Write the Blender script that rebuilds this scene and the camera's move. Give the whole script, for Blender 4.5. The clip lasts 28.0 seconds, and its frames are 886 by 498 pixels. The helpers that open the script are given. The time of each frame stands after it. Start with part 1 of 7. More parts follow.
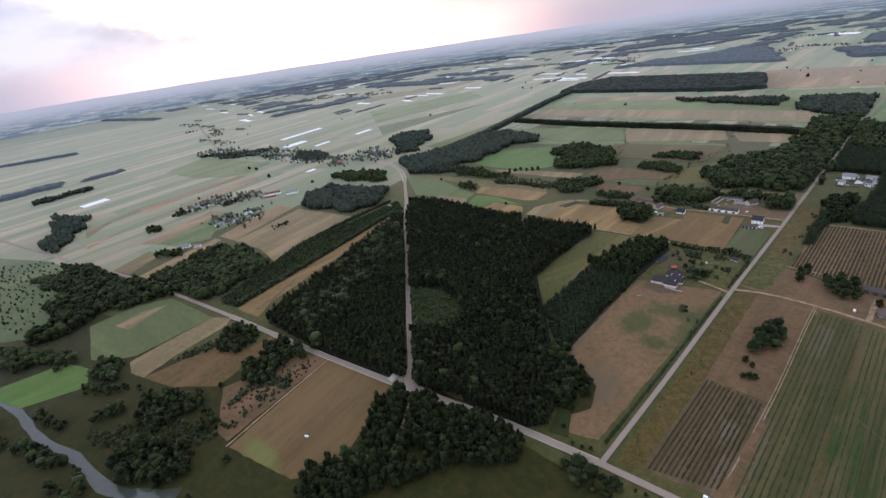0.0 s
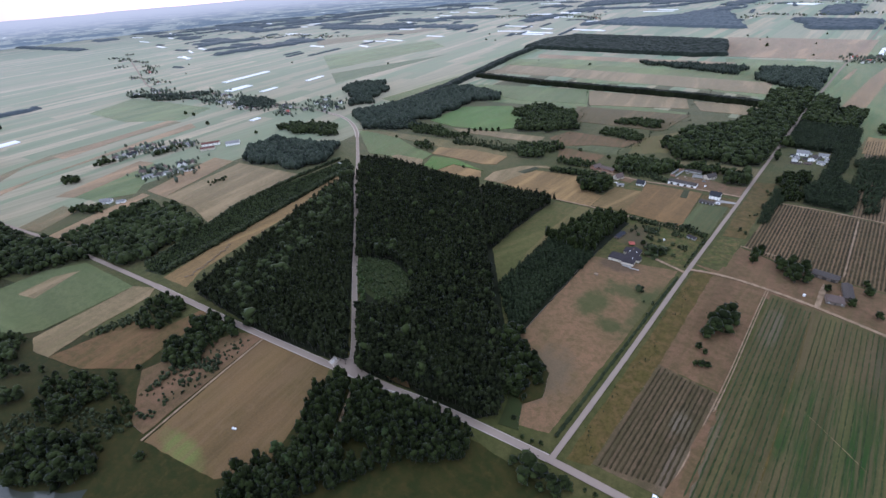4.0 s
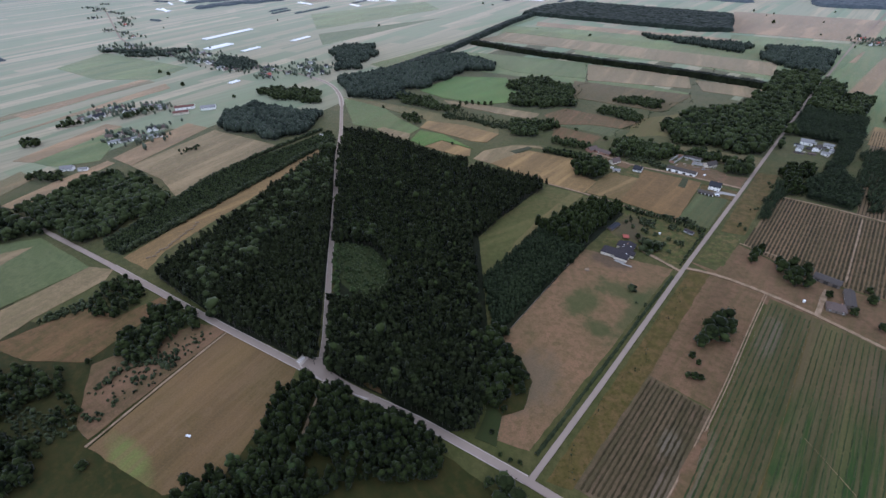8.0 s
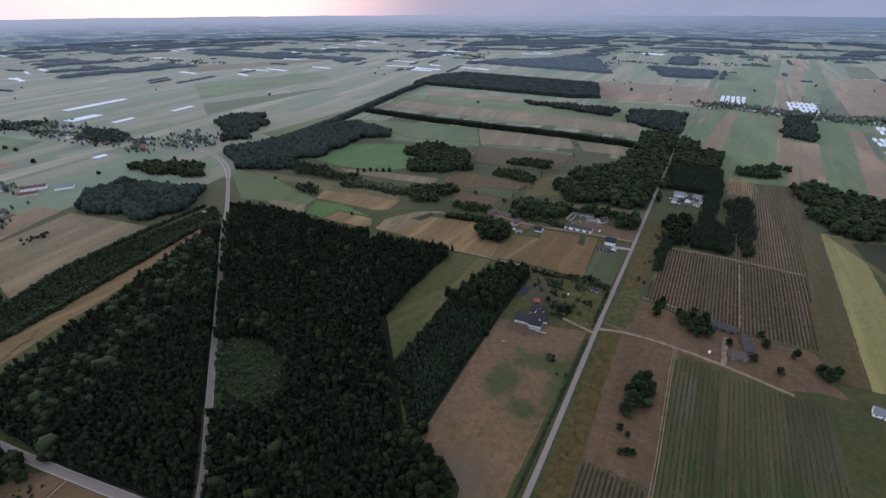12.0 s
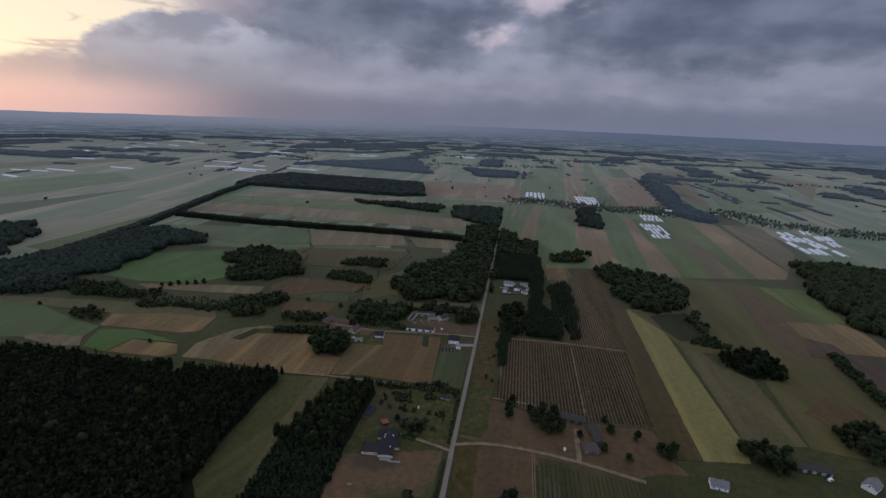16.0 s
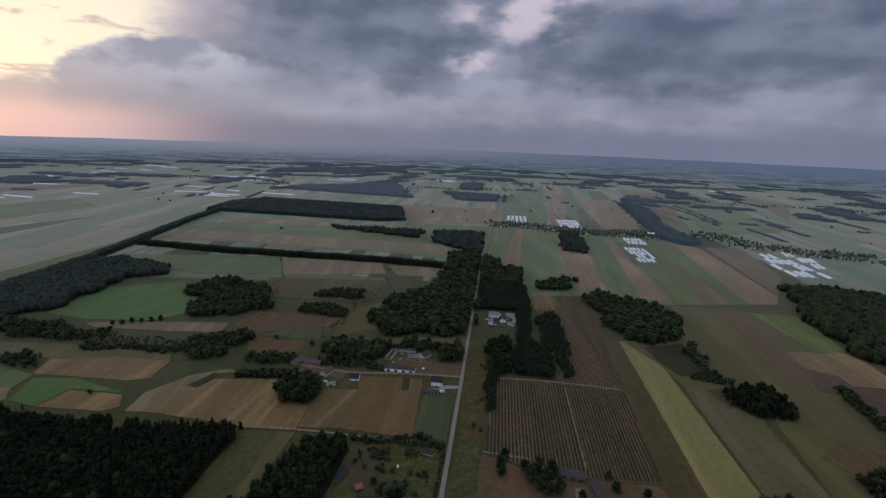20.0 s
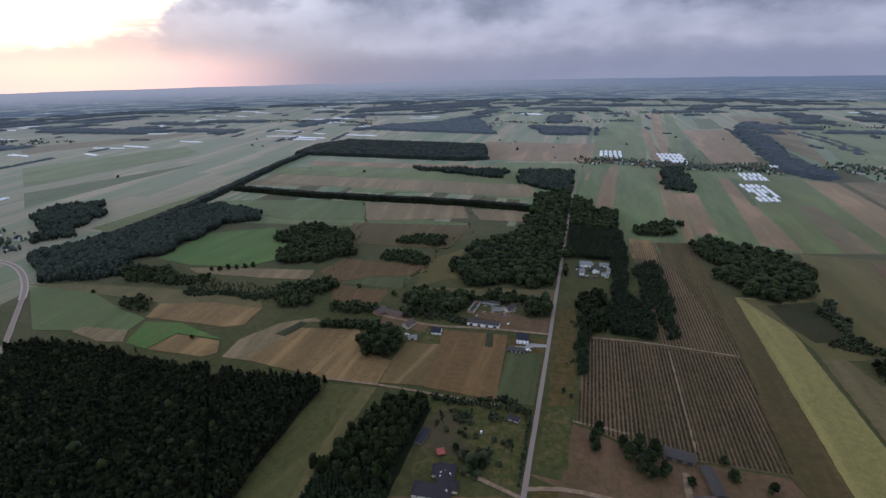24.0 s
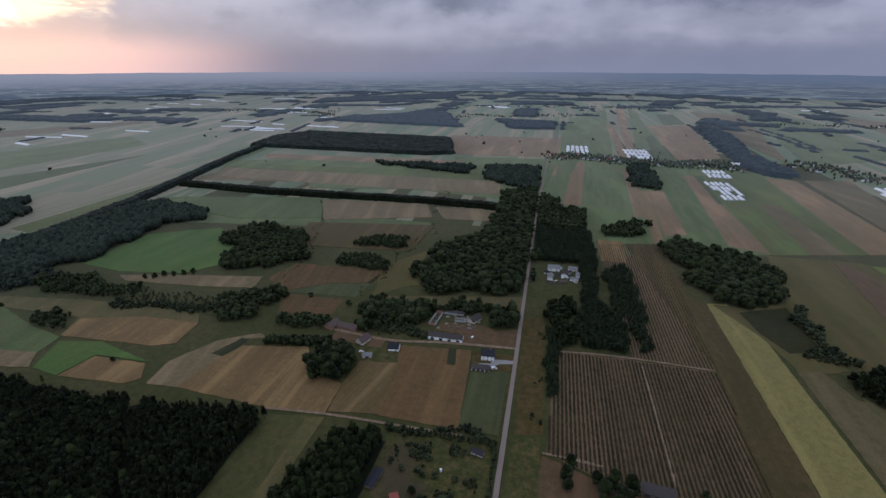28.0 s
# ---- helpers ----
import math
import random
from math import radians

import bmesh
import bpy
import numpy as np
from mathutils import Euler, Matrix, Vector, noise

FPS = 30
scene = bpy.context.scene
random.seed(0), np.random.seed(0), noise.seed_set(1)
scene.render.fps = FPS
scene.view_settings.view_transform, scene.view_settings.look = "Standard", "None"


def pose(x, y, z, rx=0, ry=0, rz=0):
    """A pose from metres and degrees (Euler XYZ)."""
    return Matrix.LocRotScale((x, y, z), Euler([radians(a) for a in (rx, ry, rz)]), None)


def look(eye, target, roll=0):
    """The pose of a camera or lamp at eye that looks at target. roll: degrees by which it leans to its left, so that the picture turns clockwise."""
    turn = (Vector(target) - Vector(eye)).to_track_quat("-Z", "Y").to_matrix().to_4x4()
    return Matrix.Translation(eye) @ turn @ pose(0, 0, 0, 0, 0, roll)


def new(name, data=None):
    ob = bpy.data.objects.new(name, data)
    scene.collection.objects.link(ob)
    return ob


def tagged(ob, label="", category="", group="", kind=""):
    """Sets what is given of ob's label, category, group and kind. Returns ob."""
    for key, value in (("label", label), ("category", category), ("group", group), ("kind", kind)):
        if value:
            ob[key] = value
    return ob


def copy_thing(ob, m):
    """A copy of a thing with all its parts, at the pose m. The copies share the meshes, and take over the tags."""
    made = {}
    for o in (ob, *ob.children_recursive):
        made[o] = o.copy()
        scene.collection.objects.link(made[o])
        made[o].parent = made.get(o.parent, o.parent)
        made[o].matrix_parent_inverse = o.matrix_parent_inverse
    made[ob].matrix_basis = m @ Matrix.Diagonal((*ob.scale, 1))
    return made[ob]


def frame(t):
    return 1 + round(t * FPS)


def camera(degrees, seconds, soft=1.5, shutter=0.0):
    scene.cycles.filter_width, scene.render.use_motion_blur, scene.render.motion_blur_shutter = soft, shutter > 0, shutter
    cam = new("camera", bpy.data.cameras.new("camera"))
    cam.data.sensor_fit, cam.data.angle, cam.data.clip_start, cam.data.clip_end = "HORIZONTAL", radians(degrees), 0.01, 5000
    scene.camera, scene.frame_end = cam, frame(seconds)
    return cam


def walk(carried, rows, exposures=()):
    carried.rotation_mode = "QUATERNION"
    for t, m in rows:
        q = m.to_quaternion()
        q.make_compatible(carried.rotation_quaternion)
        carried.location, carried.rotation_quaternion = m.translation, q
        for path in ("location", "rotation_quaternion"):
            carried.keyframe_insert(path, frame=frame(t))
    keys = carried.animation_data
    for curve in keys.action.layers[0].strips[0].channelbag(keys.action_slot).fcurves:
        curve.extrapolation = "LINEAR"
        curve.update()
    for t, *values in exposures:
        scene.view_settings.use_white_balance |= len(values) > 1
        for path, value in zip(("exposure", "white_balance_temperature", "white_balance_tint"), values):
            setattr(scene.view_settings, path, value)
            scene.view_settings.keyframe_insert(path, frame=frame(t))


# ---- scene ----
cam = camera(87.3, 28.0)

# seconds, place in metres, heading, tilt and lean in degrees
PATH = [
    (0.0, 90.04, -245.02, 269.63, 49.07, -24.55, -8.36),
    (0.5, 86.77, -240.46, 269.38, 47.48, -26.20, -7.43),
    (1.0, 84.08, -236.32, 268.55, 46.00, -27.53, -6.57),
    (1.5, 81.40, -232.26, 268.86, 45.04, -28.65, -5.70),
    (2.0, 78.39, -227.97, 269.37, 44.49, -29.50, -4.96),
    (2.5, 75.16, -223.87, 269.21, 44.14, -30.01, -4.66),
    (3.0, 72.05, -219.72, 268.66, 44.18, -30.10, -4.62),
    (3.5, 69.14, -215.92, 268.27, 44.01, -30.33, -4.48),
    (5.5, 58.34, -198.93, 267.71, 42.96, -32.08, -4.03),
    (6.0, 55.91, -194.90, 267.69, 42.02, -32.40, -3.27),
    (6.5, 53.49, -191.01, 267.72, 40.08, -32.33, -2.59),
    (7.0, 51.48, -186.93, 268.05, 37.76, -32.38, -1.70),
    (7.5, 49.00, -182.85, 268.27, 38.51, -33.14, -1.67),
    (8.0, 46.42, -178.83, 267.69, 42.65, -34.67, -2.08),
    (8.5, 42.82, -175.50, 266.94, 48.03, -35.37, -3.11),
    (9.0, 40.54, -171.41, 266.31, 49.75, -35.64, -3.51),
    (9.5, 38.03, -168.05, 266.50, 51.47, -35.88, -3.82),
    (10.0, 36.01, -163.19, 267.51, 49.88, -34.72, -3.36),
    (10.5, 33.75, -158.79, 267.71, 43.22, -30.83, -2.05),
    (11.0, 31.79, -154.63, 267.07, 34.84, -27.90, -0.08),
    (11.5, 29.33, -150.20, 266.09, 30.47, -28.27, 0.57),
    (13.5, 22.22, -128.82, 264.44, 29.01, -24.81, -0.38),
    (14.0, 20.88, -123.45, 263.94, 30.05, -23.36, -1.09),
    (14.5, 19.61, -117.41, 263.17, 29.93, -22.10, -1.50),
    (15.0, 18.64, -111.48, 262.57, 25.27, -20.21, -0.48),
    (15.5, 17.97, -106.76, 263.05, 16.36, -17.95, 1.27),
    (16.0, 16.60, -101.60, 263.18, 9.04, -15.96, 2.38),
    (16.5, 15.44, -96.25, 263.05, 4.38, -14.16, 2.86),
    (17.0, 14.40, -90.60, 262.68, 3.95, -13.36, 2.89),
    (17.5, 13.25, -85.49, 262.89, 4.17, -13.10, 2.93),
    (18.0, 12.09, -80.17, 263.54, 4.76, -13.01, 2.91),
    (18.5, 11.21, -73.50, 263.57, 5.83, -12.74, 2.69),
    (19.0, 9.97, -67.47, 262.66, 6.29, -12.77, 2.48),
    (19.5, 9.32, -61.24, 261.19, 6.52, -12.84, 2.32),
    (20.0, 8.71, -55.34, 260.62, 6.68, -13.08, 2.27),
    (20.5, 7.49, -49.52, 260.83, 8.54, -13.58, 2.15),
    (21.0, 6.29, -43.98, 261.01, 14.46, -14.28, 0.28),
    (21.5, 5.24, -39.49, 262.10, 18.16, -15.22, -1.04),
    (22.0, 4.11, -34.65, 262.42, 17.93, -15.91, -1.22),
    (22.5, 3.29, -29.20, 261.76, 18.54, -19.68, -1.44),
    (24.5, -0.03, -6.08, 260.70, 16.69, -20.94, -0.93),
    (25.0, 0.00, 0.00, 260.00, 16.00, -20.51, -0.53),
    (25.5, -0.40, 5.96, 260.00, 15.32, -20.52, -0.18),
    (26.0, -0.67, 12.15, 260.04, 14.65, -20.58, 0.07),
    (26.5, -1.18, 18.12, 260.07, 13.46, -20.12, 0.29),
    (27.0, -2.45, 24.38, 260.06, 12.15, -19.67, 0.50),
    (27.5, -3.26, 30.18, 260.00, 11.79, -20.13, 0.39),
    (28.0, -3.69, 35.52, 259.52, 13.12, -21.89, 0.10),
]

# exposure follows the sky's share of the picture
EXPOSURES = [(0.0, 1.15, 5850, 10), (1.0, 1.4, 5650, 10), (3.5, 1.42, 5400, 11), (9.0, 1.25, 5400, 11), (10.0, 1.25, 5350, 11), (11.0, 1.05, 5350, 11), (13.5, 0.3, 5350, 10), (14.0, 0.1, 5350, 10), (15.0, -0.5, 5450, 11), (16.0, -0.25, 5500, 9), (17.0, -0.08, 5450, 9), (18.0, -0.15, 5550, 9), (19.0, -0.1, 5550, 9), (20.0, -0.12, 5550, 9), (21.0, 0.05, 5550, 9), (22.0, -0.1, 5600, 9), (22.5, 0.05, 5550, 9), (25.0, 0.5, 5420, 10), (26.0, 0.1, 5420, 10), (27.0, 0.35, 5470, 10), (28.0, 0.15, 5470, 10)]


def turned(x, y, z, yaw, pitch, roll):
    """A camera pose from its heading, tilt and lean."""
    return pose(x, y, z, 0, 0, yaw) @ pose(0, 0, 0, 90 + pitch) @ pose(0, 0, 0, 0, 0, roll)


walk(cam, [(t, turned(*row)) for t, *row in PATH], EXPOSURES)

# ---- world: veiled low sun in the north-west, broken stratus above ----
SUN_AZIMUTH, SUN_ELEVATION = -54.4, 3.6
SUN_DIR = Vector((math.sin(radians(SUN_AZIMUTH)) * math.cos(radians(SUN_ELEVATION)),
                  math.cos(radians(SUN_AZIMUTH)) * math.cos(radians(SUN_ELEVATION)), math.sin(radians(SUN_ELEVATION))))


class Nodes:
    """A short way of writing node trees."""

    def __init__(self, tree):
        self.tree = tree
        tree.nodes.clear()

    def add(self, kind, inputs=None):
        node = self.tree.nodes.new(kind)
        for key, value in (inputs or {}).items():
            if isinstance(value, bpy.types.NodeSocket):
                self.tree.links.new(value, node.inputs[key])
            else:
                node.inputs[key].default_value = value
        return node

    def math(self, op, a, b=0.0):
        node = self.add("ShaderNodeMath", {0: a, 1: b})
        node.operation = op
        return node.outputs[0]

    def vector(self, op, a, b):
        node = self.add("ShaderNodeVectorMath", {0: a, 1: b})
        node.operation = op
        return node

    def step(self, value, low, high):
        node = self.add("ShaderNodeMapRange", {"Value": value, "From Min": low, "From Max": high})
        node.interpolation_type = "SMOOTHSTEP"
        return node.outputs["Result"]

    def mix(self, factor, a, b):
        node = self.add("ShaderNodeMix")
        node.data_type = "RGBA"
        for socket, value in ((node.inputs[0], factor), (node.inputs[6], a), (node.inputs[7], b)):
            if isinstance(value, bpy.types.NodeSocket):
                self.tree.links.new(value, socket)
            elif isinstance(value, tuple):
                socket.default_value = (*value, 1.0)
            else:
                socket.default_value = value
        return node.outputs[2]

    def noise(self, vector, scale, detail=4.0, rough=0.55, distort=0.0):
        node = self.add("ShaderNodeTexNoise", {"Vector": vector, "Scale": scale, "Detail": detail, "Roughness": rough, "Distortion": distort})
        return node.outputs["Fac"]


world = bpy.data.worlds.new("evening_sky")
scene.world = world
world.use_nodes = True
n = Nodes(world.node_tree)
way = n.add("ShaderNodeTexCoord").outputs["Generated"]
xyz = n.add("ShaderNodeSeparateXYZ", {0: way})
height = n.math("MAXIMUM", xyz.outputs[2], 0.0)
flat = n.math("ADD", height, 0.30)
plan = n.add("ShaderNodeCombineXYZ", {0: n.math("DIVIDE", xyz.outputs[0], flat), 1: n.math("DIVIDE", xyz.outputs[1], flat), 2: n.math("MULTIPLY", height, 2.2)}).outputs[0]
plan = n.vector("ADD", plan, (3.1, -1.4, 0.0)).outputs[0]
toward = n.vector("DOT_PRODUCT", way, tuple(SUN_DIR)).outputs["Value"]

azimuth = n.math("MULTIPLY", n.math("ARCTAN2", xyz.outputs[0], xyz.outputs[1]), 57.2958)
elevation = n.math("MULTIPLY", n.math("ARCSINE", xyz.outputs[2]), 57.2958)
sphere = n.add("ShaderNodeCombineXYZ", {0: azimuth, 1: n.math("MULTIPLY", elevation, 1.9), 2: 0.0}).outputs[0]


def ragged_by(scale, amount, shift):
    """Noise over the dome, in degrees either way."""
    moved = n.vector("ADD", sphere, (shift, 1.7 * shift, 0.3 * shift)).outputs[0]
    return n.math("MULTIPLY", n.math("SUBTRACT", n.noise(moved, scale, 7.0, 0.58, 0.35), 0.5), amount)


drift_a, drift_e = ragged_by(0.085, 13.0, 3.0), ragged_by(0.10, 4.6, 41.0)
puff_a, puff_e = ragged_by(0.42, 4.2, 17.0), ragged_by(0.42, 2.4, 67.0)
cloud_a = n.math("ADD", n.math("ADD", azimuth, drift_a), puff_a)
cloud_e = n.math("ADD", n.math("ADD", elevation, drift_e), puff_e)
crisp_a, crisp_e = n.math("ADD", azimuth, puff_a), n.math("ADD", elevation, puff_e)


def bank(at, up, wide, tall, soft=0.35, crisp=False):
    """1 inside a cloud bank with a ragged rim, 0 outside; all in degrees."""
    u = n.math("DIVIDE", n.math("SUBTRACT", crisp_a if crisp else cloud_a, at), wide)
    v = n.math("DIVIDE", n.math("SUBTRACT", crisp_e if crisp else cloud_e, up), tall)
    far = n.math("SQRT", n.math("ADD", n.math("MULTIPLY", u, u), n.math("MULTIPLY", v, v)))
    return n.step(far, 1.0 + soft, 1.0 - soft)


broad_sun = n.step(toward, 0.55, 1.0)
near_sun = n.step(toward, 0.90, 0.995)
rose = n.step(n.math("ABSOLUTE", n.math("ADD", azimuth, 60.0)), 31.0, 14.0)
# lavender overcast with long soft rolls
rolls = n.noise(n.vector("MULTIPLY", sphere, (0.055, 0.16, 1.0)).outputs[0], 1.0, 4.0, 0.45, 0.3)
billow = n.noise(n.vector("ADD", sphere, (11.0, 5.0, 2.0)).outputs[0], 0.17, 4.0, 0.46, 0.0)
swell = n.noise(sphere, 0.11, 5.0, 0.46, 0.0)
swell_above = n.noise(n.vector("ADD", sphere, (-1.2, 2.2, 0.0)).outputs[0], 0.11, 5.0, 0.46, 0.0)
tone = n.math("ADD", n.math("MULTIPLY", rolls, 0.50), n.math("MULTIPLY", billow, 0.50))
tone = n.math("ADD", tone, n.math("MULTIPLY", n.math("SUBTRACT", swell, swell_above), 0.75))
layer = n.mix(n.step(tone, 0.34, 0.66), (0.225, 0.222, 0.275), (0.400, 0.375, 0.425))
layer = n.mix(n.math("MULTIPLY", broad_sun, 0.30), layer, (0.52, 0.48, 0.52))
# the pale roll below the heavy banks
layer = n.mix(n.math("MULTIPLY", bank(6, 4.2, 46, 2.2, 0.8), 0.45), layer, (0.400, 0.362, 0.415))
# thin places where the evening light comes through
hole = n.math("MAXIMUM", bank(0.5, 14.0, 7.5, 2.6, 0.5), bank(-4.6, 8.7, 1.9, 1.2, 0.7))
hole = n.math("MULTIPLY", hole, n.step(n.math("ADD", billow, n.math("MULTIPLY", n.math("SUBTRACT", swell, swell_above), 0.8)), 0.38, 0.62))
layer = n.mix(n.math("MULTIPLY", hole, 0.9), layer, (0.76, 0.60, 0.60))
# heavy blue-grey banks, darkest along their lower rims
dark = n.mix(n.step(tone, 0.32, 0.70), (0.115, 0.125, 0.168), (0.235, 0.237, 0.292))
heavy = n.math("MAXIMUM", bank(-18.5, 12.6, 15.5, 5.9, 0.30), n.math("MULTIPLY", bank(-11, 6.4, 6, 1.5, 0.6), 0.7))
heavy = n.math("MAXIMUM", heavy, bank(20, 10.2, 20, 4.6, 0.32))
heavy = n.math("MAXIMUM", heavy, n.math("MULTIPLY", bank(40, 12, 18, 7, 0.5), 0.8))
heavy = n.math("MULTIPLY", heavy, n.math("SUBTRACT", 1.0, n.math("MULTIPLY", hole, 0.85)))
layer = n.mix(n.math("MULTIPLY", heavy, 0.92), layer, dark)
# the opening round the sun
gap = n.mix(n.step(elevation, 1.5, 9.0), (0.98, 0.64, 0.48), (1.02, 0.84, 0.66))
gap = n.mix(near_sun, gap, (1.30, 1.02, 0.66))
gap = n.mix(n.step(toward, 0.9993, 0.99997), gap, (2.0, 1.65, 1.1))
streaks = n.noise(n.vector("MULTIPLY", sphere, (0.10, 0.36, 1.0)).outputs[0], 1.0, 6.0, 0.6, 0.8)
gap = n.mix(n.math("MULTIPLY", n.step(streaks, 0.54, 0.64), 0.75), gap, (0.62, 0.43, 0.40))
gap = n.mix(n.math("MULTIPLY", bank(-66, 6.0, 7.0, 1.3, 0.5), 0.7), gap, (0.42, 0.35, 0.38))
layer = n.mix(n.math("MULTIPLY", bank(-58, 13.0, 27.0, 9.5, 0.22, True), 0.8), layer, (0.66, 0.50, 0.48))
layer = n.mix(bank(-61, 13.0, 25.0, 10.4, 0.10, True), layer, gap)
# the shelf of stratus under it, and the cumulus beside it with a pale crest
layer = n.mix(n.math("MULTIPLY", bank(-44, 0.6, 22, 2.9, 0.16, True), 0.85), layer, n.mix(rose, (0.30, 0.285, 0.335), (0.50, 0.40, 0.41)))
crest = n.mix(n.step(crisp_e, 2.0, 9.0), (0.330, 0.310, 0.360), (0.600, 0.545, 0.570))
crest = n.mix(n.step(n.math("ADD", billow, n.math("MULTIPLY", n.math("SUBTRACT", swell_above, swell), 1.1)), 0.46, 0.72), crest, (0.330, 0.312, 0.362))
layer = n.mix(n.math("MULTIPLY", bank(-36.0, 3.2, 10.0, 5.8, 0.07, True), n.step(azimuth, -25.0, -33.0)), layer, crest)
# the band along the horizon: rose under the sun, blue-grey elsewhere
low = n.mix(rose, (0.215, 0.218, 0.275), (0.70, 0.49, 0.48))
layer = n.mix(n.math("MULTIPLY", n.step(n.math("ADD", elevation, n.math("MULTIPLY", drift_e, 0.35)), 3.2, 0.6), 0.9), layer, low)
# unseen zenith, made the brightest part of the grey to light the ground more
layer = n.mix(n.step(height, 0.45, 0.95), layer, (0.80, 0.83, 0.95))
# unseen southern sky, brightened to add light on walls that face south
layer = n.mix(n.math("MULTIPLY", n.step(xyz.outputs[1], 0.05, -0.55), 0.8), layer, (0.66, 0.675, 0.745))
sky = n.add("ShaderNodeTexSky")
sky.sky_type, sky.sun_disc = "NISHITA", False
sky.sun_elevation, sky.sun_rotation = radians(SUN_ELEVATION), radians(SUN_AZIMUTH)
clear_sky = n.add("ShaderNodeBackground", {"Color": sky.outputs[0], "Strength": 0.12})
clouds = n.add("ShaderNodeBackground", {"Color": layer, "Strength": 1.0})
both = n.add("ShaderNodeMixShader", {0: 0.93, 1: clear_sky.outputs[0], 2: clouds.outputs[0]})
n.add("ShaderNodeOutputWorld", {0: both.outputs[0]})

sun = new("sun", bpy.data.lights.new("sun", "SUN"))
sun.data.energy, sun.data.angle, sun.data.color = 0.5, radians(14), (1.0, 0.80, 0.62)
sun.matrix_world = look((0, 0, 300), Vector((0, 0, 300)) - SUN_DIR)

# ---- materials ----
def shader(name, rough=0.9, metal=0.0, spec=0.3, sheen=0.0, haze_tint=(0.90, 0.94, 0.98)):
    """sheen: a pale lift at grazing angles, standing in for haze on far land and leaves."""
    mat = bpy.data.materials.new(name)
    mat.use_nodes = True
    k = Nodes(mat.node_tree)
    k.bsdf = k.add("ShaderNodeBsdfPrincipled", {"Roughness": rough, "Metallic": metal, "Specular IOR Level": spec, "Sheen Weight": sheen, "Sheen Roughness": 0.30, "Sheen Tint": (*haze_tint, 1.0)})
    k.add("ShaderNodeOutputMaterial", {0: k.bsdf.outputs[0]})
    return mat, k


def paint_in(k, color):
    k.tree.links.new(color, k.bsdf.inputs["Base Color"])


def bump_in(k, value, strength, distance):
    bump = k.add("ShaderNodeBump", {"Height": value, "Strength": strength, "Distance": distance})
    k.tree.links.new(bump.outputs[0], k.bsdf.inputs["Normal"])


def land(name, a, b, c, size=40.0, streak=0.0, turn=0.0, spacing=3.0, stain=0.5, spots=()):
    """Soil, grass or a crop: patches of a, b and c, fine tufts, and drill lines along the field where streak is above 0."""
    a, b, c = (tuple(max(0.003, 0.45 * (1.22 * v - 0.22 * sum(shade) / 3) * f) for f, v in zip((1.22, 0.98, 0.84), shade)) for shade in (a, b, c))
    mat, k = shader(name, 0.95, 0, 0.1, 0.29)
    place = k.add("ShaderNodeTexCoord").outputs["Object"]
    place = k.add("ShaderNodeMapping", {"Vector": place, "Rotation": (0, 0, radians(turn))}).outputs[0]
    patches = k.noise(place, 1 / size, 5, 0.6, 0.4)
    stains = k.noise(place, 3.7 / size, 4, 0.6)
    mottle = k.noise(place, 0.17, 5, 0.65)
    tufts = k.noise(place, 0.9, 3, 0.7)
    color = k.mix(k.step(patches, 0.38, 0.62), a, b)
    color = k.mix(k.math("MULTIPLY", k.step(stains, 0.5, 0.72), stain), color, c)
    color = k.mix(k.math("MULTIPLY", k.step(mottle, 0.42, 0.62), 0.5), color, k.mix(0.5, c, (0.5 * c[0], 0.52 * c[1], 0.5 * c[2])))
    for x, y, rx, ry, tint in spots:
        off = k.vector("MULTIPLY", k.vector("SUBTRACT", k.add("ShaderNodeTexCoord").outputs["Object"], (x, y, 0)).outputs[0], (1 / rx, 1 / ry, 0)).outputs[0]
        far = k.vector("LENGTH", off, (0, 0, 0)).outputs["Value"]
        edge = k.math("ADD", far, k.math("MULTIPLY", k.math("SUBTRACT", stains, 0.5), 1.6))
        color = k.mix(k.math("MULTIPLY", k.step(edge, 1.35, 0.45), 0.75), color, tint)
    if streak:
        long_way = k.add("ShaderNodeMapping", {"Vector": place, "Scale": (1 / spacing, 0.012, 1)}).outputs[0]
        lines = k.noise(long_way, 1.0, 3, 0.7)
        color = k.mix(k.math("MULTIPLY", k.step(lines, 0.42, 0.62), min(0.85, 1.9 * streak)), color, c)
        swaths = k.noise(k.add("ShaderNodeMapping", {"Vector": place, "Location": (7.3, 1.9, 0), "Scale": (0.22 / spacing, 0.004, 1)}).outputs[0], 1.0, 3, 0.6)
        color = k.mix(k.math("MULTIPLY", k.step(swaths, 0.5, 0.66), min(0.7, 2.0 * streak)), color, tuple(1.35 * max(p, q) for p, q in zip(a, b)))
        color = k.mix(k.math("MULTIPLY", k.step(swaths, 0.46, 0.30), min(0.6, 1.6 * streak)), color, tuple(0.68 * min(p, q) for p, q in zip(a, b)))
    color = k.mix(k.math("MULTIPLY", k.step(tufts, 0.35, 0.65), 0.5), color, k.mix(0.5, color, (0.02, 0.025, 0.012)))
    paint_in(k, color)
    bump_in(k, tufts, 0.5, 0.3)
    return mat


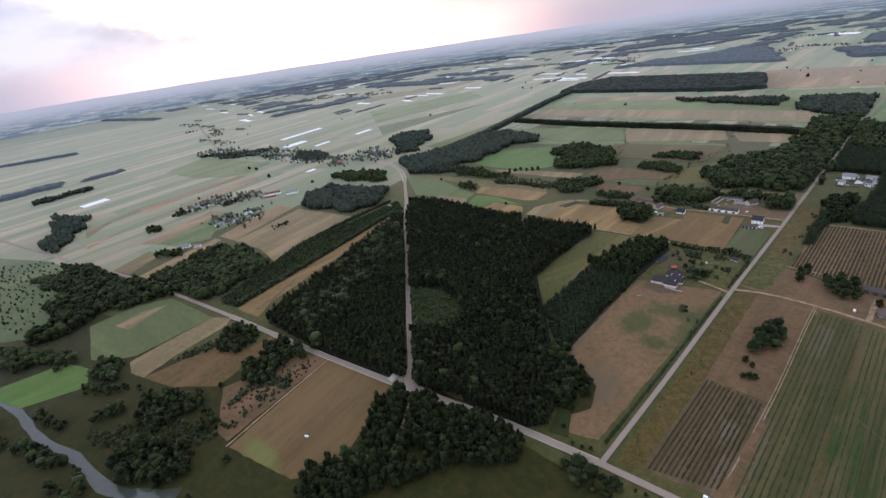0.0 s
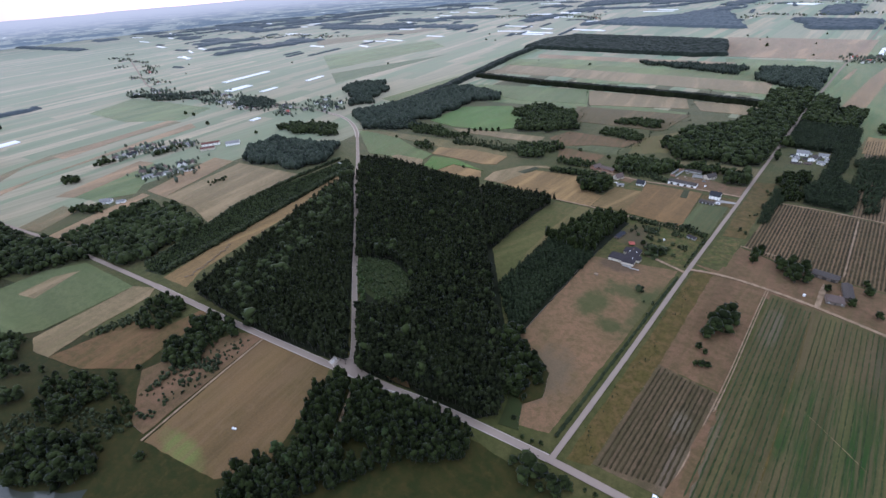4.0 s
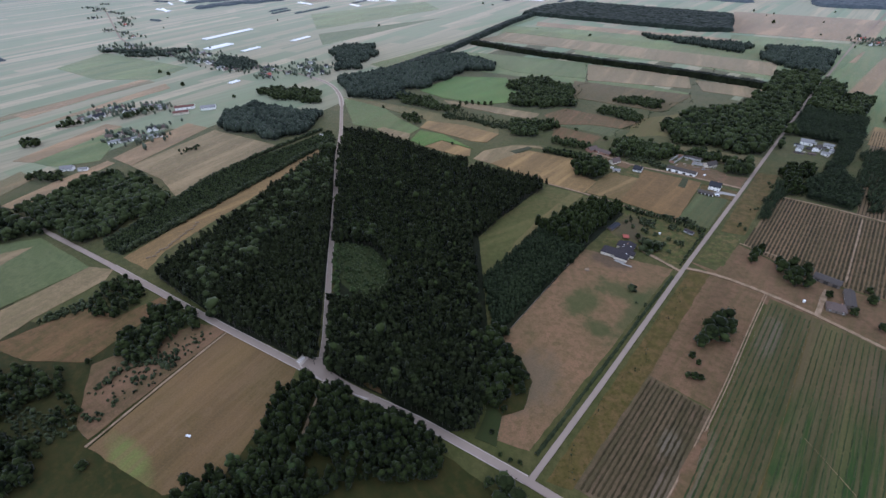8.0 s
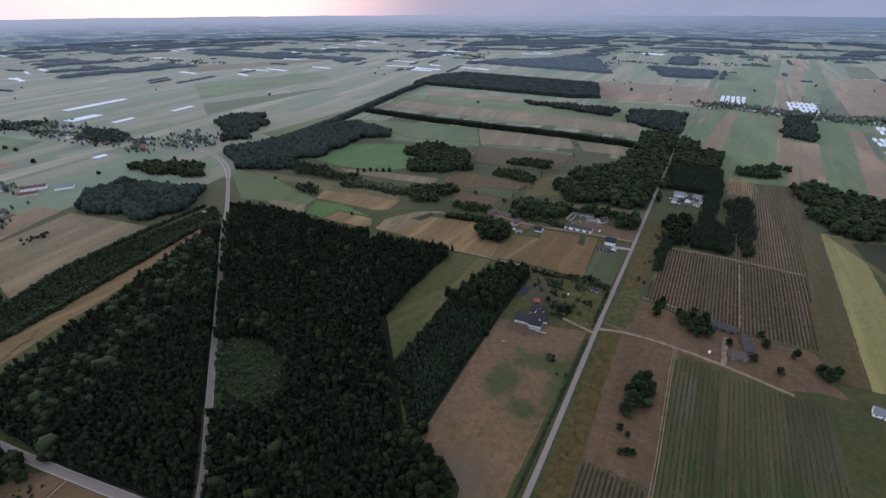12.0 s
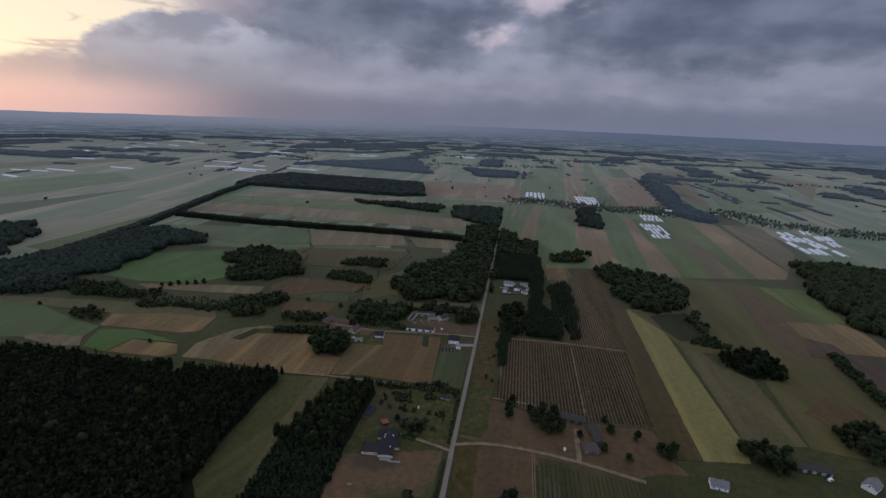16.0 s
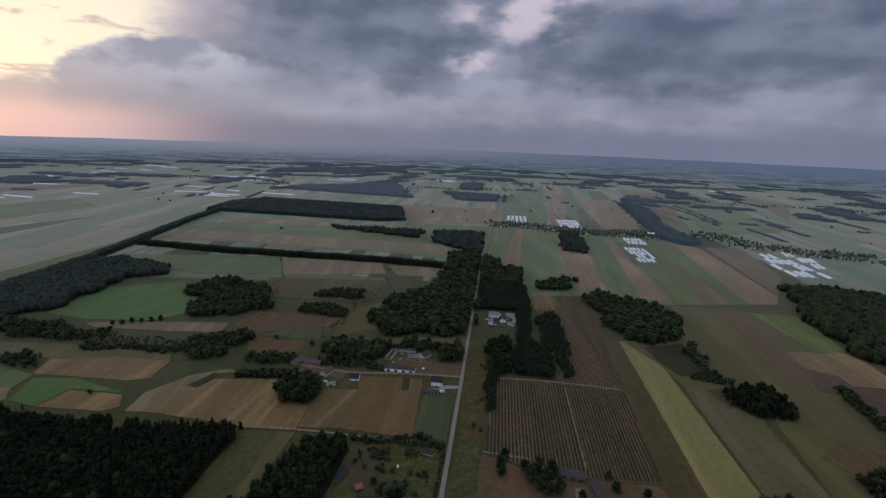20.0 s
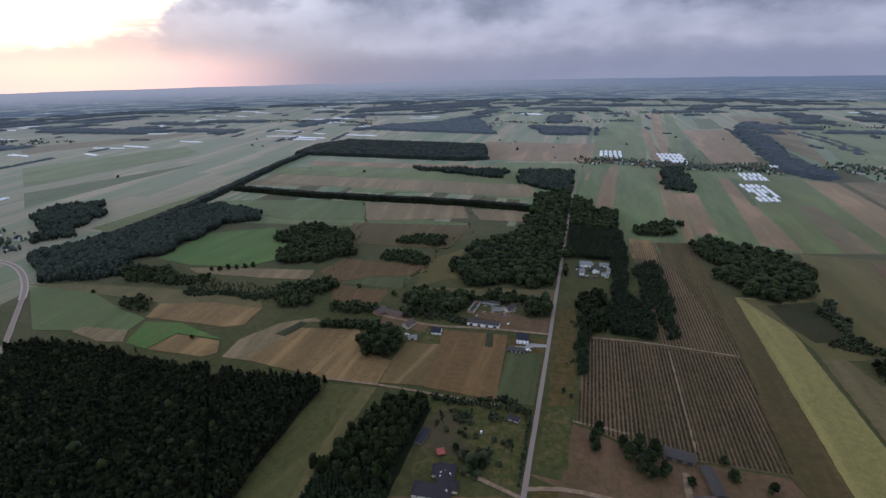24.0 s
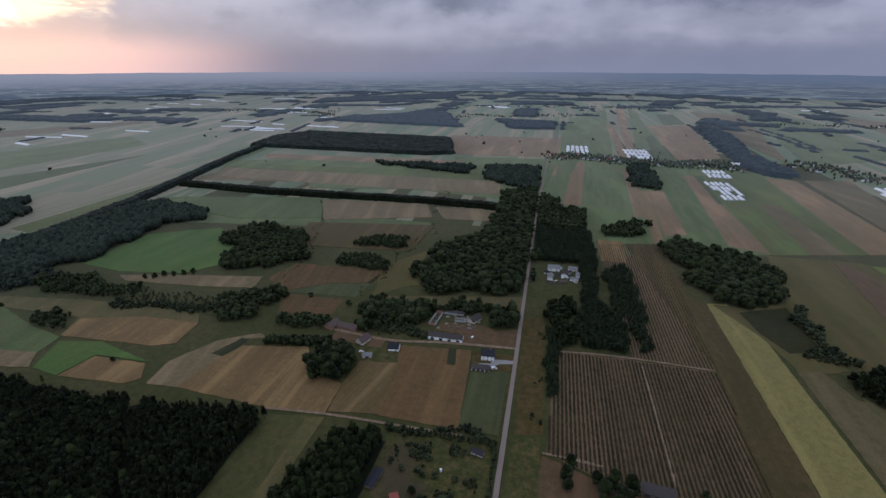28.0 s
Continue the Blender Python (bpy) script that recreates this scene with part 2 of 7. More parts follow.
def foliage(name, dark, light, grain=1.3):
    dark, light = (tuple(0.92 * v for v in shade) for shade in (dark, light))
    mat, k = shader(name, 0.85, 0, 0.05, 0.08, (0.90, 0.93, 1.0))
    place = k.add("ShaderNodeTexCoord").outputs["Object"]
    one = k.add("ShaderNodeNewGeometry").outputs["Random Per Island"]
    other = k.add("ShaderNodeObjectInfo").outputs["Random"]
    leaf = k.noise(place, grain, 3, 0.7)
    group = k.noise(place, 0.035, 3, 0.6)
    single = k.noise(place, 0.13, 2, 0.6)
    far_and_wide = k.math("ADD", k.math("MULTIPLY", group, 0.35), k.math("ADD", k.math("MULTIPLY", single, 0.45), k.math("MULTIPLY", other, 0.12)))
    mixed = k.math("ADD", k.math("MULTIPLY", one, 0.42), k.math("ADD", k.math("MULTIPLY", leaf, 0.38), far_and_wide))
    color = k.mix(k.step(mixed, 0.52, 1.10), dark, light)
    paint_in(k, color)
    bump_in(k, leaf, 0.7, 0.4)
    return mat


def plain(name, color, rough=0.7, metal=0.0, wear=0.25, grain=1.2):
    """A built surface with stains at two scales."""
    mat, k = shader(name, rough, metal)
    place = k.add("ShaderNodeTexCoord").outputs["Object"]
    stains = k.noise(place, grain, 5, 0.65)
    fine = k.noise(place, grain * 9, 3, 0.6)
    worn = tuple(0.55 * v + 0.02 for v in color)
    shade = k.mix(k.math("MULTIPLY", k.step(stains, 0.45, 0.75), wear), color, worn)
    paint_in(k, k.mix(k.math("MULTIPLY", fine, wear * 0.5), shade, worn))
    bump_in(k, fine, 0.2, 0.03)
    return mat


def ribbed(name, color, spacing, rough=0.6, metal=0.0):
    """Sheet or tile roofing with courses."""
    mat, k = shader(name, rough, metal, 0.08)
    place = k.add("ShaderNodeTexCoord").outputs["Object"]
    waves = k.add("ShaderNodeTexWave", {"Vector": place, "Scale": 1 / spacing / 2, "Distortion": 0.4}).outputs["Fac"]
    stains = k.noise(place, 0.5, 5, 0.6)
    worn = tuple(0.6 * v for v in color)
    shade = k.mix(k.step(stains, 0.4, 0.7), color, tuple(0.8 * v + 0.01 for v in color))
    paint_in(k, k.mix(k.math("MULTIPLY", waves, 0.45), shade, worn))
    bump_in(k, waves, 0.5, 0.05)
    return mat


LAND = {
    "ground": land("rough_grass", (0.1044, 0.1277, 0.0550), (0.1386, 0.1478, 0.0740), (0.0756, 0.1025, 0.0413), 55),
    "dry_hay": land("mown_dry_hay", (0.2122, 0.1693, 0.1001), (0.1750, 0.1503, 0.0818), (0.2652, 0.2170, 0.1421), 45, 0.26, -12, 6, spots=((-215, -192, 26, 9, (0.125, 0.150, 0.040)),)),
    "wheat": land("ripening_wheat", (0.2726, 0.2099, 0.1188), (0.2397, 0.1881, 0.1100), (0.1974, 0.1584, 0.0880), 30, 0.22, 0, 3),
    "stubble": land("pale_stubble", (0.3726, 0.3032, 0.1707), (0.3197, 0.2629, 0.1505), (0.2711, 0.2226, 0.1293), 35, 0.35, 0, 4),
    "tan": land("dry_tan_grass", (0.3622, 0.3246, 0.2239), (0.3236, 0.2973, 0.1988), (0.2596, 0.2519, 0.1551), 30, 0.3, -12, 5),
    "tan2": land("dry_brown_pasture", (0.2357, 0.2176, 0.1242), (0.1989, 0.1989, 0.1081), (0.1507, 0.1825, 0.0828), 40, 0.2, -12, 5),
    "brown": land("withered_grass", (0.240, 0.168, 0.108), (0.190, 0.148, 0.085), (0.125, 0.128, 0.058), 30, 0.25, -12, 4),
    "brown2": land("drying_clover", (0.1665, 0.1403, 0.0765), (0.1440, 0.1318, 0.0680), (0.1080, 0.1105, 0.0510), 40, 0.3, 0, 4),
    "green": land("green_meadow", (0.1552, 0.2480, 0.1127), (0.1782, 0.2574, 0.1242), (0.2012, 0.2398, 0.1323), 40, 0.25, -12, 5),
    "green2": land("blue_green_cereal", (0.109, 0.156, 0.083), (0.127, 0.168, 0.092), (0.149, 0.168, 0.092), 25, 0.3, 0, 3),
    "light": land("light_green_meadow", (0.168, 0.232, 0.122), (0.185, 0.238, 0.132), (0.150, 0.205, 0.100), 60, 0.3, 80, 8),
    "bright": land("fresh_green_crop", (0.1260, 0.2687, 0.0840), (0.1522, 0.2750, 0.0966), (0.1785, 0.2625, 0.1050), 40, 0.25, 5, 6),
    "lime": land("young_lime_crop", (0.190, 0.275, 0.085), (0.165, 0.240, 0.080), (0.19, 0.22, 0.09), 30, 0.3, 0, 4),
    "yellowgreen": land("yellow_green_rye", (0.4032, 0.4082, 0.1935), (0.3780, 0.3888, 0.1845), (0.3326, 0.3499, 0.1620), 50, 0.25, 0, 4),
    "grass": land("mown_grass", (0.205, 0.205, 0.120), (0.230, 0.220, 0.132), (0.17, 0.17, 0.09), 30, 0.2, 0, 5),
    "pasture": land("worn_pasture", (0.1487, 0.1705, 0.0680), (0.1760, 0.1806, 0.0833), (0.2200, 0.1890, 0.1037), 50, 0.25, 0, 9),
    "yard": land("parched_yard_grass", (0.3132, 0.2365, 0.1652), (0.2538, 0.2035, 0.1357), (0.1782, 0.1705, 0.0944), 35, 0.0, spots=((-70, 122, 14, 24, (0.044, 0.058, 0.018)), (-48, 156, 28, 13, (0.048, 0.060, 0.020)), (-30, 140, 9, 46, (0.055, 0.062, 0.022)), (-45, 101, 13, 10, (0.040, 0.054, 0.017)), (-78, 192, 22, 12, (0.075, 0.052, 0.034)), (-60, 20, 22, 30, (0.115, 0.085, 0.052)))),
    "garden": land("overgrown_garden_grass", (0.112, 0.145, 0.056), (0.190, 0.178, 0.092), (0.055, 0.082, 0.032), 7, 0.0, stain=0.9, spots=((-90, 262, 14, 26, (0.080, 0.058, 0.034)), (-76, 248, 12, 10, (0.070, 0.052, 0.031)))),
    "inset_meadow": land("glade_meadow", (0.142, 0.168, 0.077), (0.168, 0.174, 0.088), (0.105, 0.138, 0.055), 30, 0.2, 20, 6),
    "verge": land("verge_weeds", (0.1338, 0.1249, 0.0530), (0.1756, 0.1438, 0.0748), (0.0820, 0.0893, 0.0313), 11, 0.0, stain=0.75),
    "dirt": land("bare_brown_field", (0.2550, 0.1887, 0.1377), (0.2050, 0.1612, 0.1102), (0.1500, 0.1408, 0.0765), 30, 0.2, 0, 6),
    "soil": land("tilled_soil", (0.120, 0.098, 0.078), (0.145, 0.115, 0.088), (0.17, 0.14, 0.10), 30, 0.4, 0, 4),
    "rows": land("row_crop_soil", (0.2688, 0.2156, 0.1534), (0.2352, 0.1958, 0.1339), (0.1770, 0.1672, 0.0994), 40, 0.2, 0, 7),
    "rows_old": land("weedy_row_soil", (0.170, 0.150, 0.105), (0.195, 0.165, 0.122), (0.120, 0.122, 0.072), 30, 0.3, 0, 5, spots=((34, 36, 7, 12, (0.160, 0.128, 0.092)), (42, 0, 5, 26, (0.150, 0.112, 0.080)))),
    "rows_green": land("row_crop_green", (0.112, 0.122, 0.060), (0.125, 0.128, 0.068), (0.155, 0.142, 0.090), 60, 0.4, 0, 3.5, spots=((112, 92, 40, 46, (0.016, 0.046, 0.008)), (124, 40, 40, 44, (0.017, 0.046, 0.009)), (53, 5, 4, 60, (0.140, 0.106, 0.076)), (60, 176, 8, 30, (0.112, 0.088, 0.060)), (140, 170, 20, 40, (0.066, 0.055, 0.034)))),
    "dark": land("dark_green_beet", (0.055, 0.075, 0.045), (0.065, 0.085, 0.050), (0.08, 0.09, 0.05), 15, 0.3, 0, 2),
    "sand": land("sandy_track", (0.479, 0.424, 0.342), (0.422, 0.366, 0.289), (0.268, 0.242, 0.160), 8, 0.0),
    # far hay, straw, meadow and pasture: base colours paled to stand in for haze
    "hazed_hay": land("hazed_hay", (0.4166, 0.3410, 0.2365), (0.3696, 0.3102, 0.2156), (0.2979, 0.2684, 0.1760), 60, 0.42, 0, 11),
    "hazed_straw": land("hazed_straw", (0.440, 0.362, 0.237), (0.389, 0.328, 0.214), (0.323, 0.287, 0.182), 60, 0.42, 0, 11),
    "hazed_meadow": land("hazed_meadow", (0.1680, 0.2736, 0.1344), (0.1953, 0.2904, 0.1470), (0.2499, 0.3096, 0.1680), 70, 0.42, 0, 11),
    "fresh_meadow": land("fresh_far_crop", (0.164, 0.246, 0.096), (0.181, 0.252, 0.106), (0.205, 0.240, 0.117), 70, 0.42, 0, 11),
    "deep_meadow": land("deep_green_crop", (0.1180, 0.1909, 0.0935), (0.1340, 0.2024, 0.1019), (0.1620, 0.2093, 0.1124), 60, 0.42, 0, 11),
    "hazed_pasture": land("hazed_pasture", (0.242, 0.224, 0.140), (0.269, 0.238, 0.153), (0.210, 0.222, 0.130), 70, 0.42, -12, 11),
    "plantation": land("dense_low_alder", (0.050, 0.068, 0.032), (0.060, 0.078, 0.038), (0.035, 0.05, 0.024), 12, 0.4, -14, 3),

    "streaky": land("streaky_pale_grain", (0.300, 0.250, 0.150), (0.265, 0.220, 0.130), (0.200, 0.180, 0.090), 30, 0.45, 12, 3),
    # litter darkened to near black: the shade under the trees is in its colour
    "litter": land("shade_dark_litter", (0.016, 0.024, 0.013), (0.022, 0.028, 0.015), (0.012, 0.017, 0.009), 12, 0.0),
    "glade": land("glade_sedge", (0.0400, 0.0656, 0.0256), (0.0496, 0.0720, 0.0304), (0.0680, 0.0840, 0.0400), 14, 0.0, stain=0.6),
    # dark green lowland grass, its colour darkened further to stand in for lens vignetting
    "dark_meadow": land("vignetted_meadow", (0.0315, 0.0449, 0.0155), (0.0483, 0.0561, 0.0207), (0.0893, 0.0823, 0.0345), 24, 0.0, stain=0.6),
}
LEAF = {
    "pine": foliage("pine_needles", (0.0016, 0.0024, 0.0011), (0.0211, 0.0261, 0.0098)),
    "young": foliage("young_pine_needles", (0.0049, 0.0078, 0.0036), (0.0255, 0.0348, 0.0153)),
    "decid": foliage("broad_leaves", (0.0029, 0.0048, 0.0017), (0.0351, 0.0458, 0.0149)),
    "alder": foliage("dark_alder_leaves", (0.0018, 0.0030, 0.0010), (0.0210, 0.0284, 0.0081)),
    "light": foliage("pale_willow_leaves", (0.014, 0.022, 0.008), (0.070, 0.096, 0.034)),
    "grove": foliage("grove_leaves", (0.0044, 0.0068, 0.0029), (0.0418, 0.0533, 0.0196)),
    "mixed": foliage("mixed_leaves", (0.0062, 0.0098, 0.0054), (0.031, 0.041, 0.019)),
    "bush": foliage("shrub_leaves", (0.0100, 0.0135, 0.0066), (0.048, 0.058, 0.026)),
    "berry": foliage("berry_bush_leaves", (0.0199, 0.0177, 0.0089), (0.0656, 0.0503, 0.0248)),
    "crop": foliage("low_crop_leaves", (0.020, 0.030, 0.011), (0.056, 0.070, 0.028)),
    "village": foliage("village_tree_leaves", (0.0450, 0.0560, 0.0406), (0.1230, 0.1400, 0.0986), 0.6),
    # distant woods: leaf colour lightened, the farthest also blued, in place of haze
    "mid": foliage("hazed_mid_leaves", (0.0111, 0.0152, 0.0114), (0.0446, 0.0550, 0.0386), 0.6),
    "far": foliage("hazed_far_leaves", (0.046, 0.057, 0.063), (0.080, 0.095, 0.104), 0.12),
}
BARK = plain("bark", (0.055, 0.045, 0.036), 0.95, wear=0.6, grain=2.0)
ASPHALT = plain("pale_asphalt", (0.226, 0.176, 0.140), 0.95, wear=0.35, grain=0.06)
KERB = plain("pale_kerb_stone", (0.36, 0.30, 0.25), 0.9, wear=0.4, grain=0.3)
PAINT = plain("worn_road_paint", (0.62, 0.60, 0.57), 0.85, wear=0.5, grain=0.8)
CONCRETE = plain("concrete", (0.27, 0.25, 0.23), 0.85, wear=0.4)
WHITE_WALL = plain("white_render", (0.86, 0.85, 0.82), 0.85, wear=0.12)
CREAM_WALL = plain("cream_render", (0.60, 0.54, 0.44), 0.85, wear=0.25)
GREY_WALL = plain("grey_render", (0.38, 0.37, 0.36), 0.85, wear=0.4)
BRICK_WALL = plain("brick_masonry", (0.30, 0.17, 0.12), 0.9, wear=0.4)
TIMBER = plain("weathered_timber", (0.17, 0.14, 0.115), 0.9, wear=0.5)
ROOFS = {
    "dark": ribbed("anthracite_roof_sheet", (0.036, 0.037, 0.043), 0.35, 0.85),
    "grey": ribbed("grey_fibre_cement", (0.072, 0.062, 0.056), 0.4, 0.9),
    "violet": ribbed("slate_violet_tile", (0.046, 0.040, 0.043), 0.35, 0.9),
    "red": ribbed("red_roof_tile", (0.36, 0.105, 0.080), 0.35, 0.75),
    "faded": ribbed("faded_red_tile", (0.150, 0.075, 0.062), 0.35, 0.85),
    "brown": ribbed("brown_roof_tile", (0.118, 0.088, 0.076), 0.35, 0.75),
    "pale": ribbed("pale_roof_sheet", (0.22, 0.215, 0.21), 0.4, 0.6),
}
GLASS = plain("window_glass", (0.03, 0.035, 0.04), 0.08, wear=0.05)
FOIL = plain("white_plastic_foil", (0.72, 0.72, 0.73), 0.6, wear=0.12, grain=0.3)
DOOR_PAINT = plain("dark_door", (0.05, 0.045, 0.04), 0.6)
RUBBER = plain("tyre_rubber", (0.025, 0.025, 0.026), 0.9)
CAR_WHITE = plain("white_car_paint", (0.78, 0.78, 0.78), 0.25, wear=0.05)
CAR_GREY = plain("grey_car_paint", (0.20, 0.21, 0.23), 0.25, wear=0.05)

# ---- ways of building ----
def part(name, bm, material, parent=None, label=""):
    """Links a bmesh as one mesh object under a thing or a part."""
    me = bpy.data.meshes.new(name)
    bm.to_mesh(me)
    bm.free()
    me.materials.append(material)
    ob = new(name, me)
    ob.parent = parent
    return tagged(ob, label)


def thing(name, label, category, m=None, group="", kind=""):
    ob = new(name)
    ob.empty_display_size = 1.0
    if m is not None:
        ob.matrix_basis = m
    return tagged(ob, label, category, group, kind)


def solid(points, tris, name, material, parent=None):
    """A mesh object from arrays of points and triangles."""
    me = bpy.data.meshes.new(name)
    me.vertices.add(len(points))
    me.vertices.foreach_set("co", np.asarray(points, np.float32).ravel())
    me.loops.add(3 * len(tris))
    me.loops.foreach_set("vertex_index", np.asarray(tris, np.int32).ravel())
    me.polygons.add(len(tris))
    me.polygons.foreach_set("loop_start", np.arange(0, 3 * len(tris), 3, dtype=np.int32))
    me.update(calc_edges=True)
    me.materials.append(material)
    ob = new(name, me)
    ob.parent = parent
    return ob


def box_into(bm, x0, x1, y0, y1, z0, z1, bevel=0.0):
    made = bmesh.ops.create_cube(bm, size=1, matrix=Matrix.Translation(((x0 + x1) / 2, (y0 + y1) / 2, (z0 + z1) / 2)) @ Matrix.Diagonal((x1 - x0, y1 - y0, z1 - z0, 1)))
    if bevel:
        edges = {e for v in made["verts"] for e in v.link_edges}
        bmesh.ops.bevel(bm, geom=list(edges), offset=bevel, segments=1, affect="EDGES")


def box(*sizes, bevel=0.0):
    bm = bmesh.new()
    box_into(bm, *sizes, bevel=bevel)
    return bm


def ragged(corners, step=9.0, wobble=0.5, rng=None):
    """A field's outline with small waves along its sides."""
    out = []
    for (ax, ay), (bx, by) in zip(corners, corners[1:] + corners[:1]):
        count = max(1, min(60, int(math.hypot(bx - ax, by - ay) / step)))
        for i in range(count):
            f = i / count
            w = wobble if i else 0.0
            out.append((ax + (bx - ax) * f + rng.uniform(-w, w), ay + (by - ay) * f + rng.uniform(-w, w)))
    return out


def slab(name, corners, top, material, label, category="field", wobble=0.5, parent=None):
    """A sheet of land with an edge that goes down into the ground."""
    rng = random.Random(len(corners) * 31 + int(abs(corners[0][0])) + int(abs(corners[0][1])))
    bm = bmesh.new()
    rim = ragged(list(corners), 6.0, rng=rng, wobble=wobble)
    upper = [bm.verts.new((x, y, top)) for x, y in rim]
    lower = [bm.verts.new((x, y, -0.3)) for x, y in rim]
    bm.faces.new(upper)
    for i in range(len(rim)):
        j = (i + 1) % len(rim)
        bm.faces.new((upper[j], upper[i], lower[i], lower[j]))
    bmesh.ops.recalc_face_normals(bm, faces=bm.faces)
    bmesh.ops.triangulate(bm, faces=[f for f in bm.faces if len(f.verts) > 4])
    ob = part(name, bm, material, parent)
    return tagged(ob, label, category, kind="structure")


def ribbon_into(bm, line, width, top, step=12.0, depth=0.3, wobble=0.0, rng=None):
    pts = []
    for a, b in zip(line, line[1:]):
        count = max(1, int(math.hypot(b[0] - a[0], b[1] - a[1]) / step))
        pts += [(a[0] + (b[0] - a[0]) * i / count, a[1] + (b[1] - a[1]) * i / count) for i in range(count)]
    pts.append(line[-1])
    for _ in range(3):
        pts = [pts[0]] + [((p[0] + q[0] + r[0]) / 3, (p[1] + q[1] + r[1]) / 3) for p, q, r in zip(pts, pts[1:], pts[2:])] + [pts[-1]]
    rows = []
    for i, (x, y) in enumerate(pts):
        a, b = pts[max(0, i - 1)], pts[min(len(pts) - 1, i + 1)]
        d = Vector((b[0] - a[0], b[1] - a[1])).normalized()
        w = width / 2 + (rng.uniform(-wobble, wobble) if rng else 0)
        rows.append([bm.verts.new((x - d.y * s * w, y + d.x * s * w, z)) for s, z in ((1, top - depth), (1, top), (-1, top), (-1, top - depth))])
    for a, b in zip(rows, rows[1:]):
        for i in range(3):
            bm.faces.new((a[i], a[i + 1], b[i + 1], b[i]))
    bmesh.ops.recalc_face_normals(bm, faces=bm.faces)


def road(name, label, line, width, top, material, wobble=0.1, category="road"):
    bm = bmesh.new()
    ribbon_into(bm, line, width, top, wobble=wobble, rng=random.Random(7))
    return tagged(part(name, bm, material), label, category, kind="structure")


# ---- trees ----
def _unit_ico(level):
    bm = bmesh.new()
    bmesh.ops.create_icosphere(bm, subdivisions=level, radius=1)
    v = np.array([x.co[:] for x in bm.verts])
    f = np.array([[x.index for x in y.verts] for y in bm.faces])
    bm.free()
    return v, f


ICO = {level: _unit_ico(level) for level in (1, 2)}


def sprays(rng, centres, size):
    """Loose leaf sprays: small triangles turned every way."""
    count = len(centres)
    v = centres[:, None] + rng.normal(0, size, (count, 3, 3))
    return v.reshape(-1, 3), np.arange(3 * count).reshape(-1, 3)


def joined(pieces):
    vs, fs, base = [], [], 0
    for v, f in pieces:
        vs.append(v), fs.append(f + base)
        base += len(v)
    return np.concatenate(vs), np.concatenate(fs)


def pine_crown(seed, tiers=5, points=7, loose=34, wide=0.105, low=0.42):
    """A rounded, tufted pine crown of ragged whorls, for a tree 1 high that stands on 0."""
    rng, pieces = np.random.default_rng(seed), []
    for i in range(tiers):
        f = (i + 0.3) / tiers
        z, r = low + (0.93 - low) * f, wide * math.sqrt(max(0.0, 1 - f ** 2.2)) + 0.018
        a = np.arange(points) / points * 2 * np.pi + rng.uniform(0, 6)
        rr = r * rng.uniform(0.65, 1.25, points)
        ring = np.stack([np.cos(a) * rr, np.sin(a) * rr, z - 0.02 + rng.uniform(-0.03, 0.03, points)], 1)
        top = [[rng.normal(0, 0.012), rng.normal(0, 0.012), z + 0.075]]
        v = np.concatenate([ring, top])
        pieces.append((v, np.array([[j, (j + 1) % points, points] for j in range(points)])))
    f = rng.uniform(0, 1, loose)
    a, r = rng.uniform(0, 6.3, loose), (wide * np.sqrt(1 - f ** 2.2) + 0.01) * rng.uniform(0.75, 1.1, loose)
    pieces.append(sprays(rng, np.stack([np.cos(a) * r, np.sin(a) * r, low + (0.98 - low) * f], 1), 0.022))
    return joined(pieces)


def leaf_crown(seed, lumps=5, level=1, loose=40, low=0.25, wide=0.30):
    """A broad crown of uneven lumps and loose sprays, 1 high."""
    rng, pieces, points = np.random.default_rng(seed), [], []
    v0, f0 = ICO[level]
    for i in range(lumps):
        a, f = rng.uniform(0, 6.3), (i + 0.5) / lumps
        off = wide * 0.62 * (1 - 0.55 * f) * (0.4 + 0.6 * rng.uniform())
        c = np.array([np.cos(a) * off, np.sin(a) * off, low + (0.86 - low) * (0.25 + 0.75 * f) - 0.1])
        s = np.array([wide * 0.62, wide * 0.62, (1 - low) * 0.30]) * rng.uniform(0.75, 1.15) * (5 / max(lumps, 5)) ** 0.33
        v = c + v0 * s * rng.uniform(0.55, 1.32, (len(v0), 1))
        v[:, 2] = np.minimum(v[:, 2], 0.99)
        pieces.append((v, f0))
        points.append(v)
    every = np.concatenate(points)
    pick = every[rng.integers(0, len(every), loose)]
    pieces.append(sprays(rng, pick * (1.04, 1.04, 1.0) + rng.normal(0, 0.022, pick.shape), 0.026))
    return joined(pieces)


def far_crown(seed, wide=0.30):
    """A crown too far off for more than its uneven outline."""
    rng = np.random.default_rng(seed)
    v, f = ICO[1]
    v = v * rng.uniform(0.78, 1.12, (len(v), 1)) * (wide, wide, 0.5) + (0, 0, 0.5)
    return v, f[rng.permutation(len(f))[:66]]


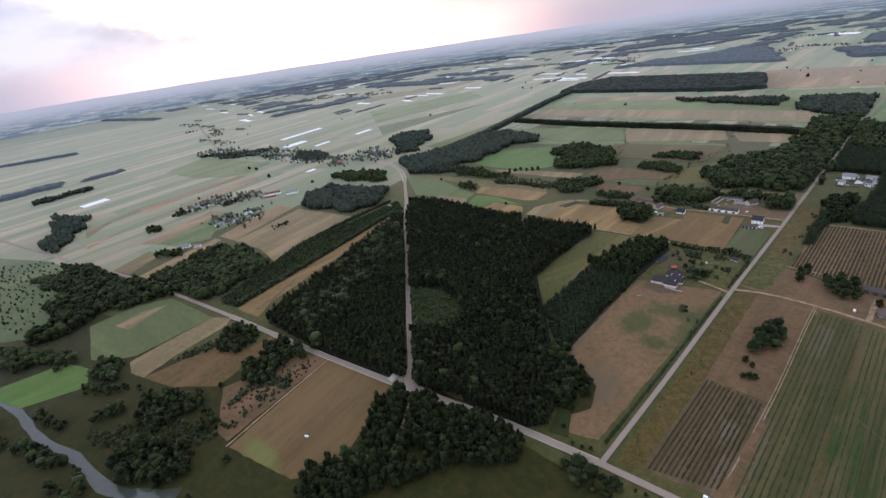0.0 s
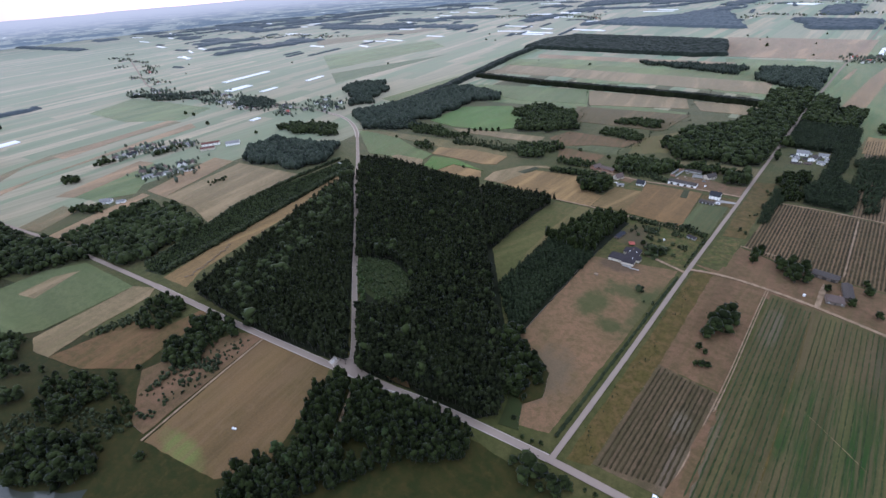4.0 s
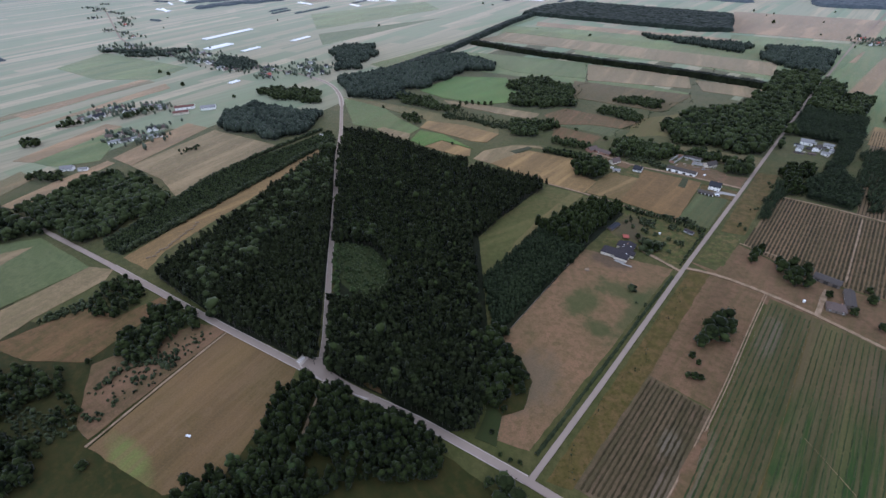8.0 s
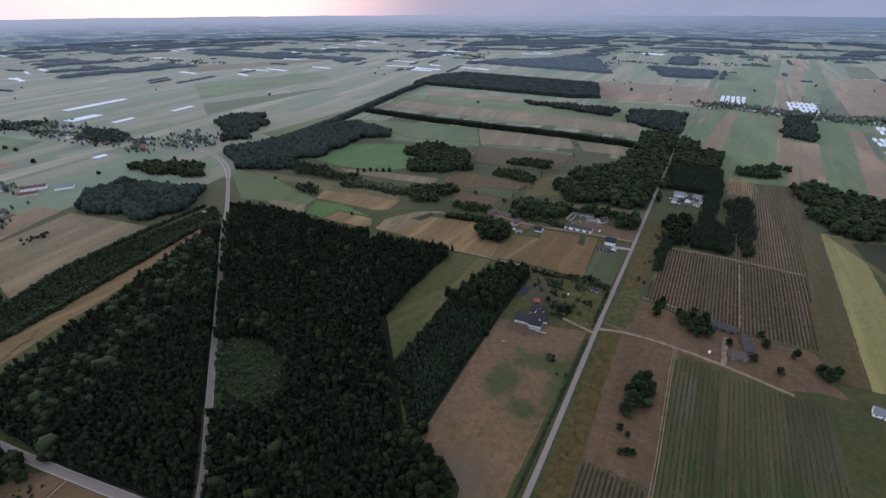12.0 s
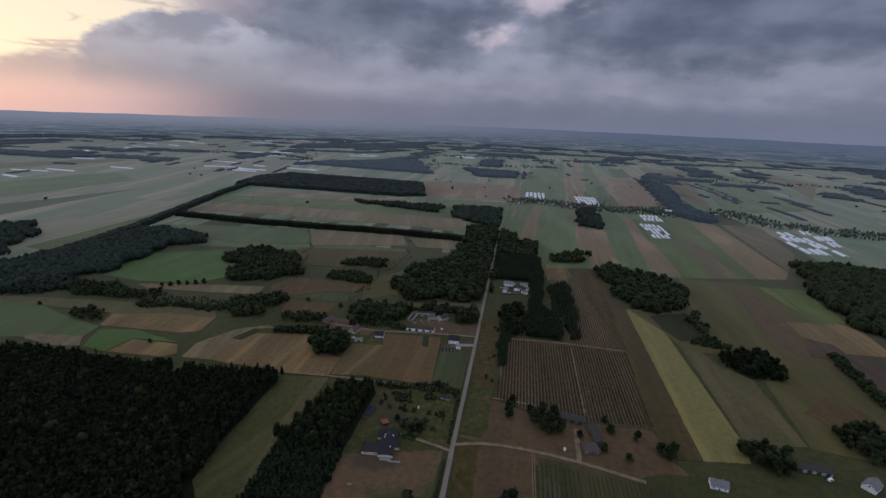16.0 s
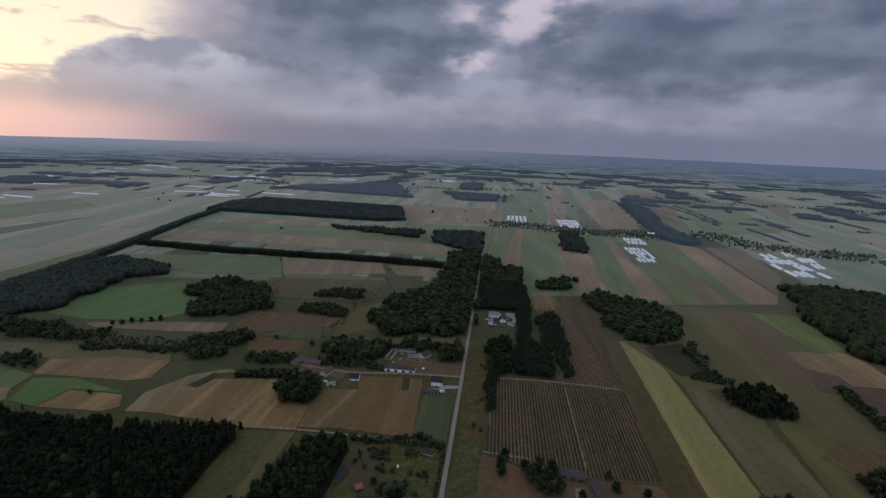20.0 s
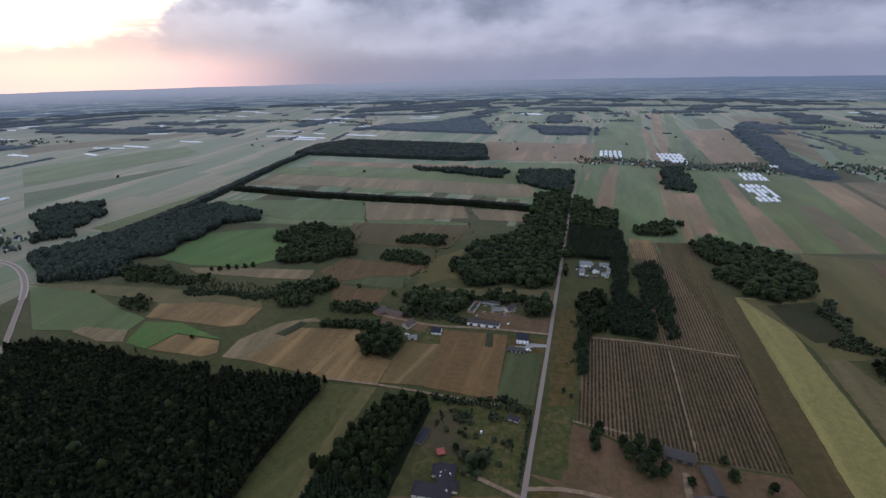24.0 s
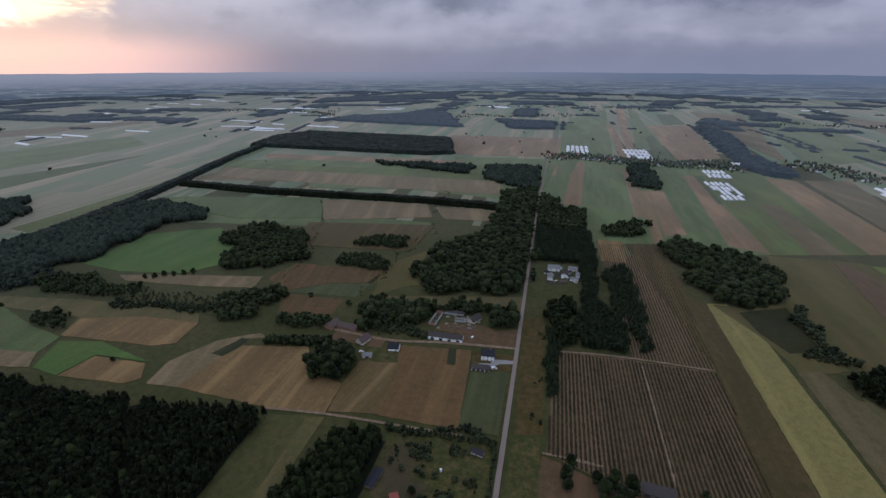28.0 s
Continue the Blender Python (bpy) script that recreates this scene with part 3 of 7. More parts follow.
CROWNS = {
    "pine": [pine_crown(s, loose=34, wide=0.118) for s in range(4)] + [leaf_crown(90 + s, 4, 1, 26, 0.45, 0.15) for s in range(2)],
    "young": [pine_crown(20 + s, 4, 6, 20, 0.16, 0.15) for s in range(4)],
    "decid": [leaf_crown(40 + s, 12, 1, 230, 0.2, 0.33) for s in range(5)],
    "grove": [leaf_crown(140 + s, 6, 1, 64, 0.2, 0.31) for s in range(5)],
    "mixed": [leaf_crown(60, 4, 1, 40, 0.28, 0.22), leaf_crown(61, 4, 1, 40, 0.28, 0.24), pine_crown(62), pine_crown(63), leaf_crown(64, 5, 1, 40, 0.3, 0.2)],
    "bush": [leaf_crown(80 + s, 3, 1, 36, 0.02, 0.5) for s in range(4)],
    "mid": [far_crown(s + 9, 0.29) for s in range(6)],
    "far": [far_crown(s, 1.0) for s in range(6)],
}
CROWN_WIDTH = {"pine": (0.8, 1.25), "young": (1.0, 1.5), "decid": (1.0, 1.4), "grove": (1.0, 1.5), "mixed": (0.9, 1.4), "bush": (0.8, 1.3), "mid": (0.8, 1.3), "far": (0.8, 1.3)}


def inside(points, corners):
    """Which of the points lie inside a polygon."""
    hit = np.zeros(len(points), bool)
    x, y = points.T
    for (ax, ay), (bx, by) in zip(corners, corners[1:] + corners[:1]):
        if ay != by:
            hit ^= ((ay > y) != (by > y)) & (x < (bx - ax) * (y - ay) / (by - ay) + ax)
    return hit


def apart_from(points, line):
    """How far points lie from a line of straight pieces."""
    best = np.full(len(points), 1e9)
    for a, b in zip(line, line[1:]):
        a, b = np.array(a), np.array(b)
        f = np.clip(((points - a) @ (b - a)) / ((b - a) @ (b - a) + 1e-9), 0, 1)
        best = np.minimum(best, np.linalg.norm(points - a - f[:, None] * (b - a), axis=1))
    return best


def stand(spots, kind, height, rng, vary=0.22, wide=1.0):
    """Crowns and trunks for a stand of trees, as arrays."""
    crowns, turn = [], rng.uniform(0, 6.3, len(spots))
    h = height * np.clip(rng.normal(1, vary * 0.45, len(spots)), 0.6, 1.3)
    low, high = CROWN_WIDTH[kind]
    w = h * rng.uniform(low, high, len(spots)) * wide
    pick = rng.integers(0, len(CROWNS[kind]), len(spots))
    for i, (v, f) in enumerate(CROWNS[kind]):
        at = np.where(pick == i)[0]
        if not len(at):
            continue
        c, s = np.cos(turn[at])[:, None], np.sin(turn[at])[:, None]
        x = (v[:, 0] * c - v[:, 1] * s) * w[at, None] + spots[at, 0, None]
        y = (v[:, 0] * s + v[:, 1] * c) * w[at, None] + spots[at, 1, None]
        z = v[:, 2] * h[at, None] + 0 * x
        crowns.append((np.stack([x, y, z], -1).reshape(-1, 3), (f[None] + (np.arange(len(at)) * len(v))[:, None, None]).reshape(-1, 3)))
    stems = None
    if kind not in ("far", "mid", "bush"):
        a = np.arange(4) * np.pi / 2
        ring = np.stack([np.cos(a), np.sin(a), 0 * a], 1)
        v = np.concatenate([ring * (0.014, 0.014, 0) - (0, 0, 0.01), ring * (0.006, 0.006, 0) + (0, 0, 0.7)])
        f = np.array([[i, (i + 1) % 4, 4 + i] for i in range(4)] + [[(i + 1) % 4, 4 + (i + 1) % 4, 4 + i] for i in range(4)])
        p = v[None] * h[:, None, None]
        p[:, :, :2] += spots[:, None]
        stems = p.reshape(-1, 3), (f[None] + (np.arange(len(spots)) * 8)[:, None, None]).reshape(-1, 3)
    return joined(crowns), stems


KEEP_CLEAR = []
WOOD_SEED = [100]


def wood(kind, label, height, spacing, corners, holes=(), name="wood", leaf="", sway=None, wide=1.0):
    """A stand of trees that nobody could count."""
    WOOD_SEED[0] += 1
    rng = np.random.default_rng(WOOD_SEED[0])
    (x0, y0), (x1, y1) = np.min(corners, 0) - 8, np.max(corners, 0) + 8
    gx, gy = np.meshgrid(np.arange(x0, x1 + spacing, spacing), np.arange(y0, y1 + spacing, spacing * 0.87))
    gx[1::2] += spacing / 2
    spots = np.stack([gx.ravel(), gy.ravel()], 1) + rng.uniform(-0.36, 0.36, (gx.size, 2)) * spacing
    if sway is None:
        sway = {"pine": 1.5, "young": 1.0}.get(kind, 5.0) if len(spots) > 320 else 1.0
    wander = np.stack([np.sin(spots[:, 1] / 9.7 + WOOD_SEED[0]) + np.sin(spots.sum(1) / 15.3), np.sin(spots[:, 0] / 11.3 + WOOD_SEED[0]) + np.sin((spots[:, 0] - spots[:, 1]) / 17.9)], 1) * sway
    keep = inside(spots + wander + rng.normal(0, spacing * 0.25, spots.shape), list(corners))
    for hole in holes:
        keep &= ~inside(spots, list(hole))
    for line, gap in KEEP_CLEAR:
        keep &= apart_from(spots, line) > gap
    spots = spots[keep]
    if not len(spots):
        return None
    (v, f), stems = stand(spots, kind, height, rng, 0.55 if kind in ("decid", "grove", "bush") else 0.3, wide)
    ob = solid(v, f, name, LEAF[leaf or kind])
    tagged(ob, label, "woodland", kind="stuff")
    if stems:
        solid(*stems, "trunks", BARK, ob)
    return ob


def canopy(label, height, cell, corners, leaf, rough=0.5, name="wood", sway=4.0):
    """A closed wood seen from afar: one uneven sheet of crowns that comes down to the ground at its rim."""
    WOOD_SEED[0] += 1
    rng = np.random.default_rng(WOOD_SEED[0])
    (x0, y0), (x1, y1) = np.min(corners, 0) - 2 * cell, np.max(corners, 0) + 2 * cell
    gx, gy = np.meshgrid(np.arange(x0, x1 + cell, cell), np.arange(y0, y1 + cell, cell))
    rows, columns = gx.shape
    spots = np.stack([gx.ravel(), gy.ravel()], 1) + rng.uniform(-0.3, 0.3, (gx.size, 2)) * cell
    wander = np.stack([np.sin(spots[:, 1] / 14.0 + WOOD_SEED[0]) + np.sin(spots.sum(1) / 23.0), np.sin(spots[:, 0] / 16.0) + np.sin((spots[:, 0] - spots[:, 1]) / 27.0)], 1) * sway
    keep = inside(spots + wander, list(corners))
    for line, gap in KEEP_CLEAR[:3]:
        keep &= apart_from(spots, line) > gap + cell
    z = np.where(keep, height * (1 - rough * rng.uniform(0, 1, gx.size) ** 1.5), -0.3)
    i = (np.arange(rows - 1)[:, None] * columns + np.arange(columns - 1)[None]).ravel()
    quad = np.stack([i, i + 1, i + columns + 1, i + columns], 1)
    quad = quad[keep[quad].any(1)]
    if not len(quad):
        return None
    used, tris = np.unique(np.concatenate([quad[:, [0, 1, 2]], quad[:, [0, 2, 3]]]), return_inverse=True)
    points = np.concatenate([spots, z[:, None]], 1)[used]
    return tagged(solid(points, tris.reshape(-1, 3), name, LEAF[leaf]), label, "woodland", kind="stuff")


def yard_trees(label, spots, height):
    """The trees between the houses of a village, as one mass."""
    WOOD_SEED[0] += 1
    (v, f), stems = stand(np.array(spots), "mid", height, np.random.default_rng(WOOD_SEED[0]), 0.6)
    ob = tagged(solid(v, f, "yard_trees", LEAF["village"]), label, "trees", kind="stuff")
    return ob


TREE_PROTOS = {}


def tree(kind, x, y, height, width=1.0, label="", name="tree", group=""):
    """A tree of its own, with trunk, limbs and crown."""
    rng = random.Random(int(x * 7 + y * 13))
    key = (kind, rng.randrange(4))
    if key not in TREE_PROTOS:
        v, f = leaf_crown(300 + key[1] + (10 if kind == "light" else 0), 13, 1, 160, 0.16, 0.40) if kind in ("decid", "light", "alder") else leaf_crown(330 + key[1], 9, 1, 120, 0.0, 0.55)
        base = thing(name, label, "tree")
        solid(v, f, "crown", LEAF[kind], base)
        bm = bmesh.new()
        bmesh.ops.create_cone(bm, cap_ends=True, segments=7, radius1=0.030, radius2=0.012, depth=0.62, matrix=Matrix.Translation((0, 0, 0.30)))
        for i in range(5):
            a = i * 1.3 + key[1]
            bmesh.ops.create_cone(bm, segments=5, radius1=0.012, radius2=0.004, depth=0.32, matrix=Matrix.Translation((0.10 * math.cos(a), 0.10 * math.sin(a), 0.40 + 0.05 * i)) @ Euler((0.75, 0, a + 1.57)).to_matrix().to_4x4())
        part("trunk", bm, BARK, base)
        TREE_PROTOS[key] = base
        ob = base
        ob.matrix_basis = pose(x, y, 0, 0, 0, rng.uniform(0, 360)) @ Matrix.Diagonal((height * width, height * width, height, 1))
    else:
        src = TREE_PROTOS[key]
        ob = copy_thing(src, Matrix.Identity(4))
        ob.matrix_basis = pose(x, y, 0, 0, 0, rng.uniform(0, 360)) @ Matrix.Diagonal((height * width, height * width, height, 1))
        ob.name = name
    return tagged(ob, label, "tree", group)


def crop_rows(name, label, corners, spacing, high, wide, material, gaps=0.05, seed=1):
    """Planted rows that run along y, each a bumpy ridge of plants."""
    rng = np.random.default_rng(seed)
    x0, x1 = np.min(corners, 0)[0], np.max(corners, 0)[0]
    base = thing(name, label, "crop field")
    for x in np.arange(x0 + spacing / 2, x1, spacing):
        cuts = sorted(ay + (by - ay) * (x - ax) / (bx - ax) for (ax, ay), (bx, by) in zip(corners, corners[1:] + corners[:1]) if (ax > x) != (bx > x))
        for a, b in zip(cuts[::2], cuts[1::2]):
            ys = np.arange(a + 1, b - 1, 2.2)
            if len(ys) < 3:
                continue
            k = len(ys)
            h = high * rng.uniform(0.55, 1.25, k) * np.where(rng.uniform(0, 1, k) > gaps, 1.0, 0.35)
            w = wide / 2 * rng.uniform(0.7, 1.2, k)
            c = x + rng.normal(0, 0.10, k)
            v = np.stack([np.stack([c - w, ys, 0 * ys], 1), np.stack([c - w * 0.4, ys, h], 1), np.stack([c + w * 0.4, ys, h * 0.95], 1), np.stack([c + w, ys, 0 * ys], 1)], 1).reshape(-1, 3)
            f = []
            for j in range(3):
                i = np.arange(k - 1) * 4 + j
                f += [np.stack([i, i + 1, i + 5], 1), np.stack([i, i + 5, i + 4], 1)]
            solid(v, np.concatenate(f), "bush_ridge", material, base)
    return base

# ---- the ground and what is sown on it ----
def parcel_shader(name, palette, line_color, stain_color):
    """Strip fields: each parcel takes one of the palette's colours."""
    palette = [tuple(f * (v + 0.5 * (v - 0.21 * g)) for f, v, g in zip((0.74, 0.78, 0.68), shade, (1.14, 1.05, 0.70))) for shade in palette]
    line_color, stain_color = (tuple(f * v for f, v in zip((0.72, 0.74, 0.64), shade)) for shade in (line_color, stain_color))
    mat, k = shader(name, 0.95, 0, 0.1, 0.29)
    one = k.add("ShaderNodeNewGeometry").outputs["Random Per Island"]
    place = k.add("ShaderNodeTexCoord").outputs["Object"]
    color = palette[0]
    for i, tone_of in enumerate(palette[1:]):
        color = k.mix(k.math("GREATER_THAN", one, (i + 1) / len(palette)), color, tone_of)
    stains = k.noise(place, 0.02, 5, 0.6)
    lines = k.noise(k.add("ShaderNodeMapping", {"Vector": place, "Rotation": (0, 0, radians(-11)), "Scale": (0.12, 0.003, 1)}).outputs[0], 1.0, 4, 0.7)
    color = k.mix(k.math("MULTIPLY", k.step(lines, 0.45, 0.62), 0.6), color, line_color)
    paint_in(k, k.mix(k.math("MULTIPLY", k.step(stains, 0.45, 0.7), 0.35), color, stain_color))
    return mat


# far strips: haze paled into the palettes, more in the sunward western one
WEST_PARCELS = parcel_shader("hazed_hay_and_meadow", ((0.206, 0.215, 0.140), (0.299, 0.251, 0.180), (0.218, 0.222, 0.148), (0.270, 0.234, 0.166), (0.191, 0.202, 0.131), (0.247, 0.225, 0.157), (0.211, 0.217, 0.142), (0.335, 0.276, 0.202)), (0.183, 0.182, 0.124), (0.258, 0.227, 0.166))
PARCELS = parcel_shader("grain_and_meadow", ((0.185, 0.205, 0.128), (0.275, 0.240, 0.162), (0.200, 0.218, 0.137), (0.320, 0.262, 0.178), (0.165, 0.192, 0.119), (0.232, 0.220, 0.149), (0.185, 0.215, 0.131), (0.280, 0.242, 0.169)), (0.160, 0.172, 0.110), (0.240, 0.225, 0.158))

bm = bmesh.new()
bmesh.ops.create_circle(bm, cap_ends=True, cap_tris=True, segments=160, radius=4760)
tagged(part("ground", bm, LAND["ground"]), "flat olive-brown grassland reaching the horizon", "ground", kind="structure")

# glowing backdrop hoop: the farthest plain and its haze painted into the emission
PAINTED_PLAIN, k = shader("glowing_far_plain", 1.0)
place = k.add("ShaderNodeTexCoord").outputs["Object"]
split = k.add("ShaderNodeSeparateXYZ", {0: place})
up = split.outputs[2]
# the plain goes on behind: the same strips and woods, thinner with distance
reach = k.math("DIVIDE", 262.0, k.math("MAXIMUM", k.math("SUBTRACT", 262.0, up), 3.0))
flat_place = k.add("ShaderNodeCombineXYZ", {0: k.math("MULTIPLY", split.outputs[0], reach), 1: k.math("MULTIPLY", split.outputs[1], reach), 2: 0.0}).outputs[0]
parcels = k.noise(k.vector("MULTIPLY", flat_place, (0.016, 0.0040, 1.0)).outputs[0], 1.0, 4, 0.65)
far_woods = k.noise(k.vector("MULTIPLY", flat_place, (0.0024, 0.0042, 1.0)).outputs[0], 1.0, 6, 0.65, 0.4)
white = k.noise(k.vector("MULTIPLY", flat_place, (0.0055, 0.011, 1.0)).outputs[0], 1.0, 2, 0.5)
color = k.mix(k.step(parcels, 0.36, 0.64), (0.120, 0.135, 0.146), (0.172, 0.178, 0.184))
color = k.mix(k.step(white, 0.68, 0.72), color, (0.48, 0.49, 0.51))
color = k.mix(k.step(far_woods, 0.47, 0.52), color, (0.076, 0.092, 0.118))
# haze blue painted in with height, then a brightening painted in towards the sun
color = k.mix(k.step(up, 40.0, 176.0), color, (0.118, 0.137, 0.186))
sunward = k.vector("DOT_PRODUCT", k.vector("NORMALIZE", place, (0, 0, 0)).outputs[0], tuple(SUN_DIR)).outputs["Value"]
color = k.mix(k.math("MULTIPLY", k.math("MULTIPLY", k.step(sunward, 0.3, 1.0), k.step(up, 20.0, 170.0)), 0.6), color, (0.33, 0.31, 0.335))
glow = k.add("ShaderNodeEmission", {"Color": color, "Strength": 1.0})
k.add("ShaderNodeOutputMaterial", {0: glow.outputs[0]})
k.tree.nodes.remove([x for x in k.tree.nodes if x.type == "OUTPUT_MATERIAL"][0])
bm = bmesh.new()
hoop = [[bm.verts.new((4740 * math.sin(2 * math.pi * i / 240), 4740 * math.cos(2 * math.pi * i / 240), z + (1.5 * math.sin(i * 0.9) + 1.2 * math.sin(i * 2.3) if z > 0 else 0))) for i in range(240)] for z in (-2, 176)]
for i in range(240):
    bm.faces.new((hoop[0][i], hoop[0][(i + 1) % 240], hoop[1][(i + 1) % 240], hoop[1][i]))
tagged(part("backdrop", bm, PAINTED_PLAIN), "glowing backdrop hoop painted as a hazy blue plain", "backdrop", kind="structure")

FIELD_COUNT = [0]


def field(kind, label, *corners, name="field"):
    FIELD_COUNT[0] += 1
    return slab(name, corners, 0.03 + 0.004 * FIELD_COUNT[0], LAND[kind], label)

field("dark_meadow", "dark green river meadow, darkened further for vignetting", (-700, -400), (-420, -420), (-80, -330), (60, -150), (40, -60), (-60, -60), (-180, -85), (-262, -110), (-330, -160), (-420, -200), (-560, -210), (-700, -260))
field("dry_hay", "mown hay field with dry brown grass", (-276, -93), (-199, -77), (-182, -102), (-157, -164), (-176, -187), (-244, -206))
field("dark_meadow", "dark green meadow", (-117, -128), (-100, -104), (-66, -74), (-46, -63), (-22, -84), (-112, -158))
field("dark_meadow", "dark green meadow", (-264, -228), (-247, -207), (-241, -209), (-182, -199), (-176, -206), (-222, -245))
field("stubble", "pale stubble field", (-460, -112), (-418, -104), (-438, -79), (-519, 195), (-557, 209))
field("yard", "parched brown yard grass", (-100, 48), (-106, 194), (-27, 216), (-29, -25), (-51, -33))
field("garden", "overgrown green garden", (-106, 295), (-24, 296), (-23, 225), (-64, 224), (-97, 215))
field("verge", "weedy dry verge beside the road", (-15, 228), (1, 230), (4, 80), (3, -30), (-11, -35))
field("dirt", "bare brown soil round the farm trees", (3, 236), (46, 234), (84, 229), (128, 218), (160, 232), (158, 282), (62, 277), (8, 297))
field("dirt", "bare brown field", (1, 230), (45, 227), (48, 78), (4, 80))
field("rows_old", "brown soil with planted rows", (4, 80), (48, 76), (47, -22), (3, -28))
field("garden", "green weedy roadside verge", (-14, 308), (6, 314), (7, 249), (-15, 243))
field("verge", "weedy roadside verge", (-18, 486), (4, 491), (8, 318), (-13, 312))
field("rows", "brown soil of a berry plantation", (16, 431), (77, 433), (157, 430), (156, 285), (62, 279), (11, 299))
field("rows", "brown soil of a further berry plantation", (78, 740), (168, 764), (161, 431), (88, 436))
field("dirt", "bare brown farmyard ground", (-20, 238), (50, 238), (106, 274), (150, 259), (167, 229), (53, 214))
field("hazed_meadow", "green meadow on the plain, paled for haze", (-795, 810), (-455, 885), (-379, 718), (-644, 679))
field("pasture", "worn olive pasture", (-382, 728), (-186, 761), (-196, 670), (-355, 629))
field("pasture", "worn olive pasture", (-212, 592), (-172, 650), (-152, 546), (-199, 499))
field("grass", "mown grass strip", (-192, 500), (-22, 537), (-22, 492), (-181, 471))
field("hazed_meadow", "green meadow on the plain, paled for haze", (-894, 1192), (-353, 1337), (-327, 1178), (-816, 1011))
field("hazed_pasture", "dry pasture on the plain, paled for haze", (-830, 1029), (-327, 1178), (-342, 1030), (-842, 958))
field("hazed_meadow", "green meadow on the plain, paled for haze", (-292, 1104), (-111, 1116), (-99, 959), (-275, 990))
field("deep_meadow", "dark green crop strip", (-284, 1335), (-132, 1302), (-114, 1147), (-244, 1149))
field("hazed_meadow", "green meadow on the plain, paled for haze", (-978, 1405), (-894, 1377), (-851, 968), (-807, 807), (-842, 750))
field("fresh_meadow", "fresh green crop strip", (-877, 585), (-876, 900), (-859, 846), (-796, 573))
field("green2", "blue-green cereal plot", (-322, 528), (-213, 528), (-217, 491), (-311, 484))
field("brown", "withered brown grass field", (-308, 480), (-227, 481), (-225, 446), (-286, 438))
field("green", "pale green meadow", (-405, 789), (-198, 778), (-195, 748), (-373, 721))
field("pasture", "worn olive pasture", (-208, 569), (-157, 576), (-151, 538), (-210, 532))
field("hazed_meadow", "green meadow on the plain, paled for haze", (-1708, 1001), (-1554, 1498), (-1342, 1360), (-1395, 804))
field("hazed_pasture", "dry pasture on the plain, paled for haze", (-2251, 1345), (-1932, 1880), (-1811, 1859), (-2030, 1205))
field("deep_meadow", "dark green crop strip", (-1326, 760), (-1218, 1116), (-1192, 1200), (-1168, 660))
field("plantation", "dense low green plantation strip", (-494, -120), (-468, -112), (-499, 18), (-552, 228), (-583, 242), (-572, 40))
field("hazed_meadow", "green meadow on the plain, paled for haze", (-29, 1174), (-2, 1445), (167, 1410), (313, 1424), (468, 1395), (564, 1274), (540, 846), (511, 796), (72, 691), (24, 761), (-34, 1004))
field("hazed_hay", "hay strip on the plain, paled for haze", (-23, 1322), (16, 1332), (11, 1184), (-29, 1174))
field("hazed_meadow", "green meadow on the plain, paled for haze", (-29, 1174), (30, 1212), (22, 1018), (-34, 1004))
field("hazed_straw", "straw-coloured grain strip, paled for haze", (70, 1400), (90, 1405), (61, 949), (25, 940), (47, 1224))
field("hazed_meadow", "green meadow on the plain, paled for haze", (90, 1390), (181, 1334), (152, 899), (90, 802), (66, 926))
field("hazed_hay", "hay strip on the plain, paled for haze", (181, 1334), (199, 1304), (176, 899), (152, 893))
field("hazed_straw", "straw-coloured grain strip, paled for haze", (187, 1103), (208, 1099), (178, 766), (162, 762))
field("hazed_hay", "hay strip on the plain, paled for haze", (208, 1099), (240, 1107), (221, 816), (184, 799))
field("tan2", "dry brown pasture", (76, 757), (115, 759), (115, 701), (72, 691))
field("hazed_meadow", "green meadow on the plain, paled for haze", (262, 1320), (308, 1354), (270, 776), (223, 809))
field("hazed_hay", "hay strip on the plain, paled for haze", (318, 1286), (340, 1272), (322, 752), (271, 777))
field("deep_meadow", "dark green crop strip", (342, 1280), (361, 1285), (335, 1022), (325, 1019))
field("fresh_meadow", "fresh green crop strip", (361, 1285), (448, 1327), (502, 1294), (478, 1077), (461, 784), (320, 750))
field("hazed_pasture", "dry pasture on the plain, paled for haze", (404, 1034), (440, 1043), (424, 775), (375, 763))
field("hazed_straw", "straw-coloured grain strip, paled for haze", (505, 1295), (564, 1274), (540, 846), (511, 796), (460, 784))
field("hazed_pasture", "dry pasture on the plain, paled for haze", (584, 1286), (690, 1313), (627, 999), (543, 851))
field("hazed_meadow", "green meadow on the plain, paled for haze", (66, 2475), (288, 3108), (174, 1491), (-3, 1502))
field("hazed_hay", "hay strip on the plain, paled for haze", (220, 2309), (258, 2320), (215, 1502), (195, 1497))
field("hazed_straw", "straw-coloured grain strip, paled for haze", (342, 3080), (389, 3094), (321, 2325), (277, 2313))
field("hazed_hay", "hay strip on the plain, paled for haze", (277, 2313), (318, 2324), (254, 1645), (227, 1593))
field("hazed_meadow", "green meadow on the plain, paled for haze", (421, 3150), (441, 2940), (336, 1687), (262, 1667))
field("deep_meadow", "dark green crop strip", (330, 1915), (368, 2017), (345, 1482), (290, 1494))
field("hazed_hay", "hay strip on the plain, paled for haze", (394, 2296), (582, 2350), (480, 1544), (348, 1483))
field("deep_meadow", "dark green crop strip", (522, 2830), (614, 2858), (576, 2386), (476, 2357))
field("hazed_pasture", "dry pasture on the plain, paled for haze", (740, 3032), (968, 2911), (632, 1460), (636, 1559), (630, 1998))
field("hazed_meadow", "green meadow on the plain, paled for haze", (1005, 2922), (1204, 2736), (995, 1653), (673, 1480))
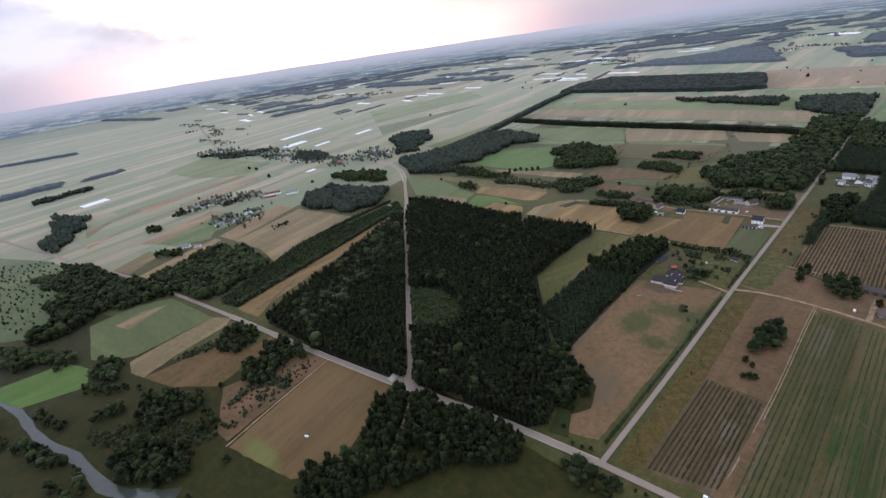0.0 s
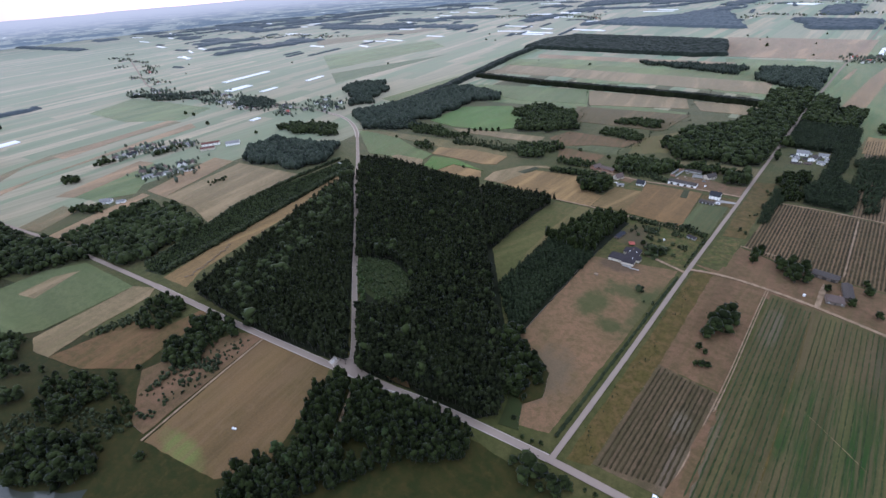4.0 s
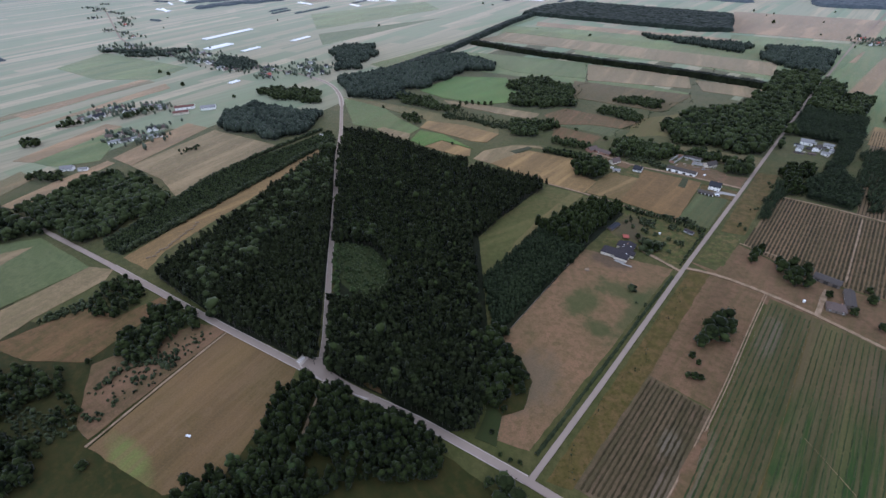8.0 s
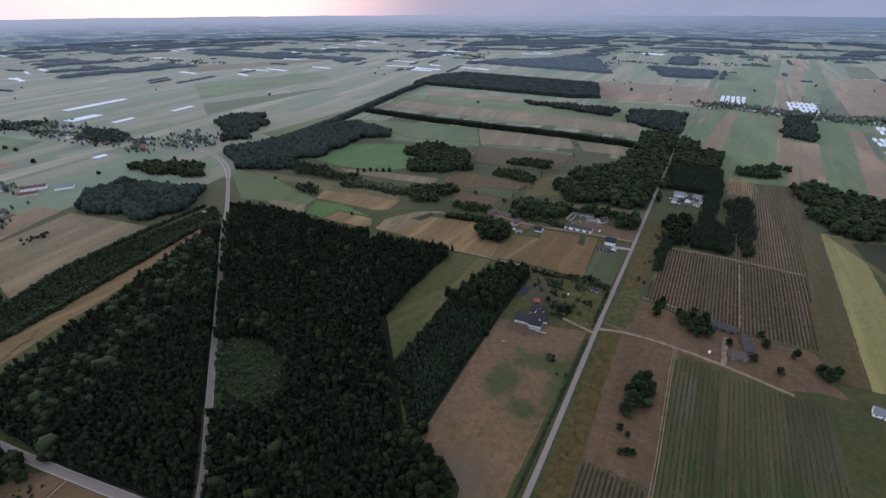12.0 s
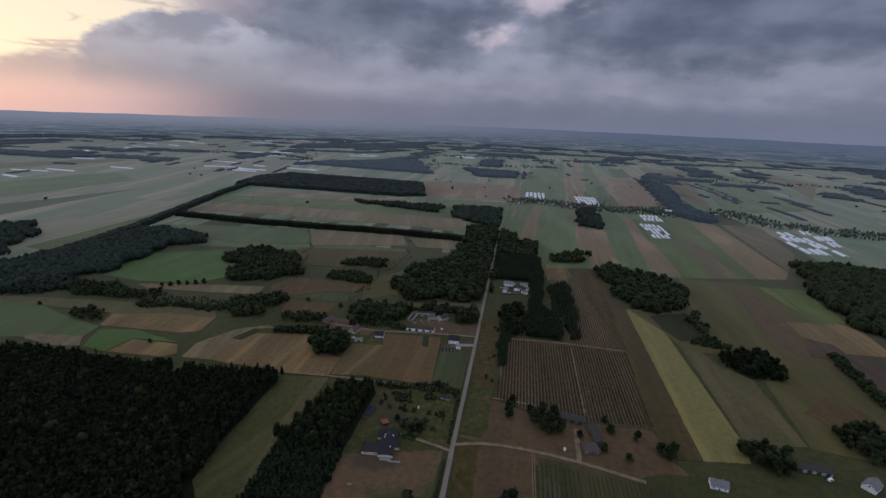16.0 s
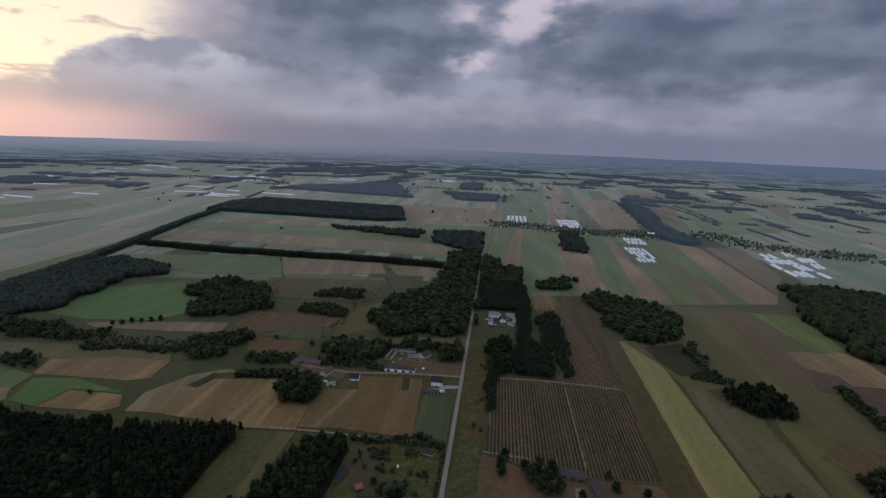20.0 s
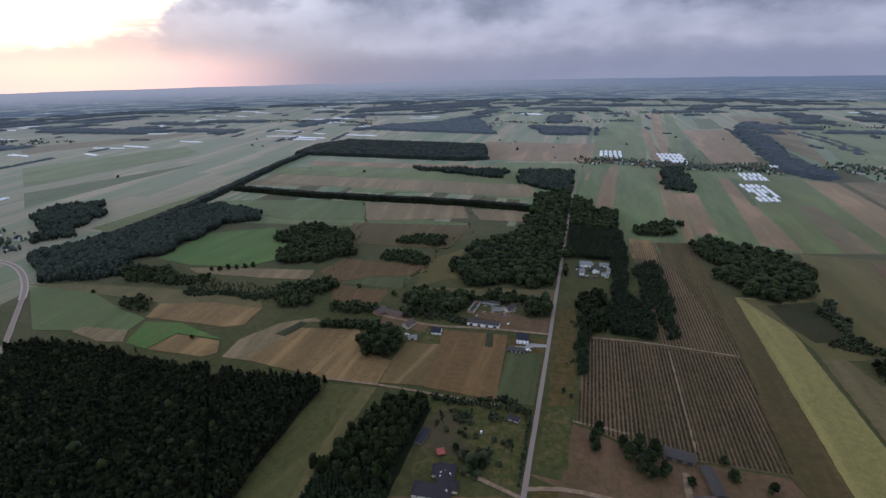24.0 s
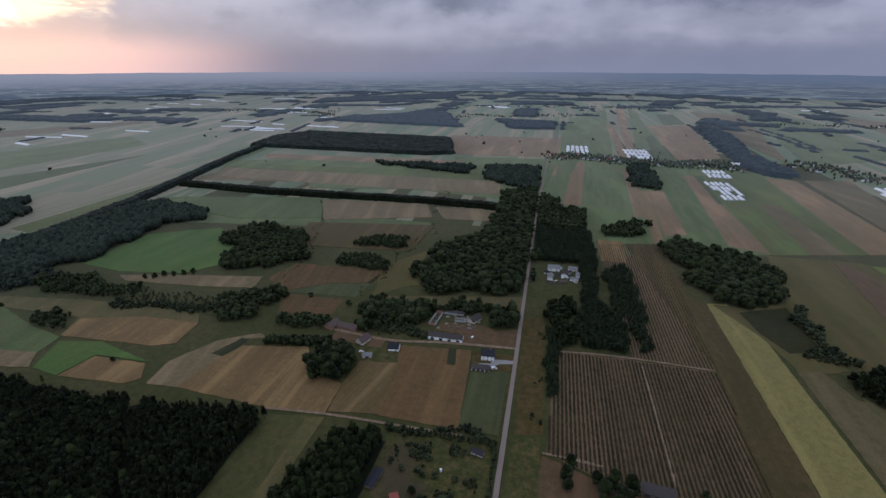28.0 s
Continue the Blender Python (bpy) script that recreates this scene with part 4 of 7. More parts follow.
field("hazed_pasture", "dry pasture on the plain, paled for haze", (1399, 3041), (1558, 2631), (1167, 1946), (1310, 2405))
field("hazed_pasture", "dry pasture on the plain, paled for haze", (-1089, -182), (-1156, -80), (-1195, 188), (-1163, 191), (-1113, -127), (-1030, -190))
field("hazed_hay", "hay strip on the plain, paled for haze", (-1142, -74), (-1212, 179), (-1188, 192), (-1100, -65))
field("hazed_hay", "hay strip on the plain, paled for haze", (-987, -196), (-1127, 201), (-1078, 192), (-1013, -119), (-952, -200))
field("hazed_meadow", "green meadow on the plain, paled for haze", (-1529, 91), (-1626, 236), (-1238, 302), (-1188, 202), (-1307, 116))
field("hazed_hay", "hay strip on the plain, paled for haze", (-868, -127), (-936, 22), (-898, 35), (-835, -108))
field("hazed_meadow", "green meadow on the plain, paled for haze", (-835, -108), (-894, 33), (-861, 27), (-761, -42), (-791, -92))
field("hazed_hay", "hay strip on the plain, paled for haze", (-756, -26), (-819, 114), (-766, 125), (-703, -19))
field("tan", "dry tan grass strip", (-703, -19), (-746, 127), (-603, 154), (-552, -19), (-620, -10))
field("hazed_pasture", "dry pasture on the plain, paled for haze", (-775, -192), (-812, -128), (-768, -119), (-732, -174))
field("hazed_hay", "hay strip on the plain, paled for haze", (-704, -170), (-730, -108), (-751, -35), (-733, -31), (-678, -160))
field("pasture", "worn olive pasture", (313, 747), (429, 746), (449, 724), (483, 599), (407, 577), (428, 470), (404, 341), (353, 275), (283, 286), (296, 394), (285, 461), (273, 574))
field("pasture", "worn olive pasture", (232, 554), (275, 550), (276, 459), (230, 446))
field("brown2", "drying clover strip", (116, 750), (174, 760), (171, 592), (186, 569), (183, 249), (162, 246), (148, 294), (160, 429), (135, 598))
field("yellowgreen", "long yellow-green rye strip", (186, 569), (208, 573), (218, 539), (222, 517), (227, 277), (222, 255), (184, 249))
field("light", "light green meadow strip", (498, 530), (555, 536), (510, 477), (490, 495))
field("light", "light green meadow strip", (-593, -248), (-596, -193), (-574, -157), (-502, -145), (-469, -140), (-461, -223), (-470, -236), (-499, -261))
field("tan", "dry tan patch in the green meadow", (-562, -226), (-570, -191), (-559, -167), (-551, -184), (-535, -216))
field("tan", "dry tan grass strip", (-454, -232), (-469, -140), (-445, -126), (-432, -137), (-422, -196), (-409, -229), (-432, -236))
field("brown", "withered brown grass field", (-409, -229), (-402, -159), (-366, -149), (-363, -109), (-349, -104), (-338, -149), (-329, -184), (-369, -215))
field("dirt", "bare brown field", (-322, -181), (-303, -107), (-277, -92), (-251, -204), (-268, -206))
field("stubble", "pale stubble field", (78, 761), (115, 756), (112, 674), (77, 672))
field("pasture", "worn olive pasture", (191, 568), (232, 567), (289, 601), (280, 492), (267, 454), (232, 445), (220, 504))
field("dark_meadow", "dark green meadow", (215, 554), (272, 580), (268, 489), (236, 478), (221, 512))
field("dirt", "bare brown field", (-82, 456), (-46, 452), (-23, 461), (-23, 427), (-51, 424), (-77, 423))
field("hazed_meadow", "green meadow on the plain, paled for haze", (-287, 1392), (18, 1416), (-12, 1056), (-100, 982), (-223, 1158))
field("hazed_hay", "hay strip on the plain, paled for haze", (-388, 1815), (26, 1827), (18, 1454), (-294, 1421))
field("hazed_meadow", "green meadow on the plain, paled for haze", (-682, 1252), (-269, 1304), (-222, 1151), (-118, 1030), (-522, 947))
field("tan", "dry tan strip along the pine belt", (-838, 1096), (-480, 1104), (-116, 1107), (-104, 990), (-480, 992), (-812, 1000))
field("fresh_meadow", "fresh green strip behind the tan one", (-834, 1160), (-480, 1176), (-134, 1186), (-116, 1111), (-480, 1108), (-838, 1100))
field("hazed_hay", "pale mown strip before the large wood", (-851, 1300), (-243, 1333), (-280, 1262), (-815, 1236))
field("deep_meadow", "dark green crop strip", (-1124, -378), (-1126, -340), (-944, -253), (-773, -226), (-686, -272), (-620, -294), (-689, -372))
field("bright", "fresh green crop", (-529, -338), (-519, -282), (-484, -266), (-454, -270), (-447, -279), (-465, -325), (-499, -339))

field("inset_meadow", "pale meadow in a forest glade", (-205, 290), (-160, 297), (-160, 200), (-154, 90), (-179, 107), (-201, 141), (-207, 186))
field("tan2", "worn brown edge of the glade meadow", (-174, 293), (-160, 297), (-160, 200), (-155, 120), (-166, 160), (-172, 225))
field("dark_meadow", "dark green corner under the alders", (-104, 23), (-76, 36), (-56, 21), (-48, -2), (-57, -17), (-76, -6))
field("glade", "green strip between forest and yard", (-76, -6), (-56, -16), (-46, -36), (-60, -40), (-66, -20))
field("rows_green", "green row-crop field with sandy streaks", (50, 225), (153, 213), (156, 100), (156, -22), (51, -26))
field("tan", "dry tan stubble strip", (-330, 299), (-335, 331), (-314, 372), (-302, 381), (-280, 394), (-270, 388), (-290, 381), (-305, 351), (-292, 349), (-301, 301))
field("dark", "small dark green beet plot", (-305, 351), (-293, 382), (-285, 380), (-292, 349))
field("stubble", "broad pale stubble field", (-301, 301), (-292, 349), (-283, 370), (-221, 383), (-200, 352), (-173, 340), (-164, 338), (-162, 301), (-212, 296))
field("streaky", "pale grain strip with long streaks", (-162, 372), (-126, 378), (-120, 310), (-161, 303), (-164, 339))
field("wheat", "ripening golden-brown wheat field", (-134, 406), (-63, 413), (-55, 308), (-120, 308), (-127, 378))
field("green2", "blue-green cereal plot", (-58, 383), (-26, 387), (-24, 308), (-55, 309))
field("verge", "worn grass round the white house", (-61, 411), (-21, 414), (-22, 388), (-58, 383))
field("garden", "grassy yard of the small white house", (-170, 397), (-135, 405), (-127, 378), (-162, 372), (-174, 378))
field("green", "pale green meadow", (-702, 366), (-656, 396), (-523, 351), (-474, 341), (-469, 314), (-576, 286))
field("tan2", "dry brown pasture", (-714, 373), (-659, 391), (-520, 412), (-370, 414), (-356, 396), (-351, 358), (-371, 350), (-476, 343), (-492, 377), (-617, 375))
field("stubble", "pale stubble field", (-476, 343), (-487, 375), (-423, 395), (-356, 396), (-351, 358), (-370, 349))
field("tan", "dry tan grass strip", (-529, 296), (-526, 308), (-469, 314), (-453, 294), (-483, 288))
field("bright", "green meadow behind the forest", (-449, 294), (-467, 334), (-426, 344), (-352, 326), (-411, 324), (-417, 290))
field("stubble", "pale stubble field", (-415, 290), (-410, 322), (-354, 323), (-340, 304), (-350, 294))
field("bright", "fresh green crop", (-624, 496), (-630, 616), (-535, 672), (-461, 601), (-438, 533), (-465, 500), (-551, 486))
field("tan", "dry tan grass strip", (-541, 476), (-478, 493), (-357, 516), (-349, 484), (-416, 473), (-520, 465))
field("brown", "withered brown grass field", (-347, 515), (-335, 565), (-205, 572), (-219, 529), (-263, 518), (-311, 483))
field("green", "fresh green meadow", (-671, 750), (-739, 824), (-461, 883), (-399, 759), (-546, 722))
field("tan", "dry pinkish pasture", (-449, 872), (-236, 893), (-203, 809), (-389, 751))
field("tan", "dry tan grass strip", (-216, 872), (-96, 886), (-97, 811), (-180, 804))
field("brown2", "drying clover field", (-409, 732), (-187, 768), (-197, 643), (-355, 629))
field("dirt", "bare pinkish soil swath", (394, 743), (416, 703), (408, 592), (377, 465), (361, 492), (367, 584))
field("stubble", "pale stubble field", (406, 582), (503, 596), (489, 496), (431, 492), (432, 518), (402, 530))
field("soil", "dark tilled soil", (402, 530), (432, 518), (429, 489), (458, 491), (455, 378), (415, 328), (408, 358), (403, 470), (382, 473))
field("lime", "young lime-green crop", (436, 737), (510, 738), (496, 597), (447, 584), (445, 640))
field("grass", "mown grass strip", (229, 446), (251, 454), (260, 417), (285, 397), (281, 288), (229, 281))
field("tan2", "greyish dry strip", (266, 419), (285, 397), (281, 288), (255, 281), (254, 349))
field("brown", "withered brown swath", (306, 343), (343, 378), (369, 357), (372, 291), (369, 269), (347, 294))
# floor sheets under the trees and along the firebreak, dark with painted shade
field("litter", "firebreak strip painted dark as tree shade", (-321, 270), (-314, 276), (-72, -3), (-79, -7), name="forest_floor")
field("litter", "needle litter painted dark as the pines' shade", (-176, -68), (-134, -57), (-76, -48), (-64, -34), (-74, -14), (-94, 12), (-316, 266), (-381, 265), (-467, 265), (-506, 263), (-545, 246), name="forest_floor")
field("litter", "needle litter painted dark as the pines' shade", (-310, 270), (-243, 279), (-209, 284), (-206, 187), (-201, 145), name="forest_floor")
field("litter", "needle litter painted dark as the pines' shade", (-396, -102), (-274, -91), (-188, -70), (-540, 232), (-521, 205), (-497, 151), (-470, 73), (-433, -8), (-412, -71), name="forest_floor")
field("litter", "leaf litter painted dark as the young pines' shade", (-96, 34), (-150, 96), (-156, 240), (-130, 282), (-105, 284), (-106, 190), (-99, 60), name="forest_floor")

# ---- roads and tracks ----
ROADS = {
    "main_road": [(-18, -40), (-18, 60), (-20, 220), (-20, 390), (-21, 560), (-22, 900), (-14, 1380), (0, 1700), (20, 2300)],
    "cross_road": [(-1253, -317), (-970, -245), (-685, -169), (-450, -124), (-294, -97), (-176, -74), (-109, -56), (-60, -48), (-20, -42), (60, -34), (260, -20)],
    "forest_road": [(-182, -71), (-188, -62), (-277, 10), (-392, 106), (-487, 182), (-566, 252), (-673, 338), (-702, 361), (-757, 394), (-805, 415), (-842, 423), (-909, 428), (-970, 430)],
    "village_road": [(-2798, 597), (-1851, 350), (-1579, 306), (-1286, 350), (-970, 430)],
    "farm_track": [(-20, 224), (2, 234), (46, 231), (83, 226), (131, 214)],
    "field_track": [(46, 229), (46, 196), (48, 99), (47, -3), (45, -28)],
    "farm_lane": [(-18, 426), (-63, 423), (-111, 419), (-142, 408), (-181, 416), (-209, 418)],
    "field_path": [(-213, 295), (-182, 299), (-151, 301), (-109, 301), (-49, 302)],
}
road("main_road", "long straight pale asphalt road", ROADS["main_road"], 3.9, 0.66, ASPHALT, 0.12)
road("cross_road", "pale asphalt road across the fields", ROADS["cross_road"], 5.2, 0.65, ASPHALT, 0.12)
road("forest_road", "pale asphalt road through the pine forest", ROADS["forest_road"], 4.6, 0.655, ASPHALT, 0.12)
road("village_road", "road through the western village", ROADS["village_road"], 6, 0.64, ASPHALT, 0.12)
road("kerb", "pale kerb stones edging the forest road", ROADS["forest_road"][:8], 5.5, 0.635, KERB, 0.08, "kerb")
road("kerb", "pale kerb stones edging the cross road", ROADS["cross_road"][3:9], 6.2, 0.63, KERB, 0.08, "kerb")
road("road_shoulder", "pale gravel shoulder where the forest road bends", ROADS["forest_road"][6:12], 8.5, 0.632, KERB, 0.3)
road("farm_track", "sandy farm track", ROADS["farm_track"], 3.6, 0.62, LAND["sand"], 0.12)
for side in (-0.9, 0.9):
    road("field_track", "sandy wheel rut of a field track", [(x + side, y) for x, y in ROADS["field_track"]], 0.9, 0.60, LAND["sand"], 0.15)
road("farm_lane", "pale farm lane", ROADS["farm_lane"], 4.0, 0.62, LAND["sand"], 0.12)
road("field_path", "sandy path along a field edge", ROADS["field_path"], 2.6, 0.62, LAND["sand"], 0.12)
road("driveway", "sandy drive to the large house", [(-20, 216), (-34, 222), (-52, 224), (-66, 228)], 3.4, 0.61, LAND["sand"], 0.3)
KEEP_CLEAR += [(ROADS["main_road"], 4.5), (ROADS["cross_road"], 4.4), (ROADS["forest_road"], 3.4), (ROADS["farm_lane"], 4.0), (ROADS["forest_road"][7:], 17.0)]

# the river in the south-west
WATER, k = shader("still_river_water", 0.06, 0, 0.5)
place = k.add("ShaderNodeTexCoord").outputs["Object"]
paint_in(k, k.mix(k.noise(place, 0.08, 4), (0.035, 0.040, 0.032), (0.060, 0.062, 0.050)))
bump_in(k, k.noise(place, 0.8, 3), 0.08, 0.1)
RIVER = [(-526, -354), (-489, -334), (-463, -325), (-432, -322), (-397, -318), (-369, -307), (-344, -295), (-322, -290), (-297, -289), (-272, -284), (-254, -268), (-231, -247)]
road("river", "narrow meandering river reflecting the sky", RIVER, 8.5, 0.07, WATER, 1.2, "water")
KEEP_CLEAR += [(RIVER, 6.5)]

# planted rows
crop_rows("berry_plantation", "long dark rows of berry bushes", [(16, 431), (77, 433), (157, 430), (156, 285), (62, 279), (11, 299)], 3.2, 0.95, 2.0, LEAF["berry"], 0.06, 1)
crop_rows("berry_plantation", "further rows of berry bushes", [(78, 740), (168, 764), (161, 431), (88, 436)], 3.2, 0.6, 1.4, LEAF["berry"], 0.05, 2)
crop_rows("planted_field", "dark rows of low plants on brown soil", [(6, 80), (45, 77), (46, -16), (5, -28)], 3.05, 0.95, 1.45, LEAF["berry"], 0.05, 3)
crop_rows("planted_field", "rows of low green plants beside the sandy track", [(51, 222), (81, 216), (81, -24), (52, -26)], 3.4, 1.0, 1.5, LEAF["crop"], 0.06, 4)
crop_rows("planted_field", "fading rows of low plants in the green field", [(86, 216), (152, 211), (153, -18), (86, -22)], 3.4, 0.85, 1.2, LEAF["crop"], 0.06, 6)

# ---- woods ----
GLADE = [(-302, 38), (-304, 50), (-271, 61), (-236, 52), (-205, 23), (-207, 2), (-250, 4), (-269, 13)]
GLADE_EDGE = [(-302, 38), (-302, 30), (-262, -2), (-238, -21), (-222, -12), (-207, 2), (-250, 4), (-269, 13)]
# the pine forest, cut by a firebreak and by the road
FIREBREAK = [(-318, 275), (-240, 183), (-160, 92), (-76, -4)]
GROVE_PATH = [(-172, -72), (-160, -91), (-148, -106), (-140, -118)]
KEEP_CLEAR += [(FIREBREAK, 1.2), (GROVE_PATH, 3.0)]
GROVE_CLEARINGS = [[(-130, -119), (-121, -107), (-108, -113), (-119, -129)], [(-114, -104), (-105, -93), (-100, -97), (-110, -108)]]
FOREST = [(-178, -71), (-134, -59), (-74, -50), (-62, -34), (-72, -14), (-92, 12), (-316, 268), (-381, 267), (-467, 267), (-506, 265), (-549, 247)]
FOREST_EAST = [(-312, 272), (-243, 281), (-207, 286), (-204, 187), (-200, 141)]
FOREST_WEST = [(-398, -104), (-274, -93), (-184, -72), (-545, 237), (-519, 205), (-495, 151), (-468, 73), (-431, -8), (-410, -71)]
wood("pine", "dense dark pine forest", 15.6, 3.5, FOREST, holes=[GLADE, GLADE_EDGE])
wood("pine", "square block of pine forest behind a firebreak", 14.6, 3.5, FOREST_EAST)
wood("pine", "dense dark pine forest along the cross road", 15.6, 4.0, FOREST_WEST)
wood("mixed", "taller trees standing among the pines", 17.0, 15.0, FOREST, holes=[GLADE, GLADE_EDGE], leaf="decid")
wood("young", "dense young pine plantation", 7.7, 2.9, [(-98, 34), (-156, 93), (-160, 196), (-105, 194), (-104, 46)], sway=0.2)
wood("decid", "dense dark grove beside the villa garden", 15.0, 4.4, [(-161, 194), (-156, 240), (-134, 280), (-110, 284), (-109, 194)], leaf="alder", sway=1.2, wide=0.68)
wood("decid", "dense broad-leaved grove with uneven crowns", 12.6, 4.4, [(-180, -72), (-74, -57), (-66, -68), (-70, -88), (-88, -108), (-106, -121), (-116, -148), (-134, -180), (-160, -192), (-163, -152), (-176, -110), (-182, -89)], leaf="alder", holes=GROVE_CLEARINGS, wide=0.68)
wood("mid", "long dark wood in the meadows", 13.0, 4.6, [(-718, 376), (-687, 396), (-663, 448), (-623, 516), (-635, 621), (-639, 673), (-592, 699), (-602, 736), (-725, 764), (-771, 752), (-779, 596), (-795, 500), (-824, 446)], leaf="mid")
wood("grove", "mixed dark trees round the road bend", 9.5, 5.2, [(-830, 446), (-790, 452), (-715, 487), (-650, 470), (-600, 452), (-612, 420), (-668, 392), (-715, 392)], leaf="mid")
wood("grove", "dense broad-leaved grove with uneven crowns", 9.0, 5.6, [(-657, 443), (-578, 462), (-516, 450), (-488, 440), (-490, 420), (-629, 421)])
wood("bush", "open scrub of dark shrubs on dry grass", 3.6, 6.0, [(-492, 448), (-413, 455), (-350, 450), (-372, 414), (-484, 416)])
wood("bush", "thicket of dark shrubs along a ditch", 5.0, 4.0, [(-492, 424), (-430, 428), (-368, 426), (-372, 412), (-484, 410)])
wood("grove", "broad trees along a ditch", 10.5, 5.8, [(-372, 438), (-340, 458), (-327, 490), (-306, 472), (-300, 430), (-312, 405), (-345, 412)])
wood("grove", "dense broad-leaved grove with uneven crowns", 12.0, 5.8, [(-435, 525), (-440, 575), (-497, 635), (-500, 666), (-465, 688), (-392, 682), (-350, 624), (-334, 578), (-363, 542), (-400, 524)])
wood("grove", "low dense copse between fields", 8.0, 4.6, [(-295, 650), (-285, 672), (-245, 686), (-216, 697), (-205, 662), (-261, 640)])
wood("grove", "low dense copse between fields", 8.0, 4.6, [(-284, 582), (-278, 599), (-253, 616), (-216, 601), (-204, 586), (-218, 573), (-267, 565)])
wood("grove", "dense clipped corner hedge", 7.6, 3.4, [(-264, 376), (-270, 387), (-207, 397), (-198, 388)], sway=0.3)
wood("grove", "broad trees behind the farmsteads", 9.0, 5.6, [(-279, 409), (-286, 420), (-244, 440), (-216, 430), (-216, 421)])
wood("grove", "large dark wood of uneven crowns", 14.5, 5.8, [(168, 731), (176, 750), (195, 760), (245, 744), (283, 710), (290, 643), (282, 603), (231, 567), (202, 564), (186, 619), (179, 681)])
wood("young", "dense low pine plantation", 10.0, 3.2, [(-14, 655), (-18, 785), (30, 795), (66, 780), (70, 700), (66, 600), (63, 540), (88, 500), (84, 442), (42, 442), (34, 478), (46, 537), (47, 650)])
wood("young", "column of young trees beside the berry rows", 9.0, 4.2, [(76, 636), (106, 658), (113, 610), (112, 533), (107, 448), (95, 444), (92, 509), (79, 527)])
wood("decid", "dark mixed trees beside the plantation", 10.5, 5.4, [(6, 520), (33, 537), (32, 482), (37, 446), (17, 438)], leaf="alder")
wood("young", "narrow row of young trees by the berry field", 7.0, 3.0, [(7, 468), (19, 472), (20, 454), (18, 364), (9, 356)])
wood("grove", "dense broad-leaved grove with uneven crowns", 13.0, 6.0, [(31, 900), (64, 906), (60, 793), (30, 776)])
wood("grove", "dense broad-leaved grove with uneven crowns", 12.0, 6.0, [(-22, 790), (26, 798), (34, 850), (20, 900), (-20, 880)])
wood("grove", "long dense hedgerow of trees beside tilled soil", 8.0, 4.6, [(398, 466), (406, 484), (416, 480), (410, 419), (406, 379), (397, 338), (389, 330), (394, 380)], sway=0.8)
wood("decid", "dark clump of broad trees in the meadow", 11.0, 5.6, [(271, 438), (292, 460), (320, 458), (328, 423), (315, 400), (286, 402), (268, 419)], leaf="alder")
wood("bush", "thicket of dark shrubs", 4.5, 3.6, [(246, 472), (264, 500), (285, 496), (280, 468)])
wood("mid", "large dark wood of broad-leaved trees", 14.0, 5.2, [(574, 900), (690, 910), (756, 855), (776, 780), (577, 535), (526, 542), (496, 572), (510, 646), (504, 720), (540, 772)], leaf="grove")
wood("bush", "thicket of dark shrubs", 1.8, 3.6, [(-322, 505), (-333, 575), (-375, 711), (-456, 880), (-454, 881), (-373, 712), (-330, 576), (-320, 506)])
wood("bush", "thicket of dark shrubs", 1.8, 3.6, [(-215, 487), (-208, 570), (-200, 658), (-184, 751), (-214, 835), (-216, 994), (-213, 994), (-212, 835), (-182, 751), (-197, 658), (-205, 569), (-212, 487)])
wood("bush", "thicket of dark shrubs", 2.0, 3.6, [(-214, 528), (-210, 575), (-207, 575), (-211, 528)])
wood("grove", "dense broad-leaved grove with uneven crowns", 8.6, 6.4, [(-206, 455), (-194, 478), (-186, 495), (-175, 490), (-183, 472), (-195, 449)])
wood("grove", "dark mixed wood of pines and broad-leaved trees", 12.1, 6.0, [(-201, 464), (-170, 486), (-124, 483), (-126, 457), (-164, 461), (-186, 443)])
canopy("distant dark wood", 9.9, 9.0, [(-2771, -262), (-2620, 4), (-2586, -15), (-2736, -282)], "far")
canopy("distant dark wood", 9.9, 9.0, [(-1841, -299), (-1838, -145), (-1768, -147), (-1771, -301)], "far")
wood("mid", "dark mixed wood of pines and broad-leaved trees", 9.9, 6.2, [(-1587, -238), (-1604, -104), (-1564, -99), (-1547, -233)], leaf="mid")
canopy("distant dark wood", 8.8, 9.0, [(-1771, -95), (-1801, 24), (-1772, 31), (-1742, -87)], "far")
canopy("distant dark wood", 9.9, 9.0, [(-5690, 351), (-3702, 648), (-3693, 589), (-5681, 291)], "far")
wood("mid", "dark mixed wood of pines and broad-leaved trees", 9.9, 6.2, [(-1639, 263), (-1509, 322), (-1438, 401), (-1415, 381), (-1492, 298), (-1626, 235)], leaf="mid")
wood("grove", "dense broad-leaved grove with uneven crowns", 9.9, 6.4, [(-945, 54), (-951, 101), (-939, 102), (-933, 55)])
wood("grove", "dark mixed wood of pines and broad-leaved trees", 14.3, 6.0, [(-628, -163), (-514, -126), (-540, -37), (-549, -23), (-687, -41), (-656, -154)])
wood("mid", "thicket of dark shrubs", 3.6, 2.5, [(-497, -119), (-470, -111), (-502, 20), (-557, 231), (-583, 242), (-572, 40)], leaf="grove", sway=0.3)
wood("bush", "dense clipped hedge row along a plantation", 5.5, 2.1, [(-470, -112), (-498, 16), (-550, 224), (-545, 225), (-493, 17), (-465, -111)], sway=0.3)
wood("bush", "dense clipped hedge row along a plantation", 5.0, 2.1, [(-505, -117), (-530, -54), (-576, 46), (-592, 150), (-599, 240), (-595, 240), (-588, 151), (-572, 47), (-526, -53), (-501, -116)], sway=0.3)
